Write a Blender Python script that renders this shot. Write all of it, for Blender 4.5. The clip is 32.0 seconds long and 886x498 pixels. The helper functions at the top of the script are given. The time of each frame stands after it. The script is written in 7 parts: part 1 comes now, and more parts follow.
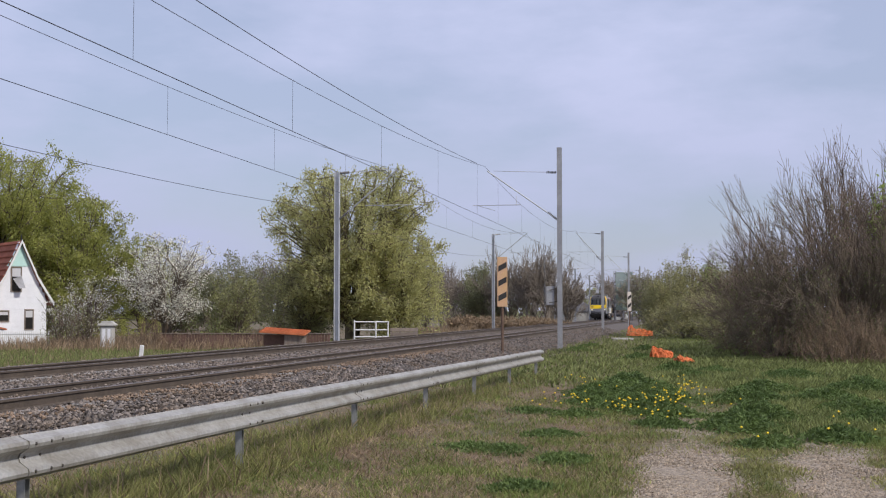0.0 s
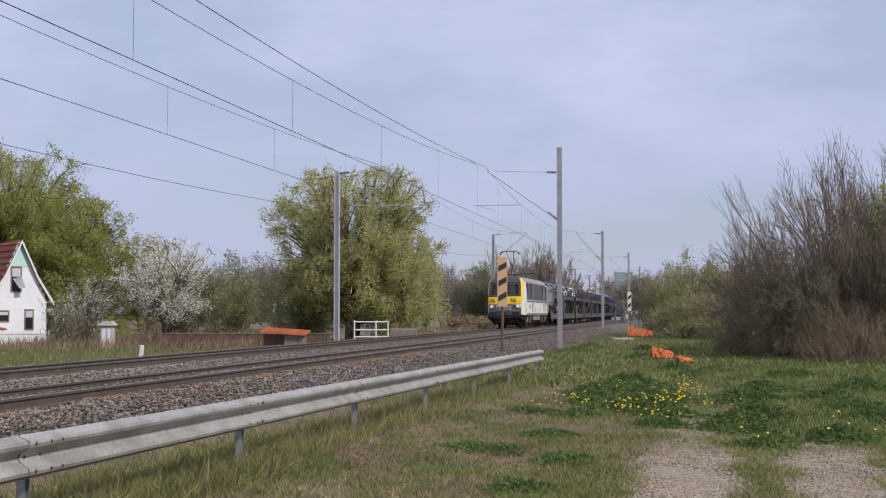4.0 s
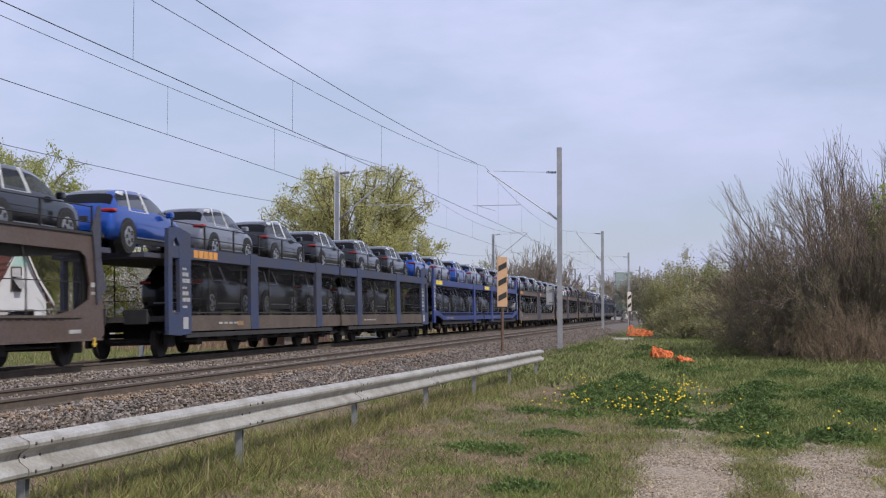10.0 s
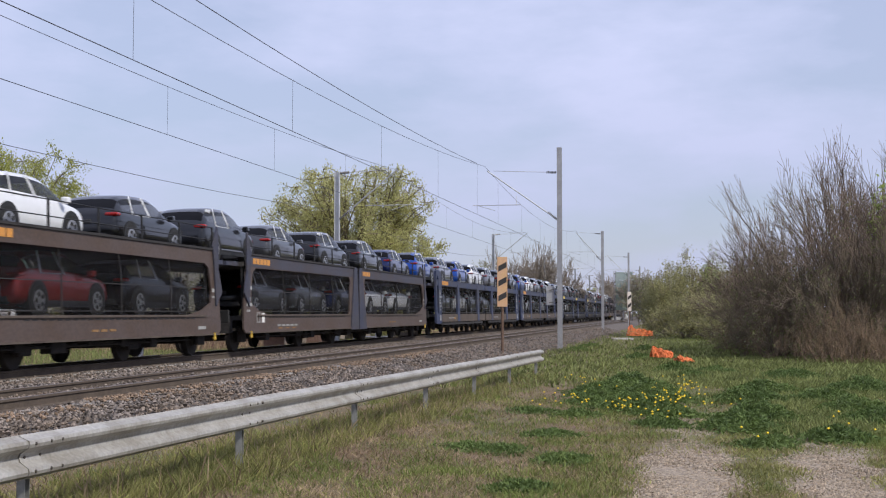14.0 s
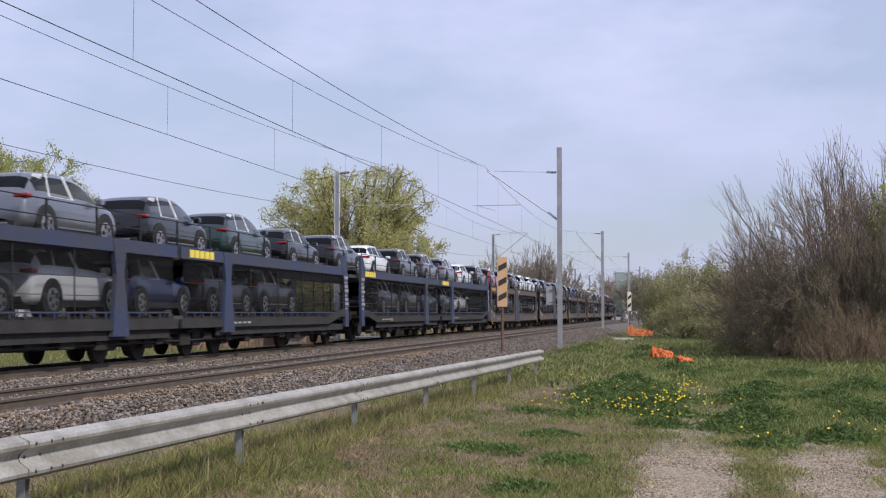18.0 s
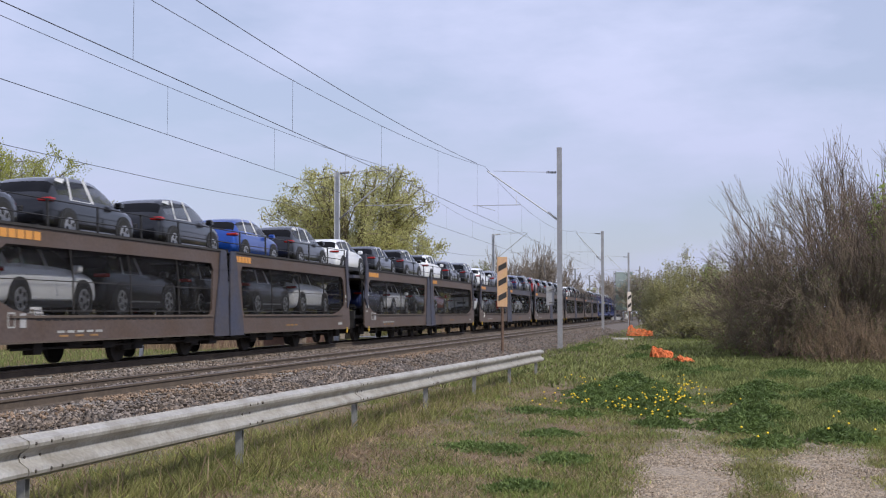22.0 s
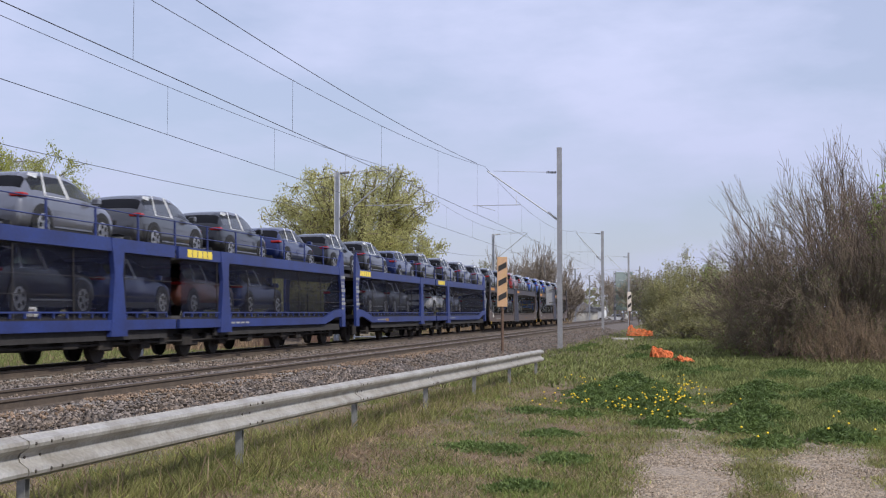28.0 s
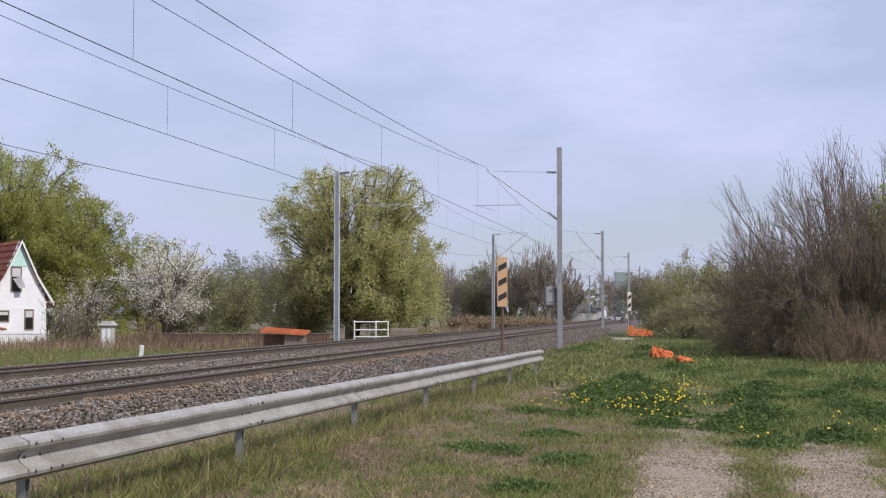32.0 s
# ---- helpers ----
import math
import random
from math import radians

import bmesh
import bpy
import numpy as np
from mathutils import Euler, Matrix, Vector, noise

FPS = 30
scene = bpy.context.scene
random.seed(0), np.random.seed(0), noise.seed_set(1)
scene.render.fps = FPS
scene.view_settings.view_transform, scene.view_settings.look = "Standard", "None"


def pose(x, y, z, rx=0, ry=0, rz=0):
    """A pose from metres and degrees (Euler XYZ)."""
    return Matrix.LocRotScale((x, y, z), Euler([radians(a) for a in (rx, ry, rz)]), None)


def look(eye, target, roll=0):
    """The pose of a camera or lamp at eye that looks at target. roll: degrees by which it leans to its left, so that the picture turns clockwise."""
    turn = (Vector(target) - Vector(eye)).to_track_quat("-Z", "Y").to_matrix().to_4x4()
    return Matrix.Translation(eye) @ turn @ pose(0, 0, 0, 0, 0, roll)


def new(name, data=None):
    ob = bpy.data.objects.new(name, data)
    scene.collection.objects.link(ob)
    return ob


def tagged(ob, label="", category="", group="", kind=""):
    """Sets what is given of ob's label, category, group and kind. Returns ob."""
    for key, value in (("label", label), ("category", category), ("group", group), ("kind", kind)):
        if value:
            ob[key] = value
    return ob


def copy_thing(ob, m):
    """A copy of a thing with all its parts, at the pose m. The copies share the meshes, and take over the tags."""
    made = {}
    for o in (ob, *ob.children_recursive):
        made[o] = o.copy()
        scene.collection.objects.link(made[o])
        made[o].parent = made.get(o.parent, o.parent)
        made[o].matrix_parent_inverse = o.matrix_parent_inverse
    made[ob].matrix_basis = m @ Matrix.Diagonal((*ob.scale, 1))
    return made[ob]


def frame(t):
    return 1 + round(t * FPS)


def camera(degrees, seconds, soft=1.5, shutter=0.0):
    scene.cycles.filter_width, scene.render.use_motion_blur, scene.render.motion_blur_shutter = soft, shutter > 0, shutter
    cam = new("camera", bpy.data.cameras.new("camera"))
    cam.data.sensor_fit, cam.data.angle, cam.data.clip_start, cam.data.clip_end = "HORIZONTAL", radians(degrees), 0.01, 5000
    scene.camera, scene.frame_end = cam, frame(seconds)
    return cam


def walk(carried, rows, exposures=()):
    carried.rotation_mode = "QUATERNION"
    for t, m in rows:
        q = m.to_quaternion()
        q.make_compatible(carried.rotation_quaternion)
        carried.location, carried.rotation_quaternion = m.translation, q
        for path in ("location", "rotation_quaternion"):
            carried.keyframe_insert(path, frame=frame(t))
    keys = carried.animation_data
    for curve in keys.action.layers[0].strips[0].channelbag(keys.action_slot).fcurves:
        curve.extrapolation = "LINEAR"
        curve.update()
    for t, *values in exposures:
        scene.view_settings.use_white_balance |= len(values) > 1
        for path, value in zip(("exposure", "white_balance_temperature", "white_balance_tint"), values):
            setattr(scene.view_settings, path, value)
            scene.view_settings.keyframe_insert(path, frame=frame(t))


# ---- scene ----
FOV = 38.59
SPEED = 28.0          # metres a second, along the track
EYE = (0.0, 0.0, 1.60)
cam = camera(FOV, 32.0, soft=1.15, shutter=0.1)
PATH = [(0.0, pose(*EYE, 92.876, 0, 0)), (32.0, pose(*EYE, 92.876, 0, 0))]
walk(cam, PATH, exposures=[(0.0, -0.25, 6500, 10), (6.0, -0.23, 6500, 10), (9.0, -0.14, 6500, 10), (12.0, -0.09, 6500, 10), (32.0, -0.08, 6500, 10)])

# ---- world and sun ----
SUN_EL, SUN_AZ = 44.0, 128.0      # degrees; azimuth clockwise from the view direction (+y)
world = bpy.data.worlds.new("world")
scene.world = world
world.use_nodes = True
wn, wl = world.node_tree.nodes, world.node_tree.links
wn.clear()
w_out = wn.new("ShaderNodeOutputWorld")
w_bg = wn.new("ShaderNodeBackground")
w_sky = wn.new("ShaderNodeTexSky")
w_sky.sky_type = "NISHITA"
w_sky.sun_disc = False
w_sky.sun_elevation, w_sky.sun_rotation = radians(SUN_EL), radians(SUN_AZ)
w_sky.air_density, w_sky.dust_density, w_sky.ozone_density = 1.2, 0.5, 4.0
# thin veil of high cloud over the whole sky
w_tc = wn.new("ShaderNodeTexCoord")
w_map = wn.new("ShaderNodeMapping")
w_map.inputs["Scale"].default_value = (1.5, 1.5, 4.2)
w_map.inputs["Location"].default_value = (2.35, 1.2, 0.3)
w_noise = wn.new("ShaderNodeTexNoise")
w_noise.inputs["Scale"].default_value = 2.6
w_noise.inputs["Detail"].default_value = 6
w_noise.inputs["Roughness"].default_value = 0.55
w_ramp = wn.new("ShaderNodeValToRGB")
w_ramp.color_ramp.elements[0].position, w_ramp.color_ramp.elements[1].position = 0.38, 0.62
w_ramp.color_ramp.elements[0].color = (0.60, 0.60, 0.60, 1)
w_ramp.color_ramp.elements[1].color = (0.98, 0.98, 0.98, 1)
w_mix = wn.new("ShaderNodeMix")
w_mix.data_type = "RGBA"
w_sep, w_low, w_haze = wn.new("ShaderNodeSeparateXYZ"), wn.new("ShaderNodeMapRange"), wn.new("ShaderNodeMix")
w_low.interpolation_type = "SMOOTHSTEP"
w_low.inputs["From Min"].default_value, w_low.inputs["From Max"].default_value = 0.0, 0.24
w_haze.data_type = "RGBA"
w_haze.inputs[6].default_value, w_haze.inputs[7].default_value = (5.75, 6.2, 8.65, 1), (7.05, 7.6, 10.55, 1)
wl.new(w_tc.outputs["Generated"], w_sep.inputs[0])
wl.new(w_sep.outputs[2], w_low.inputs["Value"])
wl.new(w_low.outputs[0], w_haze.inputs[0])
wl.new(w_haze.outputs[2], w_mix.inputs[7])
wl.new(w_tc.outputs["Generated"], w_map.inputs["Vector"])
wl.new(w_map.outputs[0], w_noise.inputs["Vector"])
wl.new(w_noise.outputs[0], w_ramp.inputs[0])
wl.new(w_ramp.outputs[0], w_mix.inputs[0])
wl.new(w_sky.outputs[0], w_mix.inputs[6])
wl.new(w_mix.outputs[2], w_bg.inputs[0])
w_bg.inputs[1].default_value = 0.1
wl.new(w_bg.outputs[0], w_out.inputs[0])

sun = new("sun", bpy.data.lights.new("sun", "SUN"))
sun.data.energy, sun.data.angle, sun.data.color = 3.8, radians(0.6), (1.0, 0.95, 0.87)
_a, _e = radians(SUN_AZ), radians(SUN_EL)
sun.matrix_world = look((math.sin(_a) * math.cos(_e) * 50, math.cos(_a) * math.cos(_e) * 50, math.sin(_e) * 50), (0, 0, 0))


# ---- materials ----
def mat(name, color, rough=0.7, metal=0.0, var=0.25, scale=3.0, fine=40.0, bump=0.0, color2=None, stain=0.5, per_object=0.0, island=0.0, spec=0.5, coat=0.0, bump_scale=None):
    """A node material: two scales of variation, fine relief, and an optional shift by object or by island."""
    m = bpy.data.materials.new(name)
    m.use_nodes = True
    n, l = m.node_tree.nodes, m.node_tree.links
    b = n["Principled BSDF"]
    b.inputs["Roughness"].default_value, b.inputs["Metallic"].default_value = rough, metal
    b.inputs["Specular IOR Level"].default_value = spec
    b.inputs["Coat Weight"].default_value = coat
    b.inputs["Coat Roughness"].default_value = 0.05
    tc = n.new("ShaderNodeTexCoord")
    big, small = n.new("ShaderNodeTexNoise"), n.new("ShaderNodeTexNoise")
    big.inputs["Scale"].default_value, small.inputs["Scale"].default_value = scale, fine
    big.inputs["Detail"].default_value, small.inputs["Detail"].default_value = 5, 3
    big.inputs["Roughness"].default_value = 0.65
    l.new(tc.outputs["Object"], big.inputs["Vector"])
    l.new(tc.outputs["Object"], small.inputs["Vector"])
    c2 = color2 or tuple(c * (1 - var) for c in color)
    r1 = n.new("ShaderNodeValToRGB")
    r1.color_ramp.elements[0].position, r1.color_ramp.elements[1].position = 0.5 - 0.25 * stain, 0.5 + 0.25 * stain
    r1.color_ramp.elements[0].color, r1.color_ramp.elements[1].color = (*c2, 1), (*color, 1)
    l.new(big.outputs[0], r1.inputs[0])
    mr = n.new("ShaderNodeMapRange")
    mr.inputs["To Min"].default_value, mr.inputs["To Max"].default_value = 1 - var * 0.7, 1 + var * 0.5
    mr.inputs["From Min"].default_value, mr.inputs["From Max"].default_value = 0.3, 0.7
    l.new(small.outputs[0], mr.inputs["Value"])
    mul = n.new("ShaderNodeVectorMath")
    mul.operation = "SCALE"
    l.new(r1.outputs[0], mul.inputs[0])
    l.new(mr.outputs[0], mul.inputs["Scale"])
    last = mul
    for amount, node, out in ((per_object, "ShaderNodeObjectInfo", "Random"), (island, "ShaderNodeNewGeometry", "Random Per Island")):
        if amount:
            info, r, s = n.new(node), n.new("ShaderNodeMapRange"), n.new("ShaderNodeVectorMath")
            s.operation = "SCALE"
            r.inputs["To Min"].default_value, r.inputs["To Max"].default_value = 1 - amount, 1 + amount
            l.new(info.outputs[out], r.inputs["Value"])
            l.new(last.outputs[0], s.inputs[0])
            l.new(r.outputs[0], s.inputs["Scale"])
            last = s
    l.new(last.outputs[0], b.inputs["Base Color"])
    if bump:
        bp = n.new("ShaderNodeBump")
        bp.inputs["Strength"].default_value = min(1.0, bump)
        bp.inputs["Distance"].default_value = 0.02
        src = small
        if bump_scale:
            src = n.new("ShaderNodeTexNoise")
            src.inputs["Scale"].default_value = bump_scale
            src.inputs["Detail"].default_value = 4
            l.new(tc.outputs["Object"], src.inputs["Vector"])
        l.new(src.outputs[0], bp.inputs["Height"])
        l.new(bp.outputs[0], b.inputs["Normal"])
    return m


def leafy(name, color, color2, island=0.35, through_light=0.35):
    """Leaves: matt, with light passing through."""
    m = mat(name, color, 0.6, var=0.2, scale=0.6, fine=9, color2=color2, island=island, spec=0.25)
    n, l = m.node_tree.nodes, m.node_tree.links
    b = n["Principled BSDF"]
    src = b.inputs["Base Color"].links[0].from_socket
    t, mix = n.new("ShaderNodeBsdfTranslucent"), n.new("ShaderNodeMixShader")
    l.new(src, t.inputs[0])
    mix.inputs[0].default_value = through_light
    l.new(b.outputs[0], mix.inputs[1])
    l.new(t.outputs[0], mix.inputs[2])
    l.new(mix.outputs[0], n["Material Output"].inputs[0])
    return m


def glowing(name, color, strength):
    m = bpy.data.materials.new(name)
    m.use_nodes = True
    b = m.node_tree.nodes["Principled BSDF"]
    b.inputs["Base Color"].default_value = (*color, 1)
    b.inputs["Emission Color"].default_value = (*color, 1)
    b.inputs["Emission Strength"].default_value = strength
    return m


def screen(name, color, open_part):
    """A fine dark mesh, partly open."""
    m = mat(name, color, 0.5, 0.2, var=0.2, scale=1.2, fine=25)
    n, l = m.node_tree.nodes, m.node_tree.links
    t, mix = n.new("ShaderNodeBsdfTransparent"), n.new("ShaderNodeMixShader")
    mix.inputs[0].default_value = open_part
    l.new(n["Principled BSDF"].outputs[0], mix.inputs[1])
    l.new(t.outputs[0], mix.inputs[2])
    l.new(mix.outputs[0], n["Material Output"].inputs[0])
    return m


M = {}
M["earth"] = mat("earth", (0.092, 0.094, 0.038), 0.95, var=0.45, scale=0.8, fine=14, color2=(0.185, 0.125, 0.080), stain=0.5, bump=0.6)
M["gravel"] = mat("gravel", (0.44, 0.39, 0.32), 0.95, var=0.3, scale=1.1, fine=38, color2=(0.32, 0.28, 0.20), bump=0.8, bump_scale=60)
M["gravel_stone"] = mat("gravel_stone", (0.34, 0.28, 0.215), 0.9, var=0.2, scale=4, fine=40, island=0.4, color2=(0.30, 0.235, 0.165))
M["ballast"] = mat("ballast", (0.125, 0.107, 0.095), 0.95, var=0.45, scale=1.0, fine=22, color2=(0.085, 0.068, 0.057), bump=1.0, bump_scale=16)
M["ballast_stone"] = mat("ballast_stone", (0.185, 0.160, 0.145), 0.9, var=0.3, scale=0.7, fine=40, island=0.6, color2=(0.165, 0.125, 0.094))
M["rusty_stone"] = mat("rusty_stone", (0.25, 0.175, 0.12), 0.9, var=0.3, scale=2, fine=40, island=0.4)
M["rail_side"] = mat("rail_side", (0.10, 0.076, 0.057), 0.9, var=0.3, scale=3, fine=40, color2=(0.07, 0.052, 0.04), bump=0.2)
M["rail_head"] = mat("rail_head", (0.24, 0.20, 0.175), 0.45, 0.6, var=0.25, scale=3, fine=50)
M["sleeper"] = mat("sleeper", (0.30, 0.28, 0.26), 0.95, var=0.3, scale=3, fine=30, per_object=0.15)
M["galv"] = mat("galv", (0.43, 0.415, 0.39), 0.6, 0.3, var=0.25, scale=2.5, fine=30, color2=(0.30, 0.28, 0.245), bump=0.08)
M["galv_post"] = mat("galv_post", (0.36, 0.36, 0.34), 0.6, 0.4, var=0.2, scale=4, fine=30)
M["bolt"] = mat("bolt", (0.14, 0.12, 0.10), 0.6, 0.6, var=0.3, scale=20)
M["mast"] = mat("mast", (0.55, 0.56, 0.58), 0.55, 0.3, var=0.18, scale=1.2, fine=20)
M["mast_dull"] = mat("mast_dull", (0.40, 0.40, 0.41), 0.6, 0.3, var=0.2, scale=1.2, fine=20)
M["wire"] = mat("wire", (0.10, 0.10, 0.11), 0.5, 0.6, var=0.1)
M["insulator"] = mat("insulator", (0.06, 0.045, 0.04), 0.3, var=0.2)
M["rust_post"] = mat("rust_post", (0.16, 0.10, 0.07), 0.9, var=0.35, scale=6, fine=40)
M["board_white"] = mat("board_white", (0.60, 0.37, 0.23), 0.6, var=0.15, scale=2.5, fine=30, color2=(0.62, 0.38, 0.19))
M["board_pale"] = mat("board_pale", (0.72, 0.62, 0.54), 0.6, var=0.12, scale=3, fine=30)
M["board_black"] = mat("board_black", (0.035, 0.032, 0.03), 0.6, var=0.25, scale=5)
M["orange_net"] = mat("orange_net", (0.80, 0.21, 0.06), 0.7, var=0.25, scale=3, fine=40)
M["bark"] = mat("bark", (0.165, 0.13, 0.095), 0.95, var=0.35, scale=3, fine=30, bump=0.6)
M["twig"] = mat("twig", (0.215, 0.158, 0.12), 0.95, var=0.25, scale=1.2, fine=20, color2=(0.145, 0.115, 0.09))
M["twig_dark"] = mat("twig_dark", (0.21, 0.165, 0.115), 0.95, var=0.3, scale=1.0, fine=20, color2=(0.14, 0.115, 0.08))
M["willow_bark"] = mat("willow_bark", (0.20, 0.165, 0.10), 0.95, var=0.3, scale=2, fine=20)
M["twig_warm"] = mat("twig_warm", (0.27, 0.19, 0.12), 0.95, var=0.3, scale=1.2, fine=20, color2=(0.15, 0.105, 0.07))
M["willow_leaf"] = leafy("willow_leaf", (0.58, 0.56, 0.25), (0.46, 0.45, 0.20), island=0.12, through_light=0.55)
M["spring_leaf"] = leafy("spring_leaf", (0.45, 0.46, 0.14), (0.33, 0.35, 0.105), island=0.14, through_light=0.55)
M["bright_leaf"] = leafy("bright_leaf", (0.33, 0.41, 0.11), (0.24, 0.30, 0.08))
M["shrub_leaf"] = leafy("shrub_leaf", (0.21, 0.23, 0.09), (0.15, 0.165, 0.07), island=0.25)
M["olive_leaf"] = leafy("olive_leaf", (0.43, 0.41, 0.20), (0.34, 0.325, 0.155), island=0.2, through_light=0.5)
M["blossom"] = leafy("blossom", (0.88, 0.86, 0.76), (0.78, 0.76, 0.64), island=0.08, through_light=0.35)
M["bud_leaf"] = leafy("bud_leaf", (0.36, 0.36, 0.16), (0.27, 0.265, 0.12), island=0.2, through_light=0.5)
# distance haze is mixed into these leaf and twig colours; the air is clear
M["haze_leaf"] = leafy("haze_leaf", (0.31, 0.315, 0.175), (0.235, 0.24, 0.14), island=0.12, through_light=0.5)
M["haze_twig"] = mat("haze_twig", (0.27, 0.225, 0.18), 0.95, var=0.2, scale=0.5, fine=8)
M["grass"] = leafy("grass", (0.295, 0.285, 0.10), (0.205, 0.205, 0.075), island=0.4)
M["fresh"] = leafy("fresh", (0.22, 0.26, 0.075), (0.155, 0.19, 0.055), island=0.4)
M["lush"] = leafy("lush", (0.245, 0.268, 0.095), (0.16, 0.187, 0.066), island=0.45)
M["weed"] = leafy("weed", (0.145, 0.20, 0.06), (0.10, 0.15, 0.045), island=0.4)
M["straw"] = leafy("straw", (0.39, 0.30, 0.19), (0.25, 0.18, 0.115), island=0.4)
M["dandelion"] = mat("dandelion", (0.85, 0.60, 0.02), 0.7, var=0.15)
M["reed"] = leafy("reed", (0.38, 0.28, 0.18), (0.26, 0.19, 0.12), island=0.3)
M["white_wall"] = mat("white_wall", (0.80, 0.80, 0.82), 0.8, var=0.07, scale=1.2, fine=14)
M["mint_wall"] = mat("mint_wall", (0.50, 0.72, 0.66), 0.8, var=0.08, scale=2)
M["roof_tile"] = mat("roof_tile", (0.40, 0.13, 0.07), 0.85, var=0.3, scale=1.2, fine=15, per_object=0.12)
M["tile_orange"] = mat("tile_orange", (0.62, 0.20, 0.08), 0.85, var=0.25, scale=2, fine=15)
M["old_wood"] = mat("old_wood", (0.26, 0.21, 0.17), 0.9, var=0.3, scale=3, fine=30, per_object=0.2)
M["brown_panel"] = mat("brown_panel", (0.17, 0.10, 0.075), 0.9, var=0.3, scale=1.5, fine=20, per_object=0.2)
M["concrete"] = mat("concrete", (0.50, 0.48, 0.44), 0.9, var=0.2, scale=2, fine=20)
M["white_paint"] = mat("white_paint", (0.74, 0.73, 0.70), 0.6, var=0.1, scale=3)
M["window_dark"] = mat("window_dark", (0.03, 0.028, 0.026), 0.15, var=0.2)
M["blind"] = mat("blind", (0.55, 0.54, 0.55), 0.7, var=0.1)
M["green_net"] = screen("green_net", (0.30, 0.38, 0.33), 0.45)
M["far_white"] = mat("far_white", (0.70, 0.70, 0.70), 0.6, var=0.1)
M["far_grey"] = mat("far_grey", (0.22, 0.22, 0.24), 0.7, var=0.2)


def earth_with_path(m):
    """Mixes bare gravel into the ground along the two wheel tracks, patchily and fading with distance."""
    n, l = m.node_tree.nodes, m.node_tree.links
    b = n["Principled BSDF"]
    src = b.inputs["Base Color"].links[0].from_socket
    tc, sep = n.new("ShaderNodeTexCoord"), n.new("ShaderNodeSeparateXYZ")
    l.new(tc.outputs["Object"], sep.inputs[0])

    def op(kind, a, c, d=None):
        q = n.new("ShaderNodeMath")
        q.operation = kind
        for i, v in enumerate((a, c, d)):
            if v is None:
                continue
            if isinstance(v, float):
                q.inputs[i].default_value = v
            else:
                l.new(v, q.inputs[i])
        return q.outputs[0]

    def ramp(v, a, c):
        q = n.new("ShaderNodeMapRange")
        q.interpolation_type = "SMOOTHSTEP"
        q.inputs["From Min"].default_value, q.inputs["From Max"].default_value = a, c
        l.new(v, q.inputs["Value"])
        return q.outputs[0]

    x, y = sep.outputs[0], sep.outputs[1]
    ns = n.new("ShaderNodeTexNoise")
    ns.inputs["Scale"].default_value, ns.inputs["Detail"].default_value = 0.9, 6
    l.new(tc.outputs["Object"], ns.inputs["Vector"])
    wob = op("MULTIPLY", op("SUBTRACT", ns.outputs[0], 0.5), 1.5)
    d1 = op("ADD", op("ABSOLUTE", op("SUBTRACT", x, op("MULTIPLY_ADD", y, 0.1916, -0.02)), None), wob)
    d2 = op("ADD", op("ABSOLUTE", op("SUBTRACT", x, op("MULTIPLY_ADD", y, 0.215, 1.18)), None), wob)
    m1 = op("MULTIPLY", ramp(d1, 0.62, 0.40), ramp(op("MULTIPLY_ADD", wob, 3.0, y), 16.4, 14.6))
    m2 = op("MULTIPLY", ramp(d2, 0.72, 0.40), ramp(op("MULTIPLY_ADD", wob, 3.0, y), 15.8, 14.0))
    far = op("MULTIPLY", op("MAXIMUM", ramp(d1, 0.26, 0.0), ramp(d2, 0.2, 0.0)), 0.6)
    mask = op("MAXIMUM", op("MAXIMUM", m1, m2), op("MULTIPLY", far, ramp(y, 30.0, 19.0)))
    # short moss and fresh grass between and beside the wheel tracks
    n2 = n.new("ShaderNodeTexNoise")
    n2.inputs["Scale"].default_value, n2.inputs["Detail"].default_value = 0.7, 5
    l.new(tc.outputs["Object"], n2.inputs["Vector"])
    side = op("SUBTRACT", x, op("MULTIPLY_ADD", y, 0.172, 0.0))
    moss = op("MULTIPLY", ramp(side, -0.5, 0.6), ramp(n2.outputs[0], 0.34, 0.56))
    mossy = n.new("ShaderNodeMix")
    mossy.data_type = "RGBA"
    mossy.inputs[7].default_value = (0.085, 0.098, 0.026, 1)
    l.new(moss, mossy.inputs[0])
    l.new(src, mossy.inputs[6])
    src = mossy.outputs[2]
    gn = n.new("ShaderNodeTexVoronoi")
    gn.inputs["Scale"].default_value = 34
    l.new(tc.outputs["Object"], gn.inputs["Vector"])
    gr = n.new("ShaderNodeValToRGB")
    gr.color_ramp.elements[0].color, gr.color_ramp.elements[1].color = (0.16, 0.125, 0.09, 1), (0.36, 0.295, 0.225, 1)
    sepc = n.new("ShaderNodeSeparateColor")
    l.new(gn.outputs["Color"], sepc.inputs[0])
    l.new(sepc.outputs[0], gr.inputs[0])
    mix = n.new("ShaderNodeMix")
    mix.data_type = "RGBA"
    l.new(mask, mix.inputs[0])
    l.new(src, mix.inputs[6])
    l.new(gr.outputs[0], mix.inputs[7])
    l.new(mix.outputs[2], b.inputs["Base Color"])


earth_with_path(M["earth"])
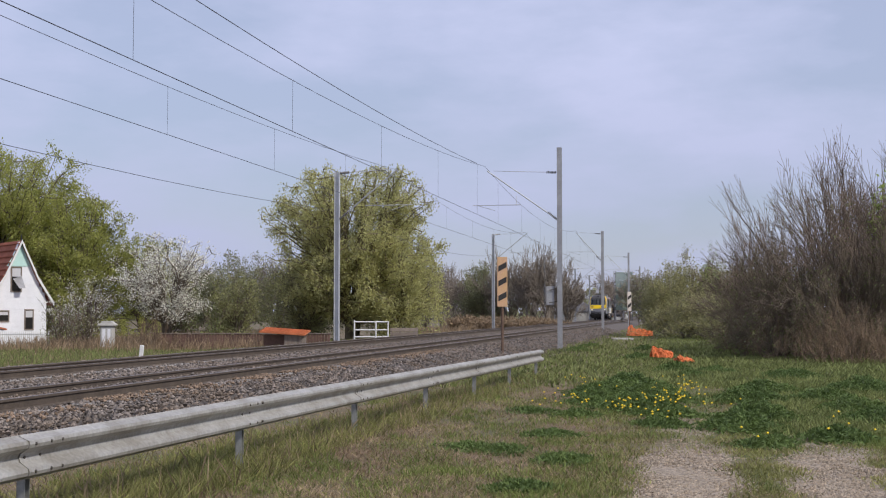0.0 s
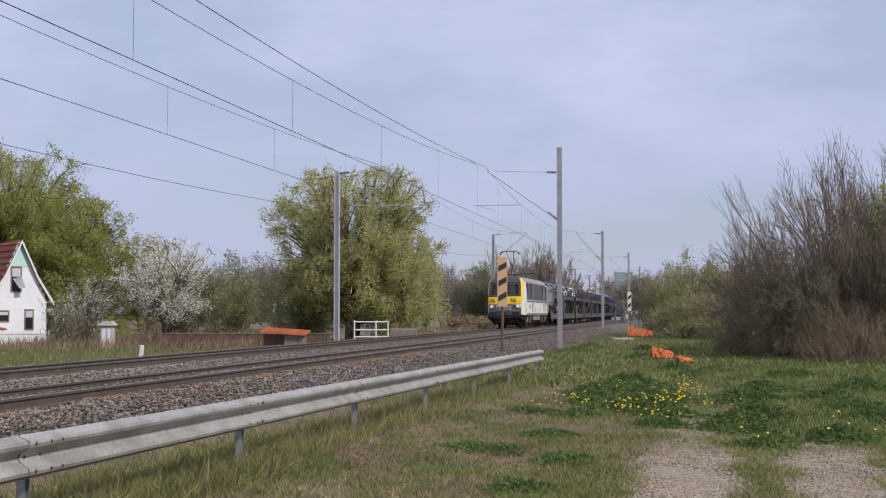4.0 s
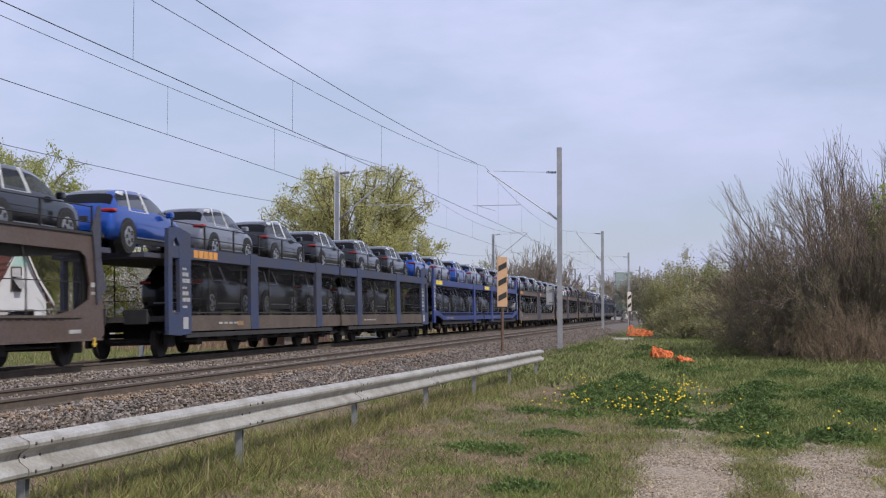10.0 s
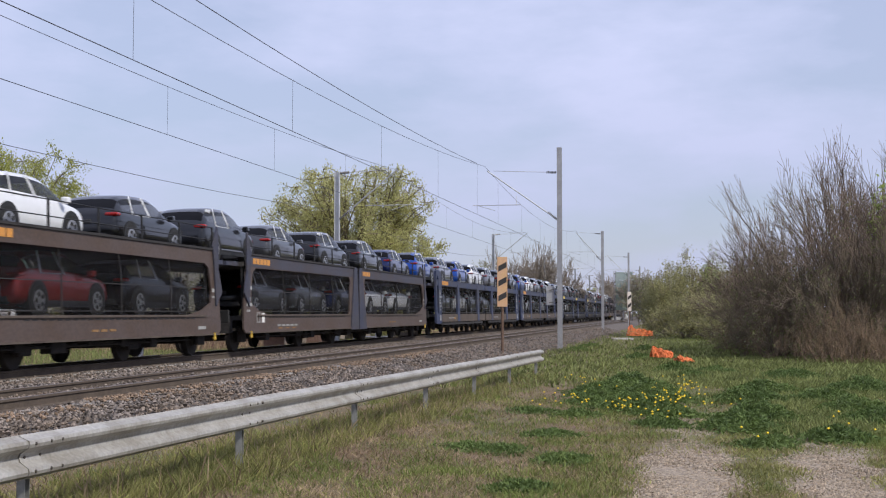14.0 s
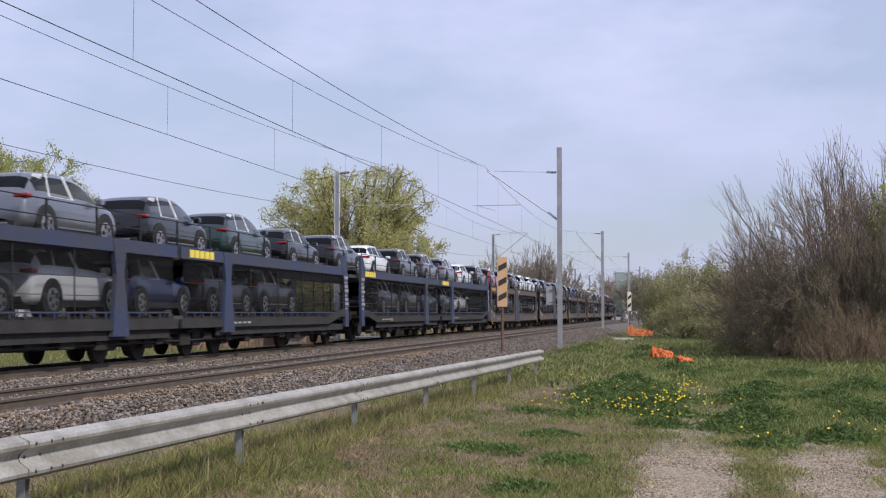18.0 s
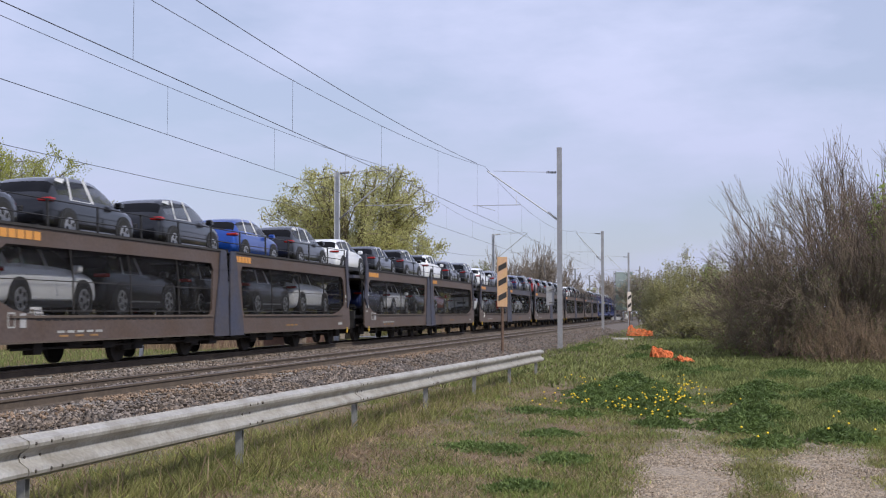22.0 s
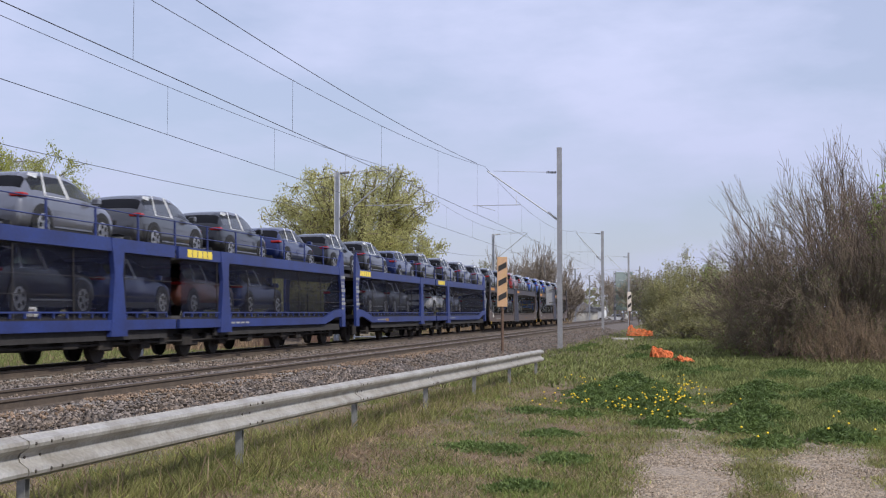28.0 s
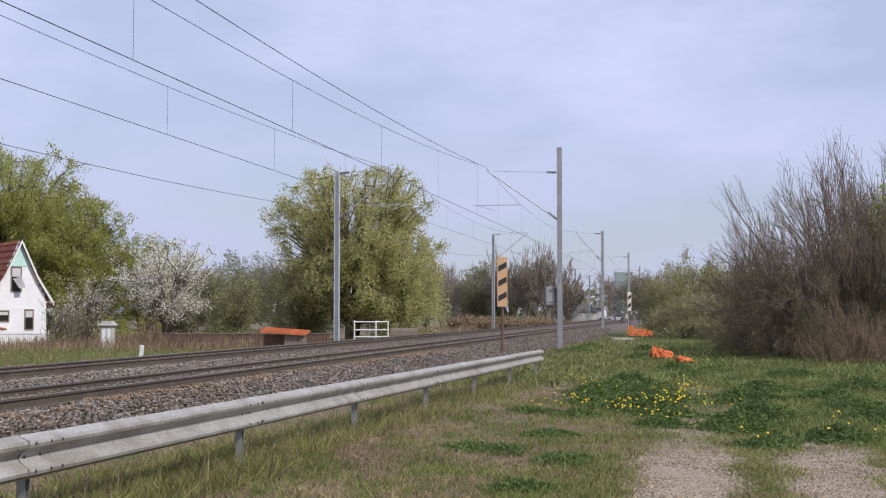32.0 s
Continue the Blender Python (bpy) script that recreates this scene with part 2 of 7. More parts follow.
# train
M["loco_white"] = mat("loco_white", (0.78, 0.77, 0.74), 0.45, var=0.05, scale=0.5, fine=10, color2=(0.69, 0.665, 0.62), coat=0.1)
M["loco_grey"] = mat("loco_grey", (0.062, 0.058, 0.058), 0.5, var=0.15, scale=0.8, fine=10)
M["loco_roof"] = mat("loco_roof", (0.062, 0.058, 0.058), 0.6, var=0.2, scale=0.8, fine=12)
M["loco_side_roof"] = mat("loco_side_roof", (0.29, 0.285, 0.295), 0.5, var=0.2, scale=0.8, fine=12, color2=(0.20, 0.19, 0.19))
M["loco_yellow"] = mat("loco_yellow", (0.88, 0.58, 0.006), 0.4, var=0.08, scale=1.2, fine=10, coat=0.1)
M["loco_blue"] = mat("loco_blue", (0.032, 0.048, 0.11), 0.5, var=0.1)
M["loco_red"] = mat("loco_red", (0.48, 0.10, 0.09), 0.5, var=0.2)
M["sill_dirty"] = mat("sill_dirty", (0.27, 0.235, 0.20), 0.8, var=0.3, scale=1.5, fine=14, color2=(0.17, 0.14, 0.115))
M["plate_grey"] = mat("plate_grey", (0.34, 0.34, 0.345), 0.6, var=0.12)
M["mid_grey"] = mat("mid_grey", (0.17, 0.17, 0.18), 0.6, var=0.15)
# dirty steel, with the deep shade under the train put into the colour
M["running_gear"] = mat("running_gear", (0.016, 0.014, 0.013), 0.85, 0.1, var=0.4, scale=4, fine=25, color2=(0.03, 0.023, 0.018))
M["bogie"] = mat("bogie", (0.075, 0.060, 0.050), 0.9, 0.1, var=0.4, scale=3, fine=22, color2=(0.035, 0.028, 0.023))
M["skirt"] = mat("skirt", (0.27, 0.24, 0.21), 0.7, var=0.3, scale=1.2, fine=12, color2=(0.15, 0.125, 0.105))
M["mesh_fine"] = screen("mesh_fine", (0.012, 0.011, 0.011), 0.79)
M["black_steel"] = mat("black_steel", (0.025, 0.024, 0.024), 0.6, 0.2, var=0.3, scale=4)
M["windscreen"] = mat("windscreen", (0.02, 0.025, 0.03), 0.06, var=0.1, coat=0.5)
M["lamp_on"] = glowing("lamp_on", (1.0, 0.80, 0.48), 1.0)
M["lamp_off"] = mat("lamp_off", (0.10, 0.04, 0.04), 0.25, var=0.2)
M["wagon_brown"] = mat("wagon_brown", (0.086, 0.063, 0.056), 0.55, var=0.35, scale=0.9, fine=14, color2=(0.076, 0.049, 0.035), bump=0.05)
M["wagon_grey_blue"] = mat("wagon_grey_blue", (0.030, 0.045, 0.105), 0.6, var=0.35, scale=1.0, fine=14, color2=(0.045, 0.045, 0.062))
M["wagon_brown_blue"] = mat("wagon_brown_blue", (0.050, 0.052, 0.075), 0.6, var=0.3, scale=0.9, fine=14, color2=(0.055, 0.045, 0.05))
M["faded_mark"] = mat("faded_mark", (0.30, 0.17, 0.07), 0.8, var=0.3, scale=8)
M["sill_brown"] = mat("sill_brown", (0.098, 0.076, 0.06), 0.8, var=0.35, scale=1.2, fine=14, color2=(0.065, 0.048, 0.04), bump=0.1)
M["post_grey"] = mat("post_grey", (0.040, 0.045, 0.075), 0.7, var=0.3, scale=1.5, fine=14, color2=(0.052, 0.048, 0.058))
M["wagon_blue"] = mat("wagon_blue", (0.021, 0.040, 0.175), 0.45, var=0.25, scale=0.8, fine=14, color2=(0.018, 0.028, 0.115))
M["wagon_dark"] = mat("wagon_dark", (0.03, 0.027, 0.027), 0.85, var=0.35, scale=1.5, fine=14)
M["deck"] = mat("deck", (0.06, 0.054, 0.05), 0.85, var=0.3, scale=1.5, fine=14)
M["sign_orange"] = mat("sign_orange", (0.60, 0.27, 0.06), 0.6, var=0.15)
M["sign_yellow"] = mat("sign_yellow", (0.80, 0.62, 0.08), 0.6, var=0.1)
M["marking"] = mat("marking", (0.36, 0.36, 0.35), 0.7, var=0.25)
M["hook_yellow"] = mat("hook_yellow", (0.55, 0.36, 0.05), 0.6, var=0.2)
M["mesh_dark"] = screen("mesh_dark", (0.010, 0.009, 0.009), 0.80)
M["mesh_blue"] = screen("mesh_blue", (0.006, 0.008, 0.030), 0.78)
CAR_PAINT = {"W": (0.72, 0.73, 0.75), "K": (0.008, 0.008, 0.0092), "G": (0.05, 0.05, 0.053), "S": (0.135, 0.138, 0.155), "B": (0.006, 0.013, 0.062), "L": (0.008, 0.048, 0.24), "R": (0.20, 0.014, 0.011), "O": (0.085, 0.027, 0.016), "E": (0.02, 0.04, 0.035)}
CAR_WORD = {"W": "white", "K": "dark grey", "G": "mid grey", "S": "silver grey", "B": "navy blue", "L": "bright blue", "R": "red", "O": "copper brown", "E": "dark green"}
for _k, _c in CAR_PAINT.items():
    M["paint" + _k] = mat("car_paint_" + CAR_WORD[_k].replace(" ", "_"), _c if _k == "W" else tuple(min(1.0, c_ * 1.5) for c_ in _c), 0.32, 0.0 if _k == "W" else 0.65, var=0.06, scale=0.8, fine=6, coat=0.9, spec=0.35)
M["car_glass"] = screen("car_glass", (0.006, 0.007, 0.008), 0.42)
M["car_glass_rear"] = mat("car_glass_rear", (0.005, 0.005, 0.006), 0.08, var=0.1, spec=0.15)
for _m in (M["car_glass"],):
    _b = _m.node_tree.nodes["Principled BSDF"]
    _b.inputs["Roughness"].default_value, _b.inputs["Metallic"].default_value = 0.05, 0.0
M["tyre"] = mat("tyre", (0.02, 0.02, 0.02), 0.85, var=0.2)
M["alloy"] = mat("alloy", (0.42, 0.42, 0.43), 0.35, 0.8, var=0.2)
M["tail_red"] = mat("tail_red", (0.30, 0.013, 0.011), 0.2, var=0.1, spec=0.4)
M["black_trim"] = mat("black_trim", (0.02, 0.02, 0.021), 0.6, var=0.2)
M["roof_black"] = mat("roof_black", (0.012, 0.012, 0.013), 0.25, var=0.1, coat=0.8)
M["white_film"] = mat("white_film", (0.78, 0.79, 0.80), 0.5, var=0.05)


# ---- mesh helpers ----
def part(name, bm, material, parent=None, label="", smooth=False, m=None):
    """Links a bmesh as one mesh object, under a thing or part if one is given."""
    me = bpy.data.meshes.new(name)
    if smooth:
        for fc in bm.faces:
            fc.smooth = True
    bm.to_mesh(me)
    bm.free()
    me.materials.append(material)
    ob = new(name, me)
    if parent:
        ob.parent = parent
    if m is not None:
        ob.matrix_local = m
    if label:
        ob["label"] = label
    return ob


def again(ob, m, parent=None):
    """Another object on the same mesh."""
    o = new(ob.name.split(".")[0], ob.data)
    o.parent = parent if parent else ob.parent
    o.matrix_local = m
    if "label" in ob:
        o["label"] = ob["label"]
    return o


def thing(name, label, category, group="", kind="", m=None):
    ob = tagged(new(name), label, category, group, kind)
    ob.empty_display_size = 0.2
    if m is not None:
        ob.matrix_world = m
    return ob


def box(bm, x0, x1, y0, y1, z0, z1, bevel=0.0):
    vs = [bm.verts.new((x, y, z)) for x in (x0, x1) for y in (y0, y1) for z in (z0, z1)]
    fs = [bm.faces.new([vs[i] for i in q]) for q in ((0, 1, 3, 2), (4, 6, 7, 5), (0, 4, 5, 1), (2, 3, 7, 6), (0, 2, 6, 4), (1, 5, 7, 3))]
    if bevel:
        es = {e for fc in fs for e in fc.edges}
        bmesh.ops.bevel(bm, geom=list(es), offset=bevel, segments=1, affect="EDGES")
    return bm


def B():
    return bmesh.new()


def rod(bm, a, b, r0, r1=None, n=8, caps=True):
    """A tapered rod from a to b."""
    r1 = r0 if r1 is None else r1
    a, b = Vector(a), Vector(b)
    d = (b - a)
    if d.length < 1e-6:
        return bm
    d.normalize()
    u = d.orthogonal().normalized()
    w = d.cross(u)
    ra = [bm.verts.new(a + (u * math.cos(k * 2 * math.pi / n) + w * math.sin(k * 2 * math.pi / n)) * r0) for k in range(n)]
    rb = [bm.verts.new(b + (u * math.cos(k * 2 * math.pi / n) + w * math.sin(k * 2 * math.pi / n)) * r1) for k in range(n)]
    for k in range(n):
        bm.faces.new((ra[k], ra[(k + 1) % n], rb[(k + 1) % n], rb[k]))
    if caps and n > 2:
        bm.faces.new(ra[::-1])
        bm.faces.new(rb)
    return bm


def prism(bm, pts, y0, y1):
    """A side outline (x, z) given thickness from y0 to y1."""
    a = [bm.verts.new((x, y0, z)) for x, z in pts]
    b = [bm.verts.new((x, y1, z)) for x, z in pts]
    n = len(pts)
    bm.faces.new(a)
    bm.faces.new(b[::-1])
    for k in range(n):
        bm.faces.new((a[k], b[k], b[(k + 1) % n], a[(k + 1) % n]))
    bmesh.ops.recalc_face_normals(bm, faces=bm.faces[:])
    return bm


def ring_panel(bm, outer, inner, y0, y1):
    """A side panel with an opening: outlines (x, z) of the same length."""
    n = len(outer)
    rows = [[bm.verts.new((x, y, z)) for x, z in o] for y in (y0, y1) for o in (outer, inner)]
    ao, ai, bo, bi = rows
    for k in range(n):
        j = (k + 1) % n
        bm.faces.new((ao[k], ao[j], ai[j], ai[k]))
        bm.faces.new((bo[k], bi[k], bi[j], bo[j]))
        bm.faces.new((ao[k], bo[k], bo[j], ao[j]))
        bm.faces.new((ai[k], ai[j], bi[j], bi[k]))
    bmesh.ops.recalc_face_normals(bm, faces=bm.faces[:])
    return bm


def sweep(bm, profile, path, closed=True):
    """A profile (across, up) carried along a path of (x, y, z) in plan."""
    rows = []
    n = len(path)
    for i, p in enumerate(path):
        p = Vector(p)
        d = Vector(path[min(i + 1, n - 1)]) - Vector(path[max(i - 1, 0)])
        d.z = 0
        d.normalize()
        right = Vector((d.y, -d.x, 0))
        rows.append([bm.verts.new(p + right * a + Vector((0, 0, u))) for a, u in profile])
    k = len(profile)
    for i in range(n - 1):
        for j in range(k if closed else k - 1):
            bm.faces.new((rows[i][j], rows[i + 1][j], rows[i + 1][(j + 1) % k], rows[i][(j + 1) % k]))
    if closed:
        bm.faces.new(rows[0])
        bm.faces.new(rows[-1][::-1])
    bmesh.ops.recalc_face_normals(bm, faces=bm.faces[:])
    return bm


# ---- the line of the far track ----
RAIL_Z = 0.43
TRACKS = 4.33        # from one track's middle to the other's
CANT = 1.4           # degrees, leaning to the inside of the curve


def track_x(y):
    """Across position of the far track's middle at the depth y: a slow left-hand curve with straights at both ends."""
    c = min(max(y, 8.0), 380.0)
    x = -14.41 + 0.2027 * c - 3.03e-5 * c * c - 9.32e-8 * c ** 3
    return x + (0.2027 - 6.06e-5 * c - 2.796e-7 * c * c) * (y - c)


def on_track(y, right, z=0.0):
    """A point beside the far track: metres to its right, as seen along the view."""
    s = (track_x(y + 0.5) - track_x(y - 0.5))
    n = math.hypot(1, s)
    return Vector((track_x(y) + right / n, y - right * s / n, z))


_ys = np.arange(-1000, 1200, 1.0)
_xs = np.array([track_x(y) for y in _ys])
_ss = np.concatenate([[0], np.cumsum(np.hypot(np.diff(_xs), 1.0))])
_ss -= np.interp(5.0, _ys, _ss)


def track_pose(s):
    """The pose of a thing on the far track: x backwards along the train, y to the field side, z up from the rail heads."""
    y = float(np.interp(s, _ss, _ys))
    d = track_x(y + 0.5) - track_x(y - 0.5)
    return pose(track_x(y), y, RAIL_Z, 0, 0, math.degrees(math.atan2(1, d))) @ pose(0, 0, 0, -CANT)


# ---- growing things ----
def prisms_mesh(name, segs, sides=3):
    """One mesh of tapered rods from rows (ax, ay, az, bx, by, bz, ra, rb)."""
    s = np.asarray(segs, float)
    a, b, ra, rb = s[:, 0:3], s[:, 3:6], s[:, 6], s[:, 7]
    d = b - a
    d /= np.maximum(np.linalg.norm(d, axis=1), 1e-6)[:, None]
    ref = np.where(np.abs(d[:, 2:3]) > 0.9, [[1.0, 0, 0]], [[0, 0, 1.0]])
    u = np.cross(d, ref)
    u /= np.linalg.norm(u, axis=1)[:, None]
    w = np.cross(d, u)
    n = len(s)
    verts = np.zeros((n, sides * 2, 3))
    for k in range(sides):
        c, q = math.cos(k * 2 * math.pi / sides), math.sin(k * 2 * math.pi / sides)
        verts[:, k] = a + (u * c + w * q) * ra[:, None]
        verts[:, sides + k] = b + (u * c + w * q) * rb[:, None]
    base = (np.arange(n) * sides * 2)[:, None]
    faces = np.concatenate([base + np.array([[k, (k + 1) % sides, sides + (k + 1) % sides, sides + k]]) for k in range(sides)])
    me = bpy.data.meshes.new(name)
    me.from_pydata(verts.reshape(-1, 3).tolist(), [], faces.tolist())
    me.polygons.foreach_set("use_smooth", [True] * len(me.polygons))
    return me


def leaves_mesh(name, pts, size, rng, long=1.6, droop=0.0, normal_up=0.3):
    """One mesh of small four-cornered leaves or clumps of leaves at the given points."""
    n = len(pts)
    d = rng.normal(size=(n, 3))
    d[:, 2] -= droop
    d /= np.linalg.norm(d, axis=1)[:, None]
    o = rng.normal(size=(n, 3))
    o[:, 2] += normal_up
    u = np.cross(d, o)
    u /= np.maximum(np.linalg.norm(u, axis=1), 1e-6)[:, None]
    s = size * rng.uniform(0.6, 1.4, (n, 1))
    p = np.asarray(pts)
    v = np.stack([p - d * s * long / 2, p + u * s * 0.45, p + d * s * long / 2, p - u * s * 0.45], axis=1)
    me = bpy.data.meshes.new(name)
    me.from_pydata(v.reshape(-1, 3).tolist(), [], (np.arange(n)[:, None] * 4 + np.arange(4)[None]).tolist())
    return me


def link(name, me, material, parent=None, label="", m=None):
    me.materials.append(material)
    ob = new(name, me)
    if parent:
        ob.parent = parent
    if m is not None:
        ob.matrix_local = m
    if label:
        ob["label"] = label
    return ob


def branching(rng, start, up, length, radius, levels, spread=0.6, count=(3, 5), lift=0.15, bend=0.18, shrink=0.68):
    """Limbs that fork: rows for prisms_mesh, and the points along the outer ones."""
    segs, tips = [], []

    def grow(p, d, ln, r, lv):
        steps = 4 if lv > 1 else 3
        pts = [p]
        for _ in range(steps):
            d = (d + Vector(rng.normal(size=3)) * bend + Vector((0, 0, lift * 0.3))).normalized()
            q = pts[-1] + d * ln / steps
            f0, f1 = 1 - 0.5 * (len(pts) - 1) / steps, 1 - 0.5 * len(pts) / steps
            segs.append((*pts[-1], *q, r * f0, r * f1))
            pts.append(q)
        if lv <= 1:
            tips.extend((tuple(x) for x in pts[1:]))
        if lv == 0:
            return
        for _ in range(rng.integers(count[0], count[1] + 1)):
            i = rng.integers(max(1, steps - 2), steps + 1)
            side = Vector(rng.normal(size=3))
            side = (side - d * side.dot(d)).normalized()
            nd = (d * (1 - spread * 0.5) + side * spread + Vector((0, 0, lift))).normalized()
            grow(pts[i], nd, ln * shrink * rng.uniform(0.75, 1.2), r * 0.5, lv - 1)

    grow(Vector(start), Vector(up).normalized(), length, radius, levels)
    return segs, tips


ROUND = ((0, 0.55), (0.15, 0.82), (0.4, 0.97), (0.65, 1.0), (0.85, 0.88), (1.0, 0.5))
DOME = ((0, 0.85), (0.15, 0.98), (0.4, 1.0), (0.6, 0.97), (0.8, 0.85), (0.93, 0.6), (1.0, 0.35))


def tree(name, label, x, y, z, height, radius, seed, leaf, n_leaves, leaf_size, wood="bark", stems=3, hang=0.0, low=0.1, clumps=150, clump_r=0.13, shape=ROUND, category="tree", group="", long=1.8, twig_r=1.0, squash=1.0, twigs=6):
    """A tree: leaning stems that part into limbs, each ending in a clump of small leaves; the clumps fill an uneven crown with gaps."""
    rng = np.random.default_rng(seed)
    th = thing(name, label, category, group, m=pose(x, y, z))
    us, rs = [s[0] for s in shape], [s[1] for s in shape]
    cen = []
    while len(cen) < clumps:
        u = rng.uniform(0, 1)
        a = rng.uniform(0, 2 * math.pi)
        q = rng.uniform(0.12, 1.0) ** 0.45
        lump = 1 + 0.20 * noise.noise((math.cos(a) * 1.8 + seed, math.sin(a) * 1.8, u * 3.5))
        r = np.interp(u, us, rs) * radius * q * lump
        zz = height * (low + (0.97 - low) * u) * (0.94 + 0.1 * lump * 0.6)
        if rng.uniform() > np.interp(u, us, rs) * 0.75 + 0.3:
            continue
        cen.append((math.cos(a) * r, math.sin(a) * r * squash, zz))
    cen = np.array(cen)
    segs = []
    stem = []
    for k in range(stems):
        a = k * 2 * math.pi / stems + rng.uniform(0, 1)
        lean = rng.uniform(0.15, 0.45) * radius if stems > 1 else 0.05
        top = np.array((math.cos(a) * lean, math.sin(a) * lean * squash, height * rng.uniform(0.55, 0.72)))
        base = np.array((math.cos(a) * 0.018 * height, math.sin(a) * 0.018 * height, -0.2))
        line = [base + (top - base) * t + np.append(rng.normal(size=2) * 0.02 * height * t, 0) - np.array((math.cos(a), math.sin(a), 0)) * lean * 0.5 * t * (1 - t) for t in np.linspace(0, 1, 7)]
        stem.append(line)
        r0 = height * 0.021 * twig_r
        for i, (p, q) in enumerate(zip(line[:-1], line[1:])):
            segs.append((*p, *q, r0 * (1 - i / 7.5), r0 * (1 - (i + 1) / 7.5)))
    trunk, segs = segs, []
    tips = []
    for c in cen:
        line = stem[int(np.argmin([np.hypot(*(c[:2] - s[-1][:2])) for s in stem]))]
        want = c[2] * rng.uniform(0.35, 0.7)
        p = min(line, key=lambda w: abs(w[2] - want))
        r0 = height * 0.0065 * twig_r
        pts = [p + (c - p) * t + np.array((0, 0, 0.10 * height * t * (1 - t))) + rng.normal(size=3) * 0.012 * height * (0 < t < 1) for t in np.linspace(0, 1, 5)]
        for i, (u, v) in enumerate(zip(pts[:-1], pts[1:])):
            segs.append((*u, *v, r0 * (1 - i / 4.6), r0 * (1 - (i + 1) / 4.6)))
        for _ in range(twigs):
            d = rng.normal(size=3)
            d /= np.linalg.norm(d)
            d[2] = d[2] * 0.6 + 0.25
            s0 = pts[int(rng.integers(2, 5))]
            e = s0 + d * radius * clump_r * rng.uniform(0.9, 1.9)
            segs.append((*s0, *e, r0 * 0.35, r0 * 0.12))
            tips.append((s0 + e) / 2)
            tips.append(e)
    link("trunk", prisms_mesh("trunk", np.array(trunk), 6), M[wood], th)
    link("branchwork", prisms_mesh("branchwork", np.array(segs), 4), M[wood], th)
    if leaf:
        tips = np.array(tips)
        pts = tips[rng.integers(0, len(tips), n_leaves)] + rng.normal(size=(n_leaves, 3)) * radius * clump_r * 0.31
        if hang:
            pts[:, 2] -= rng.uniform(0, 1, n_leaves) ** 1.6 * hang
        pts = pts[pts[:, 2] > 0.05]
        link("crown", leaves_mesh("crown", pts, leaf_size, rng, long=long, droop=0.8 if hang else 0.0), M[leaf], th)
    return th


def fan_tree(name, label, x, y, z, height, radius, seed, wood="twig", stems=8, group="", r0=0.07, wide=0.8, leaf="", n_leaves=0, leaf_size=0.06, finest=0.0065, category="shrub"):
    """A bare many-stemmed tree: limbs that rise from one foot, fan outwards and part into ever finer twigs."""
    rng = np.random.default_rng(seed)
    th = thing(name, label, category, group, m=pose(x, y, z))
    a = rng.uniform(0, 2 * math.pi, stems)
    lean = np.sqrt(rng.uniform(0.0, 1.0, stems)) * wide
    d = np.stack([np.sin(lean) * np.cos(a), np.sin(lean) * np.sin(a), np.cos(lean)], 1)
    p = d * [[0.5, 0.5, 0.0]] * radius * 0.25
    ln = height * 0.36 * rng.uniform(0.8, 1.15, stems) * (1 - 0.18 * lean)
    r = np.full(stems, r0) * rng.uniform(0.7, 1.1, stems)
    rows, tips = [], []
    for lv in range(5):
        steps = 3
        track = [p]
        for k in range(steps):
            d = d + rng.normal(size=d.shape) * 0.11
            d[:, 2] += 0.012
            d /= np.linalg.norm(d, axis=1)[:, None]
            q = p + d * (ln / steps)[:, None]
            f0, f1 = 1 - 0.45 * k / steps, 1 - 0.45 * (k + 1) / steps
            rows.append(np.concatenate([p, q, (r * f0)[:, None], (r * f1)[:, None]], 1))
            p = q
            track.append(q)
        if lv >= (3 if leaf in ("", "shrub_leaf") else 1):
            tips += track[1:]
        if lv == 4:
            break
        kids = (3, 3, 3, 4)[lv]
        np_, nd, nl, nr = [], [], [], []
        for c in range(kids):
            side = rng.normal(size=d.shape)
            side -= d * np.sum(side * d, 1)[:, None]
            side /= np.linalg.norm(side, axis=1)[:, None]
            turn = rng.uniform(0.15, 0.60, len(d))[:, None] if c else rng.uniform(0.0, 0.2, len(d))[:, None]
            np_.append(track[-1] if c < 2 else track[2])
            nd.append(d * np.cos(turn) + side * np.sin(turn))
            nl.append(ln * rng.uniform(0.55, 0.85, len(ln)))
            nr.append(r * (0.55 if c else 0.6))
        p, d, ln, r = np.concatenate(np_), np.concatenate(nd), np.concatenate(nl), np.concatenate(nr)
    sr, tp = np.concatenate(rows), np.concatenate(tips)
    up = height / np.percentile(tp[:, 2], 99.7)
    out = radius / np.percentile(np.hypot(tp[:, 0], tp[:, 1]), 96)
    sr[:, [2, 5]] *= up
    sr[:, [0, 1, 3, 4]] *= out
    sr[:, 6:8] = np.maximum(sr[:, 6:8], finest)
    sr = sr[(sr[:, 2] > -0.3) & (sr[:, 5] > -0.1)]
    link("stem_growth", prisms_mesh("stem_growth", sr, 3), M[wood], th)
    if leaf:
        tp = tp * [[out, out, up]]
        tp = tp[(tp[:, 2] > 0.1) & (tp[:, 2] < height * (0.75 if leaf == "shrub_leaf" else 1.1))]
        pts = tp[rng.integers(0, len(tp), n_leaves)] + rng.normal(size=(n_leaves, 3)) * (0.06 if leaf == "shrub_leaf" else 0.22)
        pts = pts[pts[:, 2] > 0.05]
        link("foliage", leaves_mesh("foliage", pts, leaf_size, rng), M[leaf], th)
    return th


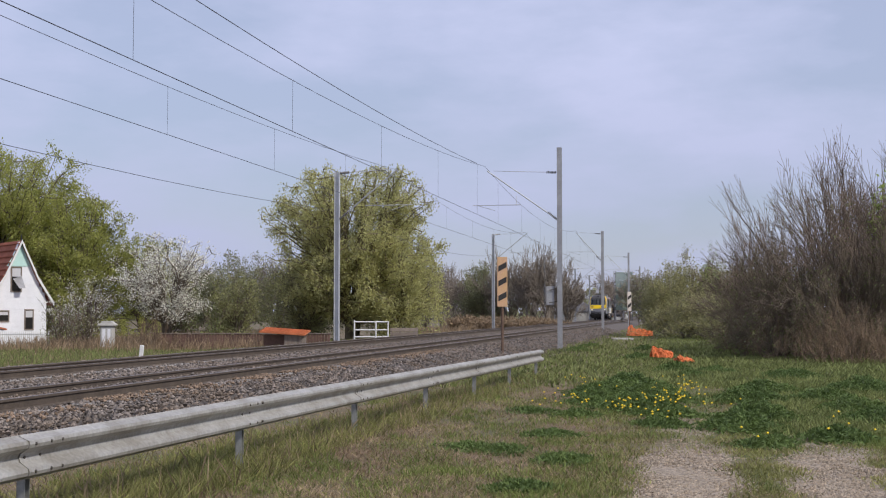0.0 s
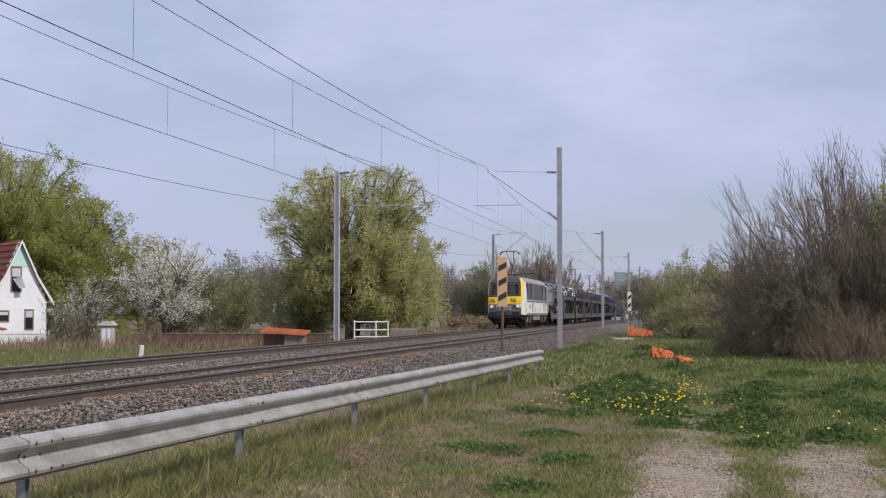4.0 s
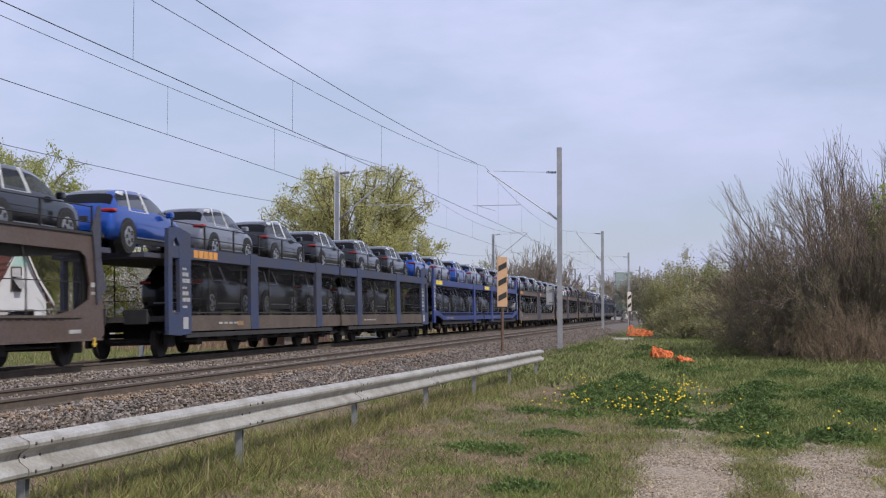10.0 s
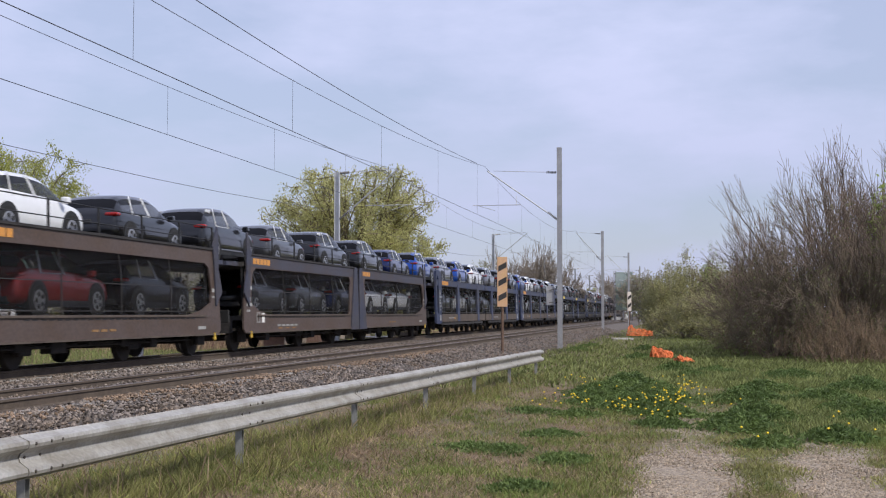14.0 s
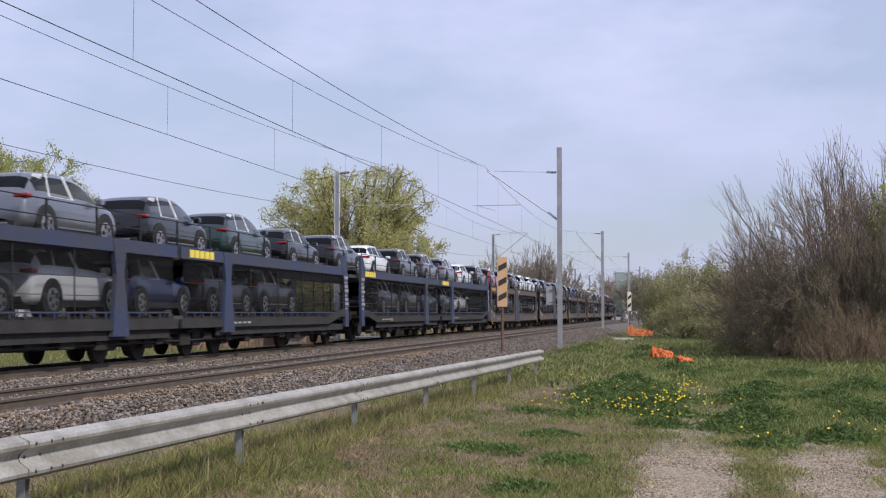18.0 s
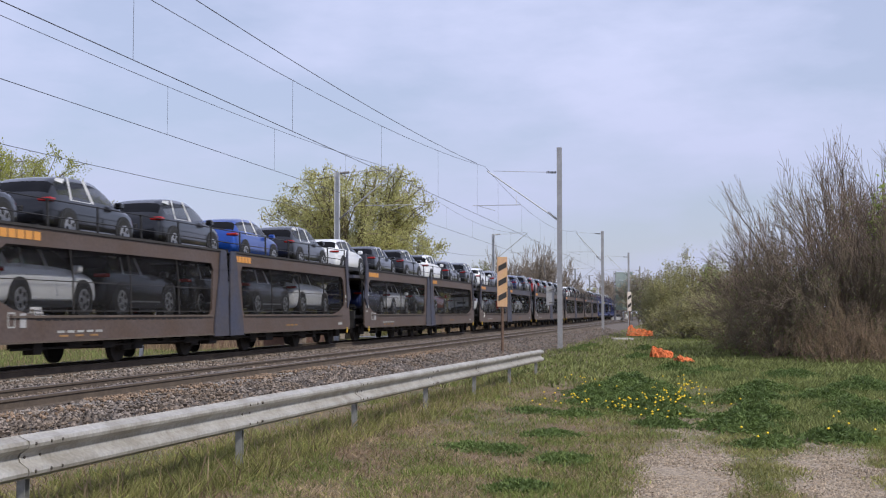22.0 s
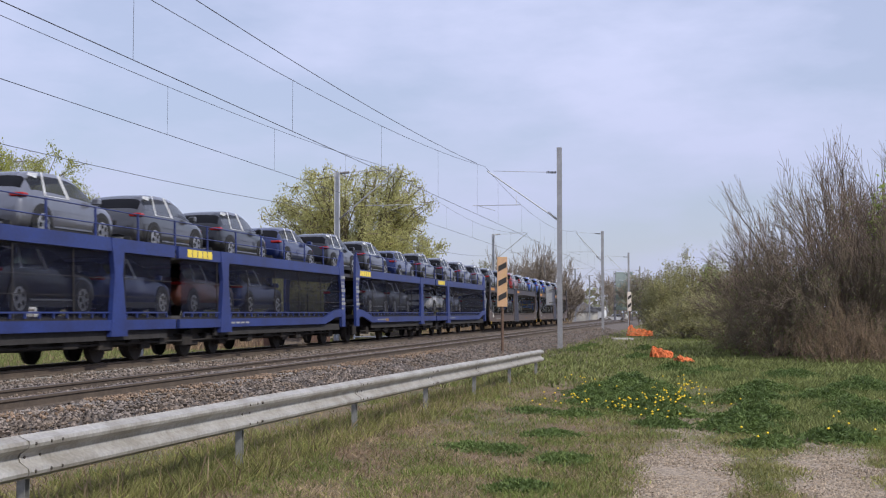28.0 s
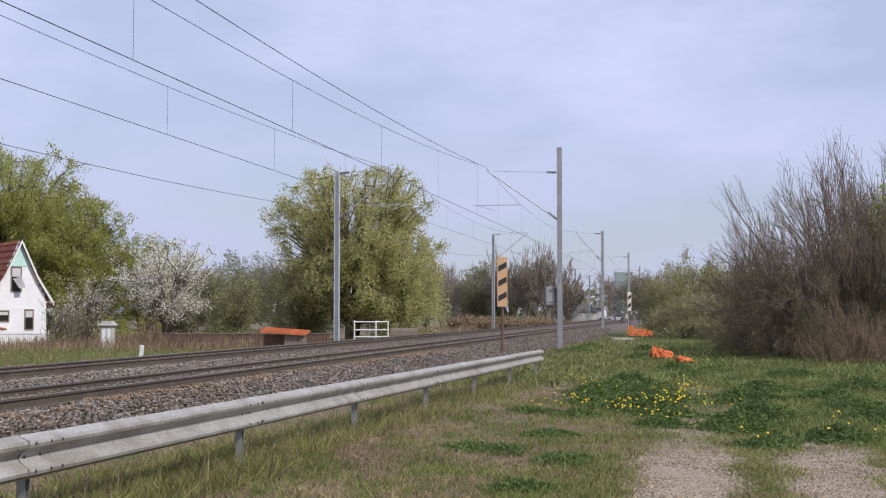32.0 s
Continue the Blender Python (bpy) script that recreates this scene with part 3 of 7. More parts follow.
def shrub(name, label, x, y, z, height, radius, seed, leaf="", n_leaves=0, leaf_size=0.1, wood="twig", stems=26, category="shrub", group="", depth=1.0, r0=0.03, levels=2, arch=0.35):
    """A many-stemmed shrub of thin, forking stems, bare or thinly leaved."""
    rng = np.random.default_rng(seed)
    th = thing(name, label, category, group, m=pose(x, y, z))
    segs, tips = [], []
    for k in range(stems):
        a, q = rng.uniform(0, 2 * math.pi), math.sqrt(rng.uniform(0, 1))
        px, py = math.cos(a) * q * radius * 0.55, math.sin(a) * q * radius * 0.55 * depth
        h = height * rng.uniform(0.55, 1.0) * (1 - 0.35 * q)
        s, t = branching(rng, (px, py, 0), (math.cos(a) * arch * q, math.sin(a) * arch * q, 1), h * 0.42, r0, levels, spread=0.72, count=(3, 5), lift=0.16, bend=0.24, shrink=0.66)
        segs += s
        tips += t
    sr, tips = np.array(segs), np.array(tips)
    top = np.percentile(tips[:, 2], 99.5)
    sr[:, [2, 5]] *= height / top
    tips[:, 2] *= height / top
    wide = np.percentile(np.hypot(tips[:, 0], tips[:, 1] / depth), 97)
    for c in (0, 1, 3, 4):
        sr[:, c] *= radius / wide
    tips[:, :2] *= radius / wide
    sr[:, 6:8] = np.maximum(sr[:, 6:8], r0 * 0.16)
    link("stem_growth", prisms_mesh("stem_growth", sr, 3), M[wood], th)
    if leaf:
        pts = tips[rng.integers(0, len(tips), n_leaves)] + rng.normal(size=(n_leaves, 3)) * radius * 0.06
        link("foliage", leaves_mesh("foliage", pts[pts[:, 2] > 0.05], leaf_size, rng), M[leaf], th)
    return th


# ---- ground ----
def ground_z(x, y):
    """Height of the ground: level by the path, falling a little along the guard rail, lower in the gardens beyond the line."""
    r = (x - track_x(y)) * 0.98
    n = noise.noise((x * 0.25, y * 0.25, 0)) * 0.05 + noise.noise((x * 0.9, y * 0.9, 5)) * 0.025
    f = min(1.0, max(0.0, (-r - 3.0) / 9.0))
    near = -0.0045 * min(max(y - 8.0, 0), 40)
    z = (1 - f) * near - f * 0.62 + n * (1 if y < 120 else 0.3)
    d = abs(x - (-4.95 + 0.226 * y))
    if 0 < y < 36:
        z += 0.08 * max(0.0, 1 - d / 1.6)
    if -3.4 < r < 6.9 and y > -40:
        z = min(z, -0.06)
    return z


gx = np.unique(np.concatenate([np.arange(-30, 40, 0.8), np.arange(-200, 200, 12.0), np.arange(-3000, 3001, 250.0)]))
gy = np.unique(np.concatenate([np.arange(3, 60, 0.8), np.arange(60, 160, 3.0), np.arange(-60, 420, 15.0), np.arange(-1000, 4001, 250.0)]))
gv = [(float(x), float(y), ground_z(float(x), float(y))) for y in gy for x in gx]
nx_ = len(gx)
gf = [(j * nx_ + i, j * nx_ + i + 1, (j + 1) * nx_ + i + 1, (j + 1) * nx_ + i) for j in range(len(gy) - 1) for i in range(nx_ - 1)]
gme = bpy.data.meshes.new("ground")
gme.from_pydata(gv, [], gf)
gme.polygons.foreach_set("use_smooth", [True] * len(gf))
ground = tagged(link("ground", gme, M["earth"]), "rough grassy ground with dry patches", "ground", kind="structure")

# ballast bed: a bank with two shoulders
RUN = [float(y) for y in np.concatenate([np.arange(-950, -60, 40.0), np.arange(-60, 90, 2.0), np.arange(90, 520, 8.0), np.arange(520, 940, 40.0)])]
bed = B()
sweep(bed, [(-3.9, -0.5), (-1.9, 0.30), (1.9, 0.26), (2.6, 0.30), (6.0, 0.26), (7.0, -0.14), (7.0, -0.6)], [on_track(y, 0) for y in RUN])
ballast = tagged(part("ballast_bed", bed, M["ballast"]), "bed of crushed grey-brown stone under two tracks", "ballast", kind="structure")


def rail_profile(c):
    return [(c - 0.07, -0.172), (c + 0.07, -0.172), (c + 0.07, -0.155), (c + 0.012, -0.135), (c + 0.012, -0.045), (c + 0.036, -0.035), (c + 0.036, -0.004), (c - 0.036, -0.004), (c - 0.036, -0.035), (c - 0.012, -0.045), (c - 0.012, -0.135), (c - 0.07, -0.155)]


for side, label in ((0.0, "far railway track of steel rails on sleepers"), (TRACKS, "near railway track of rusty steel rails on sleepers")):
    tr = thing("railway_track", label, "railway track", "tracks of the line", "structure")
    for g, dz in ((-0.7525, -0.022), (0.7525, 0.022)):
        path = [on_track(y, side + g, RAIL_Z + dz) for y in RUN]
        rl = part("rail", sweep(B(), rail_profile(0), path), M["rail_side"], tr, "rusty flat-bottomed steel rail")
        part("rail_head", sweep(B(), [(-0.03, -0.003), (0.03, -0.003), (0.026, 0.0), (-0.026, 0.0)], path), M["rail_head"], rl, "worn running surface")
    sb = B()
    box(sb, -1.2, 1.2, -0.13, 0.13, -0.2, 0.0, 0.02)
    first = None
    for k in range(38):
        y = 14 + k * 0.6
        p = on_track(y, side, RAIL_Z - 0.165)
        d = track_x(y + 0.5) - track_x(y - 0.5)
        m = pose(p.x, p.y, p.z, 0, 0, -math.degrees(math.atan2(d, 1))) @ pose(0, 0, 0, 0, -CANT, 0)
        if first is None:
            first = part("sleeper", sb, M["sleeper"], tr, m=m)
        else:
            again(first, m)

# ---- guard rail ----
def guard_x(y):
    return -4.905 + 0.226 * y


def guard_top(y):
    return 0.755 - 0.0047 * (y - 8.7)


guard = thing("guard_rail", "weathered galvanised steel guard rail on posts in the grass", "guard rail")
W_BEAM = [(0.0, 0.0), (0.012, -0.012), (0.075, -0.035), (0.083, -0.06), (0.075, -0.085), (0.012, -0.125), (0.0, -0.155), (0.012, -0.185), (0.075, -0.225), (0.083, -0.25), (0.075, -0.275), (0.012, -0.298), (0.0, -0.31)]
prof = [(a, u) for a, u in W_BEAM] + [(a - 0.006, u) for a, u in reversed(W_BEAM)]
post_y = [5.0 + 3.92 * k for k in range(8)]
for k in range(7):
    a, b = post_y[k] - 0.16, post_y[k + 1] + 0.16 if k < 6 else post_y[k + 1] + 0.5
    path = [(guard_x(y) + 0.012 * (k % 2), y, guard_top(y)) for y in (a, (a + b) / 2, b)]
    bp = part("beam_panel", sweep(B(), prof, path), M["galv"], guard, smooth=False)
    for dy in (-0.1, 0.1, 0.25):
        for u in (-0.06, -0.155, -0.25):
            if dy > 0.2 and u == -0.155:
                continue
            y = post_y[k] + dy
            ox = 0.088 if u != -0.155 else 0.006
            part("bolt", rod(B(), (guard_x(y) + ox - 0.01, y, guard_top(y) + u), (guard_x(y) + ox + 0.014, y - 0.003, guard_top(y) + u), 0.014, 0.011, 8), M["bolt"], bp)
for y in post_y[1:]:
    pb = B()
    z0, z1 = -0.25, guard_top(y) - 0.06
    for (x0, x1, y0, y1) in ((-0.085, -0.080, -0.032, 0.032), (-0.085, -0.02, -0.032, -0.027), (-0.085, -0.02, 0.027, 0.032)):
        box(pb, x0, x1, y0, y1, z0, z1)
    part("post", pb, M["galv_post"], guard, "grey steel channel post", m=pose(guard_x(y), y, 0, 0, 0, -12.7))
    part("spacer", box(B(), -0.06, -0.001, -0.04, 0.04, -0.22, -0.09), M["galv_post"], guard, m=pose(guard_x(y), y, guard_top(y), 0, 0, -12.7))


# ---- masts and wires of the overhead line ----
def h_mast(name, label, x, y, z0, z1, turn, arm_to=None, arm_z=8.5, tube_z=6.9, reach=3.0, open_front=False):
    """A steel H-section mast with a hinged bracket that reaches towards the track (local +x)."""
    th = thing(name, label, "railway mast", "masts of the overhead line", m=pose(x, y, z0, 0, 0, turn))
    h = z1 - z0
    b = B()
    if open_front:
        box(b, -0.12, -0.10, -0.11, 0.11, -0.4, h)
        box(b, 0.10, 0.12, -0.11, 0.11, -0.4, h)
        box(b, -0.10, 0.10, -0.006, 0.006, -0.4, h)
    else:
        box(b, -0.11, 0.11, -0.12, -0.105, -0.4, h)
        box(b, -0.11, 0.11, 0.105, 0.12, -0.4, h)
        box(b, -0.006, 0.006, -0.105, 0.105, -0.4, h)
    part("mast", b, M["mast"] if open_front else M["mast_dull"], th)
    part("footing", box(B(), -0.25, 0.25, -0.25, 0.25, -0.6, -0.06, 0.03), M["concrete"], th, "concrete footing")
    if reach:
        az, tz = arm_z - z0, tube_z - z0
        br = part("bracket", rod(rod(B(), (0.1, 0, az - 2.4), (reach, 0, az - 0.02), 0.03, n=8), (0.1, 0, az - 0.15), (reach - 0.3, 0, az - 0.02), 0.014, n=6), M["mast"], th, "grey tubular bracket")
        for (p, q) in (((0.12, 0, az - 2.39), (0.55, 0, az - 2.04)), ((0.15, 0, az - 0.15), (0.62, 0, az - 0.13))):
            ib = B()
            p, q = Vector(p), Vector(q)
            for i in range(7):
                c = p + (q - p) * (i + 0.5) / 7
                rod(ib, c - (q - p).normalized() * 0.018, c + (q - p).normalized() * 0.018, 0.07, 0.05, 8)
            part("insulator", ib, M["insulator"], br, "dark ribbed insulator")
        tb = rod(B(), (reach - 1.6, 0, tz), (reach + 0.7, 0, tz), 0.02, n=6)
        rod(tb, (reach - 1.4, 0, tz), (reach - 1.4, 0, az - 1.25), 0.012, n=5)
        rod(tb, (reach + 0.5, 0, tz), (reach - 0.35, 0, tz - 0.25), 0.014, n=5)
        rod(tb, (reach + 0.5, 0, tz), (reach + 0.5, 0, tz - 0.18), 0.012, n=5)
        part("steady_arm", tb, M["mast"], th, "thin steady arm for the contact wire")
    return th


LEFT_Y = (60.5, 109.0, 149.5, 195.0, 231.0, 276.0, 320.0)
RIGHT = ((5.54, 60.0, -0.12, 9.45), (13.5, 107.0, -0.1, 8.5), (22.3, 152.0, -0.05, 8.8), (31.1, 200.0, 0.0, 8.9), (41.0, 250.0, 0.0, 8.9))
for y in (0.0,) + LEFT_Y:
    p = on_track(y, -2.9)
    d = math.degrees(math.atan2(track_x(y + 0.5) - track_x(y - 0.5), 1))
    h_mast("overhead_mast", "slender galvanised steel mast with bracket beside the railway", p.x, p.y, 0.0, 8.4, -d, arm_z=8.5, tube_z=6.75, reach=3.0, open_front=True)
for x, y, z0, z1 in RIGHT:
    d = math.degrees(math.atan2(track_x(y + 0.5) - track_x(y - 0.5), 1))
    rr = (x - track_x(y)) * 0.985 - TRACKS
    h_mast("overhead_mast", "tall galvanised steel mast with bracket by the near track", x, y, z0, z1, 180 - d, arm_z=8.42, tube_z=6.75, reach=rr)


def wire_mesh(bm, pts, r):
    """One bent tube through the points."""
    rings = []
    for i, p in enumerate(pts):
        d = (Vector(pts[min(i + 1, len(pts) - 1)]) - Vector(pts[max(i - 1, 0)])).normalized()
        u = d.cross(Vector((0.31, 0.2, 0.93)) if abs(d.z) < 0.8 else Vector((1, 0, 0))).normalized()
        w = d.cross(u)
        rings.append([bm.verts.new(Vector(p) + (u * math.cos(k * 1.2566) + w * math.sin(k * 1.2566)) * r) for k in range(5)])
    for ra, rb in zip(rings[:-1], rings[1:]):
        for k in range(5):
            bm.faces.new((ra[k], ra[(k + 1) % 5], rb[(k + 1) % 5], rb[k]))
    return bm


FAR_SPANS = [-60.0, 0.0, 60.3, 108.0, 150.5, 197.0, 240.0, 285.0]
NEAR_SPANS = [-72.0, -6.0, 60.0, 107.0, 152.0, 200.0, 250.0]
for side, cz, spans, first_drop, name in ((0.0, 6.44, FAR_SPANS, 8.0, "overhead wires above the far track"), (TRACKS + 0.1, 6.03, NEAR_SPANS, 5.4, "overhead wires above the near track")):
    th = thing("overhead_line", name + " with droppers", "overhead line", "overhead wires")
    for a, b in zip(spans[:-1], spans[1:]):
        n = 20
        low = {0.0: 7.74}.get(side, 7.26) if b < 70 else 7.5
        top = 8.45

        def mess(y):
            q = (y - a) / (b - a)
            return low + (top - low) * (2 * q - 1) ** 2
        ys = [a + (b - a) * i / n for i in range(n + 1)]
        part("contact_wire", wire_mesh(B(), [on_track(y, side, cz) for y in ys], 0.009), M["wire"], th)
        part("messenger_wire", wire_mesh(B(), [on_track(y, side, mess(y)) for y in ys], 0.008), M["wire"], th)
        y = first_drop if b < 70 else a + 4.0
        while 0 < y < b - 2 and a < 150 and b > 0:
            part("dropper", rod(B(), on_track(y, side, mess(y)), on_track(y, side, cz), 0.0045, n=4), M["wire"], th)
            y += 8.75
th = thing("feeder_wire", "straight dark feeder wire above the near track", "overhead wire")
part("wire", wire_mesh(B(), [on_track(y, 4.07 - 0.018 * (60 - y), 8.26 + 0.33 * ((y - 40) / 20) ** 2) for y in np.linspace(0, 60.0, 20)], 0.011), M["wire"], th)
th = thing("earth_wire", "thin sagging earth wire along the far masts", "overhead wire")
for a, c in zip((0.0,) + LEFT_Y[:-1], LEFT_Y):
    part("wire", wire_mesh(B(), [on_track(a + (c - a) * q, -3.0, 6.55 - 0.72 * (1 - (2 * q - 1) ** 2)) for q in np.linspace(0, 1, 13)], 0.009), M["wire"], th)


# ---- the train ----
def wheelset(parent, x, r=0.42, gauge=0.75, n=20, name="wheelset"):
    ws = part(name, rod(B(), (x, -gauge, r), (x, gauge, r), 0.09, n=10), M["running_gear"], parent, m=None)
    for s in (-1, 1):
        w = rod(B(), (x, s * (gauge - 0.03), r), (x, s * (gauge + 0.10), r), r, r * 0.97, n)
        rod(w, (x, s * (gauge + 0.1), r), (x, s * (gauge + 0.13), r), r * 0.4, r * 0.3, 10)
        part("wheel", w, M["running_gear"], ws, "dirty steel wheel, darkened for the shade under the train")
    for s in (-1, 1):
        g = box(B(), x - 0.26, x + 0.26, s * 1.06 - 0.06, s * 1.06 + 0.06, r - 0.14, r + 0.34, 0.03)
        box(g, x - 0.62, x + 0.62, s * 1.06 - 0.04, s * 1.06 + 0.04, r + 0.2, r + 0.27)
        part("spring_gear", g, M["running_gear"], ws)
    return ws


def buffers(parent, x, sgn):
    """A pair of buffers with rectangular heads at the end x, facing sgn."""
    for s in (-1, 1):
        b = rod(B(), (x, s * 0.875, 1.05), (x + sgn * 0.5, s * 0.875, 1.05), 0.11, 0.09, 12)
        box(b, x + sgn * 0.5, x + sgn * 0.56, s * 0.875 - 0.30, s * 0.875 + 0.30, 0.86, 1.22, 0.015)
        part("buffer", b, M["black_steel"], parent)


HULL = ((0.95, 1.455, 0.66), (1.25, 1.475, 0.58), (1.83, 1.475, 0.53), (2.03, 1.475, 0.55), (2.12, 1.475, 0.57), (2.38, 1.47, 0.64), (3.44, 1.42, 1.13), (3.51, 1.405, 1.18), (3.76, 1.24, 1.42), (3.94, 0.85, 1.78), (4.04, 0.40, 2.12), (4.06, 0.0, 2.24))
LOCO_L = 18.6
CAB = 2.45


def hull_pt(i, t, side, back):
    """A point of the locomotive's shell: level i, metres t behind the nose, on a side, at the front or the back cab."""
    z, w, x0 = HULL[i]
    taper = 0.84 + 0.16 * min(1.0, t / 1.5) ** 0.6
    full = max(0.0, CAB - x0)
    x = x0 + t * (full / 2.2 if t <= 2.2 else 1) if t <= 2.2 else CAB + (t - 2.2)
    x = min(x, LOCO_L / 2)
    return Vector((LOCO_L - x if back else x, side * w * taper, z))


def shell(levels, ts, sides=(-1, 1), ends=(False, True), out=0.0):
    bm = B()
    for back in ends:
        for side in sides:
            g = [[bm.verts.new(hull_pt(i, t, side, back) + Vector((0, side * out, out * 0.3))) for t in ts] for i in levels]
            for a in range(len(levels) - 1):
                for c in range(len(ts) - 1):
                    bm.faces.new((g[a][c], g[a][c + 1], g[a + 1][c + 1], g[a + 1][c]))
    bmesh.ops.remove_doubles(bm, verts=bm.verts[:], dist=0.001)
    bmesh.ops.recalc_face_normals(bm, faces=bm.faces[:])
    return bm


def band_shell(levels, t0, t1, side, back, n=6):
    """A patch of one corner's shell whose front and back edges lean: a start and an end behind the nose for each level."""
    bm = B()
    g = [[bm.verts.new(hull_pt(i, a + (b - a) * k / (n - 1), side, back)) for k in range(n)] for i, a, b in zip(levels, t0, t1)]
    for r in range(len(levels) - 1):
        for k in range(n - 1):
            bm.faces.new((g[r][k], g[r][k + 1], g[r + 1][k + 1], g[r + 1][k]))
    bmesh.ops.recalc_face_normals(bm, faces=bm.faces[:])
    return bm


def nose(levels, back, inset=0.0, y_lim=1.0, out=0.0):
    """The face between the two corners, slightly bowed."""
    bm = B()
    rows = []
    for i in levels:
        a, b = hull_pt(i, 0, -1, back), hull_pt(i, 0, 1, back)
        row = []
        for k in range(9):
            q = (k / 8 * 2 - 1) * y_lim
            p = (a + b) / 2 + (b - a) / 2 * q
            bow = 0.10 * (1 - q * q) + out
            p.x += bow if back else -bow
            row.append(bm.verts.new(p))
        rows.append(row)
    for r in range(len(rows) - 1):
        for k in range(8):
            bm.faces.new((rows[r][k], rows[r][k + 1], rows[r + 1][k + 1], rows[r + 1][k]))
    bmesh.ops.recalc_face_normals(bm, faces=bm.faces[:])
    return bm


def flat_text(name, body, size, material, parent, m):
    """Flat lettering with the built-in font, as a mesh."""
    cu = bpy.data.curves.new(name, "FONT")
    cu.body, cu.size, cu.extrude = body, size, 0.003
    cu.align_x = "CENTER"
    tmp = new(name, cu)
    me = bpy.data.meshes.new_from_object(tmp)
    bpy.data.objects.remove(tmp)
    me.name = name
    return link(name, me, material, parent, m=m)


def locomotive():
    th = thing("locomotive", "white and grey electric locomotive with yellow cab front pulling the train", "locomotive")
    tl = (0.0, 0.12, 0.35, 0.7, 1.2, 2.2, 9.2)
    part("side_shell", shell((0, 1, 2, 3), tl[3:], ), M["loco_white"], th, "dusty white lower side", True)
    lean = (0.22, 0.35, 0.40, 0.60, 1.02, 1.07, 1.05)
    for back in (False, True):
        for s in (-1, 1):
            part("cab_side", band_shell((2, 3, 4, 5, 6, 7), lean[:6], (2.2,) * 6, s, back), M["loco_white"], th, "white cab side", True)
            part("yellow_corner", band_shell((2, 3, 4, 5, 6, 7, 8), (0.0,) * 7, lean, s, back), M["loco_yellow"], th, "yellow cab corner", True)
            part("white_line", band_shell((3, 4), (2.2, 2.2), (9.2, 9.2), s, back, 2), M["loco_white"], th, "thin white line")
    part("nose_corner", shell((0, 1, 2), (0.0, 0.12, 0.35, 0.7)), M["loco_white"], th, "white lower cab corner", True)
    for s in (-1, 1):
        part("stripe", box(B(), 2.4, LOCO_L - 2.4, s * 1.477 - 0.003, s * 1.477 + 0.003, 1.955, 2.075), M["loco_blue"], th, "dark blue stripe")
        part("sill", box(B(), 2.2, LOCO_L - 2.2, s * 1.46 - 0.012, s * 1.46 + 0.012, 0.92, 1.10), M["sill_dirty"], th, "dirty grey-brown sill")
    part("side_band", shell((4, 5, 6), (2.2, 9.2)), M["loco_grey"], th, "dark grey side band")
    part("red_stripe", shell((6, 7), (2.2, 9.2), out=0.003), M["loco_red"], th, "thin red stripe")
    part("roof_side", shell((7, 8, 9), (1.05, 1.5, 2.2, 9.2)), M["loco_side_roof"], th, "light grey roof side", True)
    part("roof", shell((9, 10, 11), (0.0, 0.12, 0.35, 0.7, 1.2, 2.2, 9.2)), M["loco_roof"], th, "grey roof", True)
    part("roof_cap", shell((8, 9), (0.0, 0.12, 0.35, 0.7, 1.05)), M["loco_roof"], th)
    for back in (False, True):
        sg = 1 if back else -1
        part("nose_grey", nose((0, 1, 2), back), M["mid_grey"], th, "grey lower nose")
        part("nose_yellow", nose((2, 3, 4, 5), back), M["loco_yellow"], th, "yellow nose with scrawled letters", True)
        part("screen_frame", nose((5, 6, 7), back), M["black_trim"], th, "black windscreen surround")
        part("brow", nose((7, 8, 9, 10, 11), back), M["loco_roof"], th, "grey roof brow", True)
        for s in (-1, 1):
            # windscreen panes
            pb = B()
            a, b_ = hull_pt(5, 0, 1, back), hull_pt(6, 0, 1, back)
            vs = []
            for q, lv in ((0.06, 0.10), (0.90, 0.10), (0.86, 0.93), (0.06, 0.93)):
                p0 = a + (b_ - a) * lv
                bow = 0.10 * (1 - q * q) + 0.012
                vs.append(pb.verts.new((p0.x + sg * bow, s * p0.y * q, p0.z)))
            pb.faces.new(vs)
            bmesh.ops.solidify(pb, geom=pb.faces[:], thickness=0.008)
            edge = [v.co.copy() for v in vs]
            pane = part("windscreen_pane", pb, M["windscreen"], th, "dark windscreen pane")
            for k in range(4):
                part("seal", rod(B(), edge[k] + Vector((sg * 0.01, 0, 0)), edge[(k + 1) % 4] + Vector((sg * 0.01, 0, 0)), 0.014, n=5), M["mid_grey"], pane)
            x_at = hull_pt(5, 0, 1, back).x + sg * 0.13
            part("wiper", rod(rod(B(), (x_at - sg * 0.5, s * 0.28, 3.42), (x_at - sg * 0.02, s * 0.12, 2.62), 0.016, n=5), (x_at - sg * 0.48, s * 0.62, 3.4), (x_at - sg * 0.35, s * 0.2, 3.1), 0.014, n=5), M["black_steel"], th)
            # lamps
            x_l = hull_pt(1, 0, 1, back).x
            lb = part("lamp_housing", box(B(), x_l + sg * 0.04 - 0.08, x_l + sg * 0.04 + 0.08, s * 0.90 - 0.31, s * 0.90 + 0.27, 1.49, 1.79, 0.05), M["loco_white"], th, "white lamp housing")
            part("lamp_ring", rod(B(), (x_l + sg * 0.08, s * 1.02, 1.64), (x_l + sg * 0.13, s * 1.02, 1.64), 0.12, 0.115, 16), M["black_trim"], lb)
            part("headlamp", rod(B(), (x_l + sg * 0.08, s * 1.02, 1.64), (x_l + sg * 0.14, s * 1.02, 1.64), 0.085, 0.075, 14), M["lamp_on"] if not back else M["lamp_off"], lb, "lit headlamp" if not back else "")
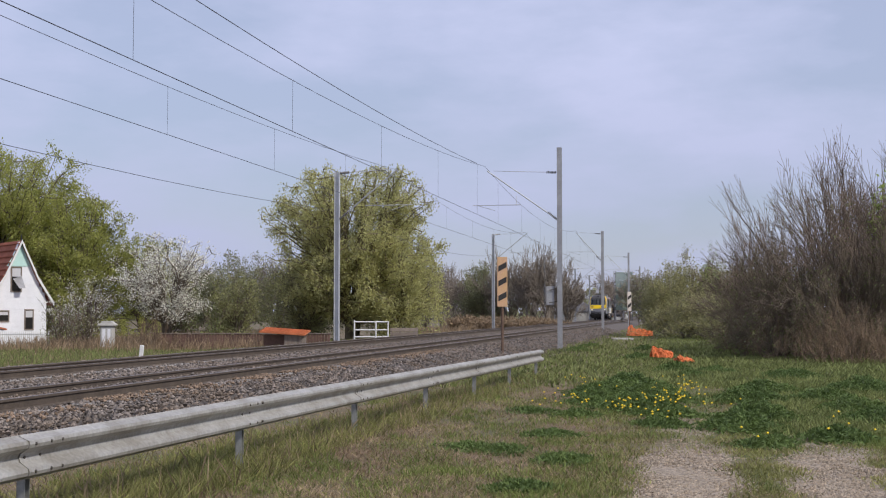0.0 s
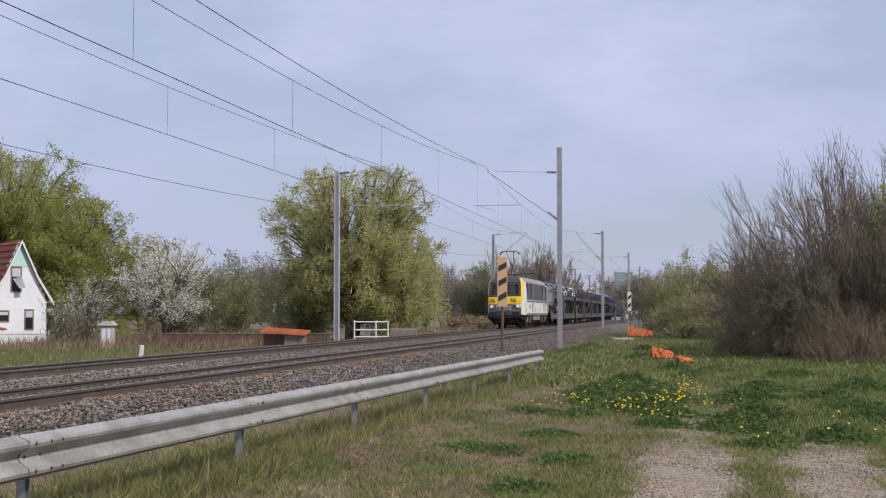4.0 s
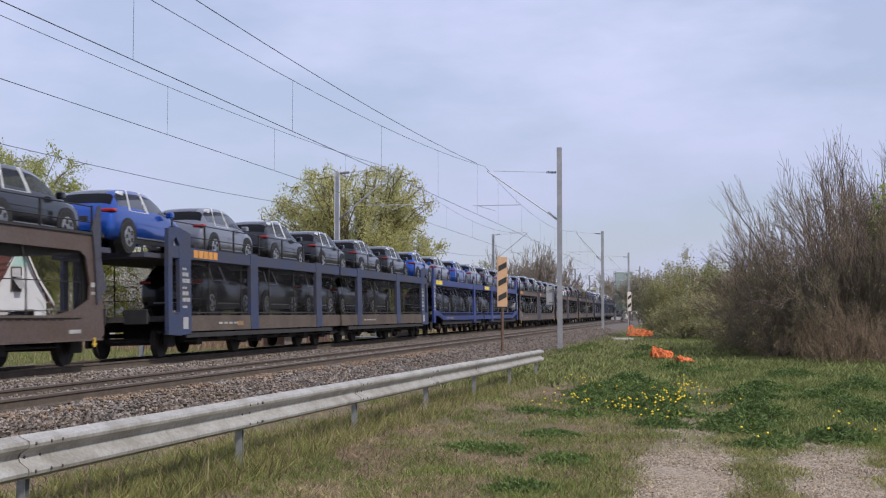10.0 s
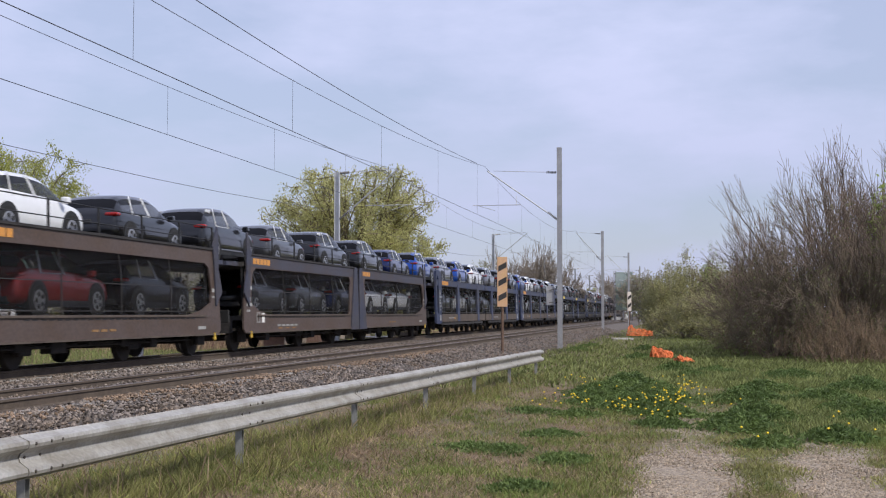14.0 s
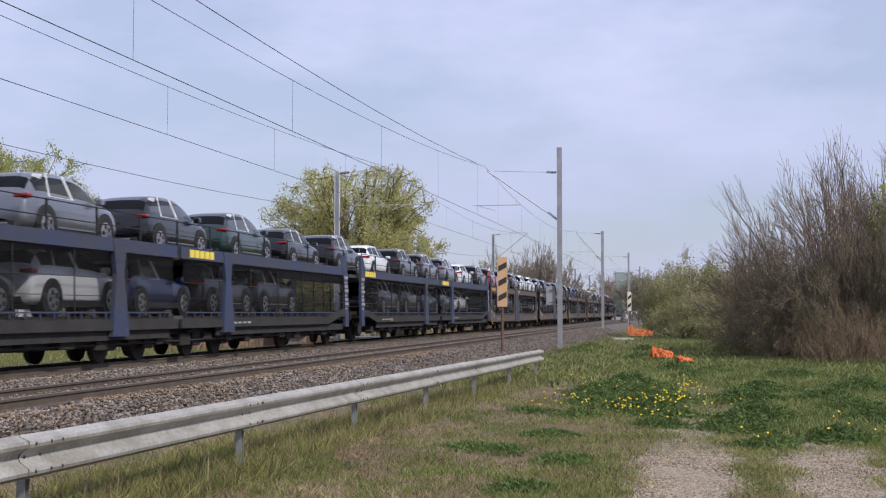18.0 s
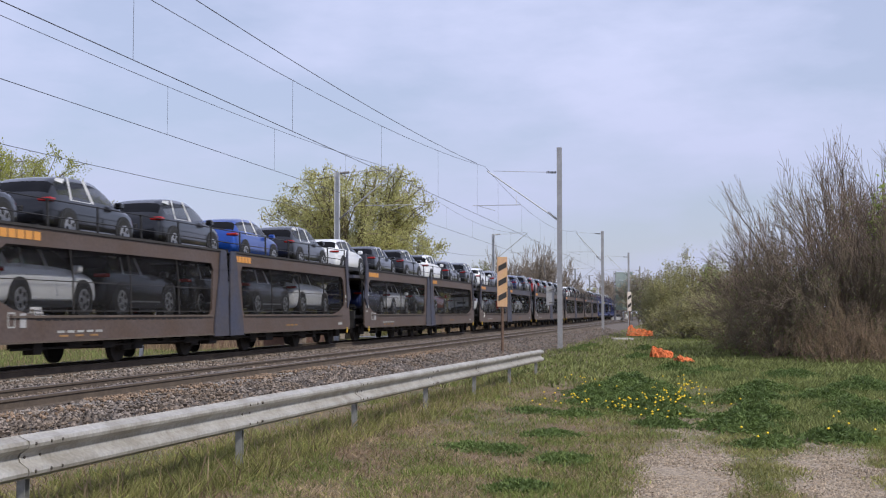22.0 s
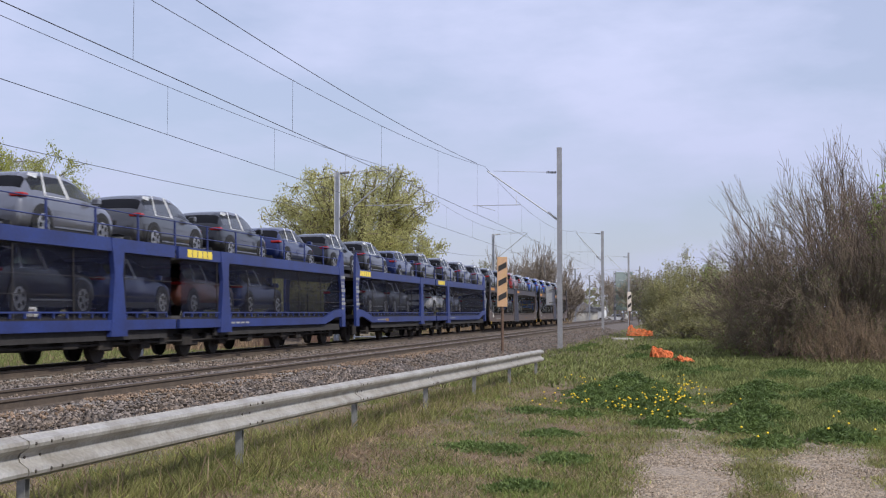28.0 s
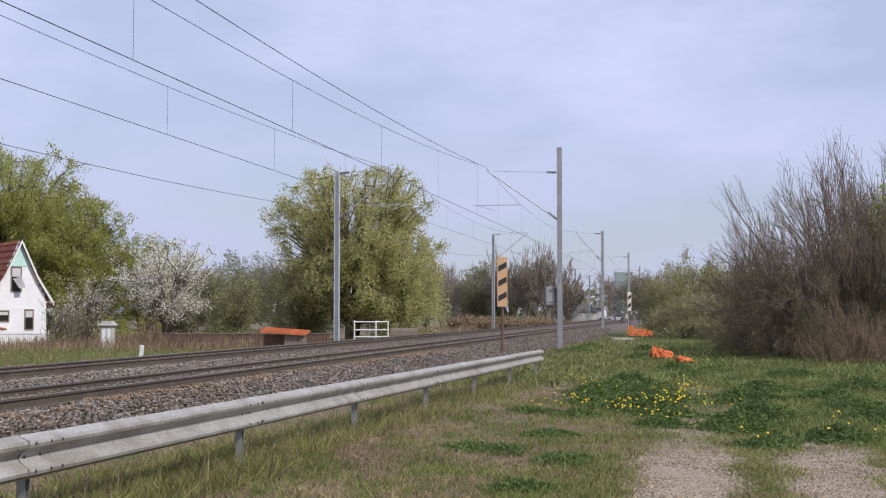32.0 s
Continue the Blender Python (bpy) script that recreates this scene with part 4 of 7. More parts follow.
            part("tail_lamp", rod(B(), (x_l + sg * 0.08, s * 0.75, 1.64), (x_l + sg * 0.14, s * 0.75, 1.64), 0.115, 0.10, 14), M["lamp_off"], lb)
        x_n = hull_pt(1, 0, 1, back).x
        plate = part("number_panel", box(B(), x_n + sg * 0.13 - 0.03, x_n + sg * 0.13 + 0.03, -0.46, 0.46, 1.32, 1.66, 0.01), M["plate_grey"], th)
        for k in range(4):
            part("plate_bar", box(B(), x_n + sg * 0.163 - 0.004, x_n + sg * 0.163 + 0.004, -0.36 + k * 0.2, -0.25 + k * 0.2, 1.38, 1.60), M["mid_grey"], plate)
        buffers(th, 0.56 if not back else LOCO_L - 0.56, sg)
        x_b = 0.62 if not back else LOCO_L - 0.62
        part("buffer_beam", box(B(), x_b - 0.12, x_b + 0.12, -1.35, 1.35, 0.72, 1.0, 0.02), M["black_steel"], th)
        pl = B()
        prism(pl, [(x_b + 0.45 * -sg, 0.26), (x_b + 0.6 * -sg, 0.26), (x_b + 0.65 * -sg, 0.44), (x_b + 0.5 * -sg, 0.44)], -0.95, 0.95)
        part("plough", pl, M["black_steel"], th)
        ap = box(B(), x_b - sg * 0.25 - 0.12, x_b - sg * 0.25 + 0.12, -1.05, 1.05, 0.34, 0.74, 0.03)
        for yy in (-0.85, -0.62, -0.2, 0.15, 0.5, 0.8):
            box(ap, x_b - sg * 0.08 - 0.10, x_b - sg * 0.08 + 0.10, yy - 0.07, yy + 0.07, 0.38 + 0.08 * abs(yy), 0.74, 0.02)
        part("front_gear", ap, M["running_gear"], th, "dark pipes and gear under the buffer beam")
        hk = box(B(), x_b + sg * 0.1 - 0.1, x_b + sg * 0.1 + 0.1, -0.06, 0.06, 0.95, 1.12)
        rod(hk, (x_b + sg * 0.16, 0, 1.0), (x_b + sg * 0.25, 0, 0.5), 0.03, n=6)
        part("coupling", hk, M["running_gear"], th)
        for yy, sag in ((-0.55, 0.5), (-0.35, 0.42), (0.35, 0.45), (0.55, 0.5)):
            hb = B()
            pts = [Vector((x_b + sg * (0.13 + 0.12 * math.sin(math.pi * q)), yy + 0.12 * q, 0.85 - sag * math.sin(math.pi * q * 0.6))) for q in np.linspace(0, 1, 7)]
            wire_mesh(hb, pts, 0.022)
            part("hose", hb, M["rust_post"] if yy == -0.55 else M["black_steel"], th)
        part("handrail", rod(B(), (x_b - sg * 0.55, -1.5, 1.15), (x_b - sg * 0.75, -1.5, 2.0), 0.016, n=6), M["sign_yellow"], th, "yellow cab handrail")
        for k in range(3):
            part("step", box(B(), x_b - sg * 0.9 - 0.2, x_b - sg * 0.9 + 0.2, -1.42, -1.2, 0.35 + k * 0.26, 0.38 + k * 0.26), M["running_gear"], th)
    # scrawl on the nose
    for yy, sz in ((0.98, 0.36), (-0.62, 0.42)):
        flat_text("scrawl", "FB", sz, M["black_trim"], th, Matrix.Translation((0.47 if abs(yy) > 0.8 else 0.42, yy - 0.05, 1.96)) @ Matrix.Rotation(radians(-90), 4, "Z") @ Matrix.Rotation(radians(90 - 8), 4, "X"))
    flat_text("scrawl", "<", 0.25, M["black_trim"], th, Matrix.Translation((0.405, -0.18, 1.98)) @ Matrix.Rotation(radians(-90), 4, "Z") @ Matrix.Rotation(radians(82), 4, "X"))
    # side doors, cab windows, grilles, rails
    for s in (-1, 1):
        y = s * 1.478
        for xd in (5.85, 13.75):
            dr = part("side_door", box(B(), xd - 0.36, xd + 0.36, y - 0.012, y + 0.012, 1.25, 3.42, 0.008), M["loco_grey"], th, "dark grey side door")
            part("lower_panel", box(B(), xd - 0.355, xd + 0.355, y - 0.015, y + 0.015, 1.26, 2.02), M["loco_white"], dr)
            for d in (-0.42, 0.42):
                part("grab_rail", rod(B(), (xd + d, y + s * 0.05, 1.2), (xd + d, y + s * 0.05, 3.4), 0.022, n=6), M["galv"], dr)
            part("door_latch", box(B(), xd - 0.12, xd + 0.12, y - 0.03, y + 0.03, 1.72, 1.98, 0.01), M["sign_yellow"], dr)
            for k in range(3):
                part("step", box(B(), xd - 0.25, xd + 0.25, s * 1.36 - 0.1, s * 1.36 + 0.1, 0.28 + 0.28 * k, 0.31 + 0.28 * k), M["running_gear"], dr)
        for xw in (2.85, LOCO_L - 2.85):
            part("cab_window", box(B(), xw - 0.32, xw + 0.32, y - 0.014, y + 0.014, 2.72, 3.36, 0.01), M["black_trim"], th, "dark cab side window")
        for k, xn in enumerate((3.8, 4.02, 4.24, 4.46)):
            part("number_bar", box(B(), xn, xn + 0.15, y - 0.004, y + 0.004, 1.40, 1.76), M["plate_grey"], th)
        for xv in (1.7, 7.9, 10.7, 16.4):
            part("hatch", box(B(), xv - 0.14, xv + 0.14, y - 0.008, y + 0.008, 1.25, 1.45, 0.006), M["sill_dirty"], th)
    # underframe
    part("skirt", box(B(), 7.0, 11.6, -1.40, 1.40, 0.50, 0.95, 0.05), M["skirt"], th, "dusty pale equipment box under the floor")
    part("underframe", box(B(), 0.8, LOCO_L - 0.8, -1.25, 1.25, 0.62, 0.93), M["running_gear"], th)
    for xm in (2.95, 5.75, LOCO_L - 2.95, LOCO_L - 5.75):
        part("traction_motor", box(B(), xm - 0.75, xm + 0.75, -0.66, 0.66, 0.2, 0.8, 0.08), M["running_gear"], th)
    part("transformer", box(B(), 7.0, 11.4, -1.05, 1.05, 0.24, 0.45, 0.06), M["bogie"], th)
    for s in (-1, 1):
        for xc, w in ((2.35, 0.35), (3.65, 0.5), (6.15, 0.4), (12.4, 0.5), (14.9, 0.5), (16.2, 0.35)):
            part("equipment_box", box(B(), xc - w / 2, xc + w / 2, s * 1.28 - 0.12, s * 1.28 + 0.12, 0.52, 0.90, 0.03), M["bogie"], th)
        for xc in (3.0, 5.1, 13.4, 15.6):
            part("damper", rod(B(), (xc, s * 1.32, 0.36), (xc + 0.5, s * 1.34, 0.86), 0.05, n=8), M["mid_grey"], th)
        part("sand_pipe", rod(rod(B(), (1.9, s * 1.1, 0.75), (2.1, s * 1.0, 0.2), 0.03, n=6), (1.9, s * 1.25, 0.75), (1.9, s * 1.25, 0.95), 0.05, n=6), M["bogie"], th)
    for xb in (4.35, LOCO_L - 4.35):
        bg = B()
        for s in (-1, 1):
            prism(bg, [(xb - 2.1, 0.72), (xb - 2.0, 0.86), (xb - 0.8, 0.86), (xb - 0.5, 0.66), (xb + 0.5, 0.66), (xb + 0.8, 0.86), (xb + 2.0, 0.86), (xb + 2.1, 0.72), (xb + 0.9, 0.62), (xb + 0.5, 0.46), (xb - 0.5, 0.46), (xb - 0.9, 0.62)], s * 1.12 - 0.08, s * 1.12 + 0.08)
            for dx in (-1.0, -0.25, 0.25, 1.0):
                rod(bg, (xb + dx, s * 1.18, 0.5), (xb + dx, s * 1.18, 0.95), 0.09, n=8)
            rod(bg, (xb - 1.7, s * 1.2, 0.3), (xb + 1.7, s * 1.22, 0.34), 0.03, n=6)
            box(bg, xb - 2.2, xb + 2.2, s * 0.98 - 0.05, s * 0.98 + 0.05, 0.30, 0.92)
            for dx in (-1.4, 1.4):
                box(bg, xb + dx - 0.24, xb + dx + 0.24, s * 1.2 - 0.08, s * 1.2 + 0.08, 0.40, 0.76, 0.03)
                for q in (-0.42, 0.42):
                    rod(bg, (xb + dx + q, s * 1.2, 0.42), (xb + dx + q, s * 1.2, 0.80), 0.11, n=10)
            box(bg, xb - 0.55, xb + 0.55, s * 1.22 - 0.06, s * 1.22 + 0.06, 0.34, 0.62, 0.03)
        part("bogie_frame", bg, M["bogie"], th)
        for dx in (-1.4, 1.4):
            wheelset(th, xb + dx, r=0.58, n=24)
    # roof gear
    for x0, x1, h in ((6.2, 8.4, 0.14), (8.8, 12.2, 0.20), (12.4, 14.2, 0.14)):
        rb = B()
        prism(rb, [(x0, 3.96), (x1, 3.96), (x1 - 0.3, 4.02 + h), (x0 + 0.3, 4.02 + h)], -0.7, 0.7)
        part("roof_box", rb, M["loco_roof"], th)
    for s in (-1, 1):
        part("horn", box(B(), 2.2, 2.5, s * 0.45 - 0.09, s * 0.45 + 0.09, 3.92, 4.07, 0.03), M["loco_roof"], th)
    part("marker_lamp", box(B(), 1.28, 1.4, -0.16, 0.16, 3.66, 3.84, 0.03), M["windscreen"], th)
    # pantographs: the front one up
    pa = part("pantograph", rod(rod(B(), (5.4, -0.4, 4.16), (5.4, 0.4, 4.16), 0.04), (4.5, -0.4, 4.16), (4.5, 0.4, 4.16), 0.03), M["black_steel"], th, "raised black pantograph")
    part("lower_arm", rod(B(), (4.6, 0, 4.16), (5.75, 0, 4.95), 0.06, 0.05), M["black_steel"], pa)
    ua = B()
    for s in (-1, 1):
        rod(ua, (5.75, s * 0.08, 4.95), (4.05, s * 0.30, 5.95), 0.026, n=6)
    rod(ua, (5.6, 0.0, 4.88), (4.05, 0.0, 5.85), 0.014, n=5)
    part("upper_arm", ua, M["black_steel"], pa)
    hd = B()
    for dx in (-0.18, 0.18):
        pts = [Vector((4.0 + dx, yy, zz)) for yy, zz in ((-0.78, 5.78), (-0.66, 5.93), (-0.5, 6.0), (0.5, 6.0), (0.66, 5.93), (0.78, 5.78))]
        wire_mesh(hd, pts, 0.026)
    part("contact_head", hd, M["black_steel"], pa)
    pf = part("pantograph", rod(rod(B(), (13.5, -0.4, 4.16), (13.5, 0.4, 4.16), 0.04), (13.5, 0, 4.3), (15.6, 0, 4.42), 0.05), M["black_steel"], th, "folded black pantograph")
    wire_mesh_b = B()
    wire_mesh(wire_mesh_b, [Vector((14.0, yy, zz)) for yy, zz in ((-0.95, 4.3), (-0.8, 4.45), (-0.6, 4.52), (0.6, 4.52), (0.8, 4.45), (0.95, 4.3))], 0.026)
    rod(wire_mesh_b, (15.6, 0.0, 4.42), (13.9, 0.3, 4.48), 0.02, n=5)
    part("contact_head", wire_mesh_b, M["black_steel"], pf)
    return th


def cut_corner(x0, x1, flip):
    """Outlines of one unit's side and of its opening; the outer end leans back upwards and the opening's lower corner is filled."""
    inner = [(x0 + 0.66, 1.72), (x0 + 0.70, 1.40), (x0 + 1.30, 1.20), (x0 + 2.15, 1.08), (x1 - 1.25, 1.08), (x1 - 1.12, 1.20), (x1 - 0.98, 2.28), (x1 - 1.12, 2.46), (x0 + 6, 2.46), (x0 + 1.10, 2.44), (x0 + 0.84, 2.32), (x0 + 0.76, 2.05)]
    outer = [(x0 + 0.12, 1.60), (x0 + 0.06, 1.20), (x0 + 0.02, 0.66), (x0 + 0.22, 0.54), (x1 - 0.12, 0.54), (x1 - 0.03, 0.62), (x1 - 0.25, 2.55), (x1 - 0.30, 2.80), (x0 + 6, 2.80), (x0 + 0.50, 2.80), (x0 + 0.36, 2.66), (x0 + 0.24, 2.2)]
    if flip:
        inner = [(x0 + x1 - x, z) for x, z in inner]
        outer = [(x0 + x1 - x, z) for x, z in outer]
    return outer, inner


def maker_mark(parent, x, w, h, y, z, material):
    """A maker's mark as a row of plain blocks."""
    lm = B()
    for k in range(5):
        a = x + w * k / 5
        box(lm, a, a + w * 0.165, y - 0.004, y + 0.004, z, z + h)
        if k % 2 == 0:
            box(lm, a + w * 0.05, a + w * 0.165, y - 0.006, y + 0.006, z + h * 0.36, z + h * 0.6)
    part("logo_block", lm, material, parent, "maker's mark as a row of plain blocks")


def data_panel(parent, x, y, z, rows, material):
    """Stacked lines of small unreadable markings."""
    dm = B()
    for k in range(rows):
        w = 0.30 + 0.10 * ((k * 5) % 3)
        for a in (0.0, 0.5):
            box(dm, x + a * w, x + a * w + w * 0.42, y - 0.003, y + 0.003, z + 0.16 * k, z + 0.16 * k + (0.10 if k % 3 else 0.06))
    part("marking_bar", dm, material, parent)


def bars(parent, x, y, z, n, w, h, gap, material, name="marking_bar"):
    bm = B()
    for k in range(n):
        box(bm, x + k * (w + gap), x + k * (w + gap) + w, y - 0.003, y + 0.003, z, z + h)
    part(name, bm, material, parent)


def deck_rails(parent, x0, x1, dark):
    """Posts and rails along the upper deck's edge."""
    n = int((x1 - x0) / 2.1)
    for s in (-1, 1):
        y = s * 1.38
        r = B()
        for z in (3.08, 3.42):
            rod(r, (x0, y, z), (x1, y, z), 0.014, n=5)
        for k in range(n + 1):
            x = x0 + (x1 - x0) * k / n
            box(r, x - 0.025, x + 0.025, y - 0.018, y + 0.018, 2.7, 3.44)
        part("deck_railing", r, dark, parent)


def wagon_running(th, L, axles, mid, deep=0.55):
    part("lower_deck", box(B(), 0.35, L - 0.35, -1.3, 1.3, 0.92, 1.06), M["deck"], th)
    part("underframe", box(B(), 0.3 if deep > 0.5 else 2.6, L - 0.3 if deep > 0.5 else L - 2.6, -0.95, 0.95, deep, 0.92), M["wagon_dark"], th)
    for x in axles:
        wheelset(th, x, r=0.42)
    buffers(th, 0.0, -1)
    buffers(th, L, 1)
    gear = B()
    for x in axles[1:-1]:
        box(gear, x - 1.7, x - 0.9, -1.0, 1.0, 0.36, 0.56)
        rod(gear, (x - 2.2, -1.05, 0.5), (x + 2.2, -1.05, 0.46), 0.03, n=5)
    for k, x in enumerate(np.arange(2.6, L - 2.4, 1.55)):
        w, h0 = 0.35 + 0.3 * ((k * 7) % 4) / 3, 0.30 + 0.12 * ((k * 5) % 3) / 2
        box(gear, x - w / 2, x + w / 2, -1.22, -0.95, h0, 0.60, 0.02)
    rod(gear, (1.6, -1.18, 0.42), (L - 1.6, -1.18, 0.44), 0.025, n=5)
    part("brake_gear", gear, M["running_gear"], th)
    for x in (0.0, L):
        part("bridge_plate", box(B(), x - 0.75, x + 0.75, -1.2, 1.2, 2.48, 2.597), M["post_grey"], th, "blue-grey plate between decks")


def wagon_brown(posts_blue=False):
    """Two close-coupled units with cut-out sides on two decks."""
    L = 25.1
    th = thing("car_carrier", "dusty brown double-deck car carrier wagon with large side openings", "railway wagon", "wagons of the train")
    j = 12.55
    for (x0, x1, flip) in ((0.0, j - 0.06, False), (j + 0.06, L, True)):
        for s in (-1, 1):
            o, i = cut_corner(x0, x1, flip)
            side = part("side_panel", ring_panel(B(), o, i, s * 1.41, s * 1.36), M["wagon_brown"], th)
            part("top_edge", box(B(), x0 + 0.45, x1 - 0.2, s * 1.385 - 0.06, s * 1.385 + 0.06, 2.803, 2.86), M["wagon_dark"], side, "dark deck edge")
            part("mesh_screen", box(B(), x0 + 0.5, x1 - 0.5, s * 1.33 - 0.003, s * 1.33 + 0.003, 1.07, 2.46), M["mesh_fine"], side, "dark see-through side mesh")
            for q in (0.30, 0.52, 0.74):
                x = x0 + (x1 - x0) * q
                br = rod(B(), (x, s * 1.38, 1.08), (x, s * 1.38, 1.95), 0.020, n=5)
                rod(br, (x, s * 1.38, 1.95), (x - 0.10, s * 1.36, 2.46), 0.020, n=5)
                part("bar", br, M["wagon_dark"], side)
            rp = B()
            for z in (1.17, 1.78):
                rod(rp, (x0 + 0.7, s * 1.37, z), (x1 - 1.0, s * 1.37, z), 0.014, n=4)
            part("rope", rp, M["wagon_dark"], side)
            if s > 0:
                continue
            if posts_blue:
                part("top_chord", box(B(), x0 + 0.6, x1 - 0.4, s * 1.385 - 0.031, s * 1.385 + 0.031, 2.475, 2.795), M["wagon_brown_blue"], side, "dark bluish repainted chord")
            sl = B()
            for k in range(26):
                x = x0 + 2.2 + k * 0.33
                box(sl, x, x + 0.2, s * 1.415 - 0.004, s * 1.415 + 0.004, 0.975, 1.005)
            part("slot_row", sl, M["black_steel"], side)
            rb = box(B(), x0 + 1.2, x1 - 1.1, s * 1.43 - 0.02, s * 1.43 + 0.02, 1.03, 1.075)
            box(rb, x0 + 0.25, x1 - 0.15, s * 1.43 - 0.02, s * 1.43 + 0.02, 0.535, 0.575)
            part("sill_flange", rb, M["sill_brown"], side, "rusty flange")
            if not flip:
                data_panel(side, x0 + 0.26, s * 1.414, 1.16, 6, M["marking"])
                bars(side, x0 + 3.0, s * 1.414, 0.72, 5, 0.30, 0.05, 0.12, M["marking"])
                bars(side, x0 + 3.1, s * 1.414, 0.64, 3, 0.36, 0.04, 0.30, M["faded_mark"])
                fr = B()
                for a, b_, c, d in ((0.0, 0.26, 0.0, 0.03), (0.0, 0.26, 0.27, 0.30), (0.0, 0.03, 0.03, 0.27), (0.23, 0.26, 0.03, 0.27)):
                    box(fr, x0 + 1.12 + a, x0 + 1.12 + b_, s * 1.415 - 0.005, s * 1.415 + 0.005, 0.84 + c, 0.84 + d)
                part("label_frame", fr, M["marking"], side)
                part("label_plate", box(B(), x0 + 1.56, x0 + 1.78, s * 1.416 - 0.006, s * 1.416 + 0.006, 0.84, 1.12), M["white_paint"] if posts_blue else M["plate_grey"], side)
            else:
                data_panel(side, x1 - 0.62, s * 1.414, 1.52, 2, M["marking"])
                bars(side, x0 + 5.0, s * 1.414, 0.72, 3, 0.30, 0.05, 0.12, M["faded_mark"])
                part("label_plate", box(B(), x1 - 1.6, x1 - 1.1, s * 1.415 - 0.005, s * 1.415 + 0.005, 0.70, 0.78), M["marking"], side)
            maker_mark(side, x0 + (0.85 if not flip else 0.55), 1.55 if not flip else 1.3, 0.17, s * 1.416, 2.56, M["sign_orange"])
            xh = x0 + 0.55 if not flip else x1 - 0.55
            part("yellow_hook", box(rod(B(), (xh, s * 1.44, 0.60), (xh, s * 1.44, 0.40), 0.03, n=6), xh - 0.08, xh + 0.08, s * 1.44 - 0.02, s * 1.44 + 0.02, 0.44, 0.48), M["hook_yellow"], side, "yellow hook")
        for s in (-1, 1):
            # the pair of leaning posts where the units meet
            xj = x1 if not flip else x0
            d = -1 if not flip else 1
            pm = B()
            prism(pm, [(xj + d * 0.0, 0.50), (xj + d * 1.05, 0.50), (xj + d * 1.02, 0.80), (xj + d * 0.66, 2.0), (xj + d * 0.52, 2.84), (xj + d * 0.12, 2.84), (xj + d * 0.04, 2.2)], s * 1.44 - 0.02, s * 1.44 + 0.02)
            part("joint_post", pm, M["post_grey"], th, "blue-grey leaning post")
        part("upper_deck", box(B(), x0 + 0.2, x1 - 0.2, -1.34, 1.34, 2.47, 2.60), M["deck"], th)
        xe = x0 if not flip else x1
        d = 1 if not flip else -1
        for s in (-1, 1):
            pe = B()
            prism(pe, [(xe + d * 0.24, 2.3), (xe - d * 0.01, 1.7), (xe + d * 0.42, 1.3), (xe + d * 0.52, 2.4), (xe + d * 0.62, 2.9), (xe + d * 0.34, 3.45), (xe + d * 0.24, 3.45)], s * 1.44 - 0.02, s * 1.44 + 0.02)
            part("end_post", pe, M["post_grey"], th)
        part("inner_ladder", box(box(box(B(), xe + d * 0.30 - 0.03, xe + d * 0.30 + 0.03, -1.30, -1.24, 1.0, 2.5), xe + d * 0.75 - 0.03, xe + d * 0.75 + 0.03, -1.30, -1.24, 1.0, 2.5), xe + d * 0.52 - 0.24, xe + d * 0.52 + 0.24, -1.29, -1.25, 1.5, 1.54), M["black_steel"], th)
    deck_rails(th, 0.5, L - 0.5, M["black_steel"])
    wagon_running(th, L, (0.75, 6.9, 10.9, 15.4, 20.3, 24.4), j)
    return th


def rack_edge(x0, x1, y, z):
    """A low rail on stubs."""
    rk = box(B(), x0, x1, y - 0.02, y + 0.02, z + 0.10, z + 0.135)
    n = int((x1 - x0) / 0.55)
    for k in range(n + 1):
        x = x0 + (x1 - x0) * k / n
        box(rk, x - 0.02, x + 0.02, y - 0.018, y + 0.018, z, z + 0.10)
    return rk


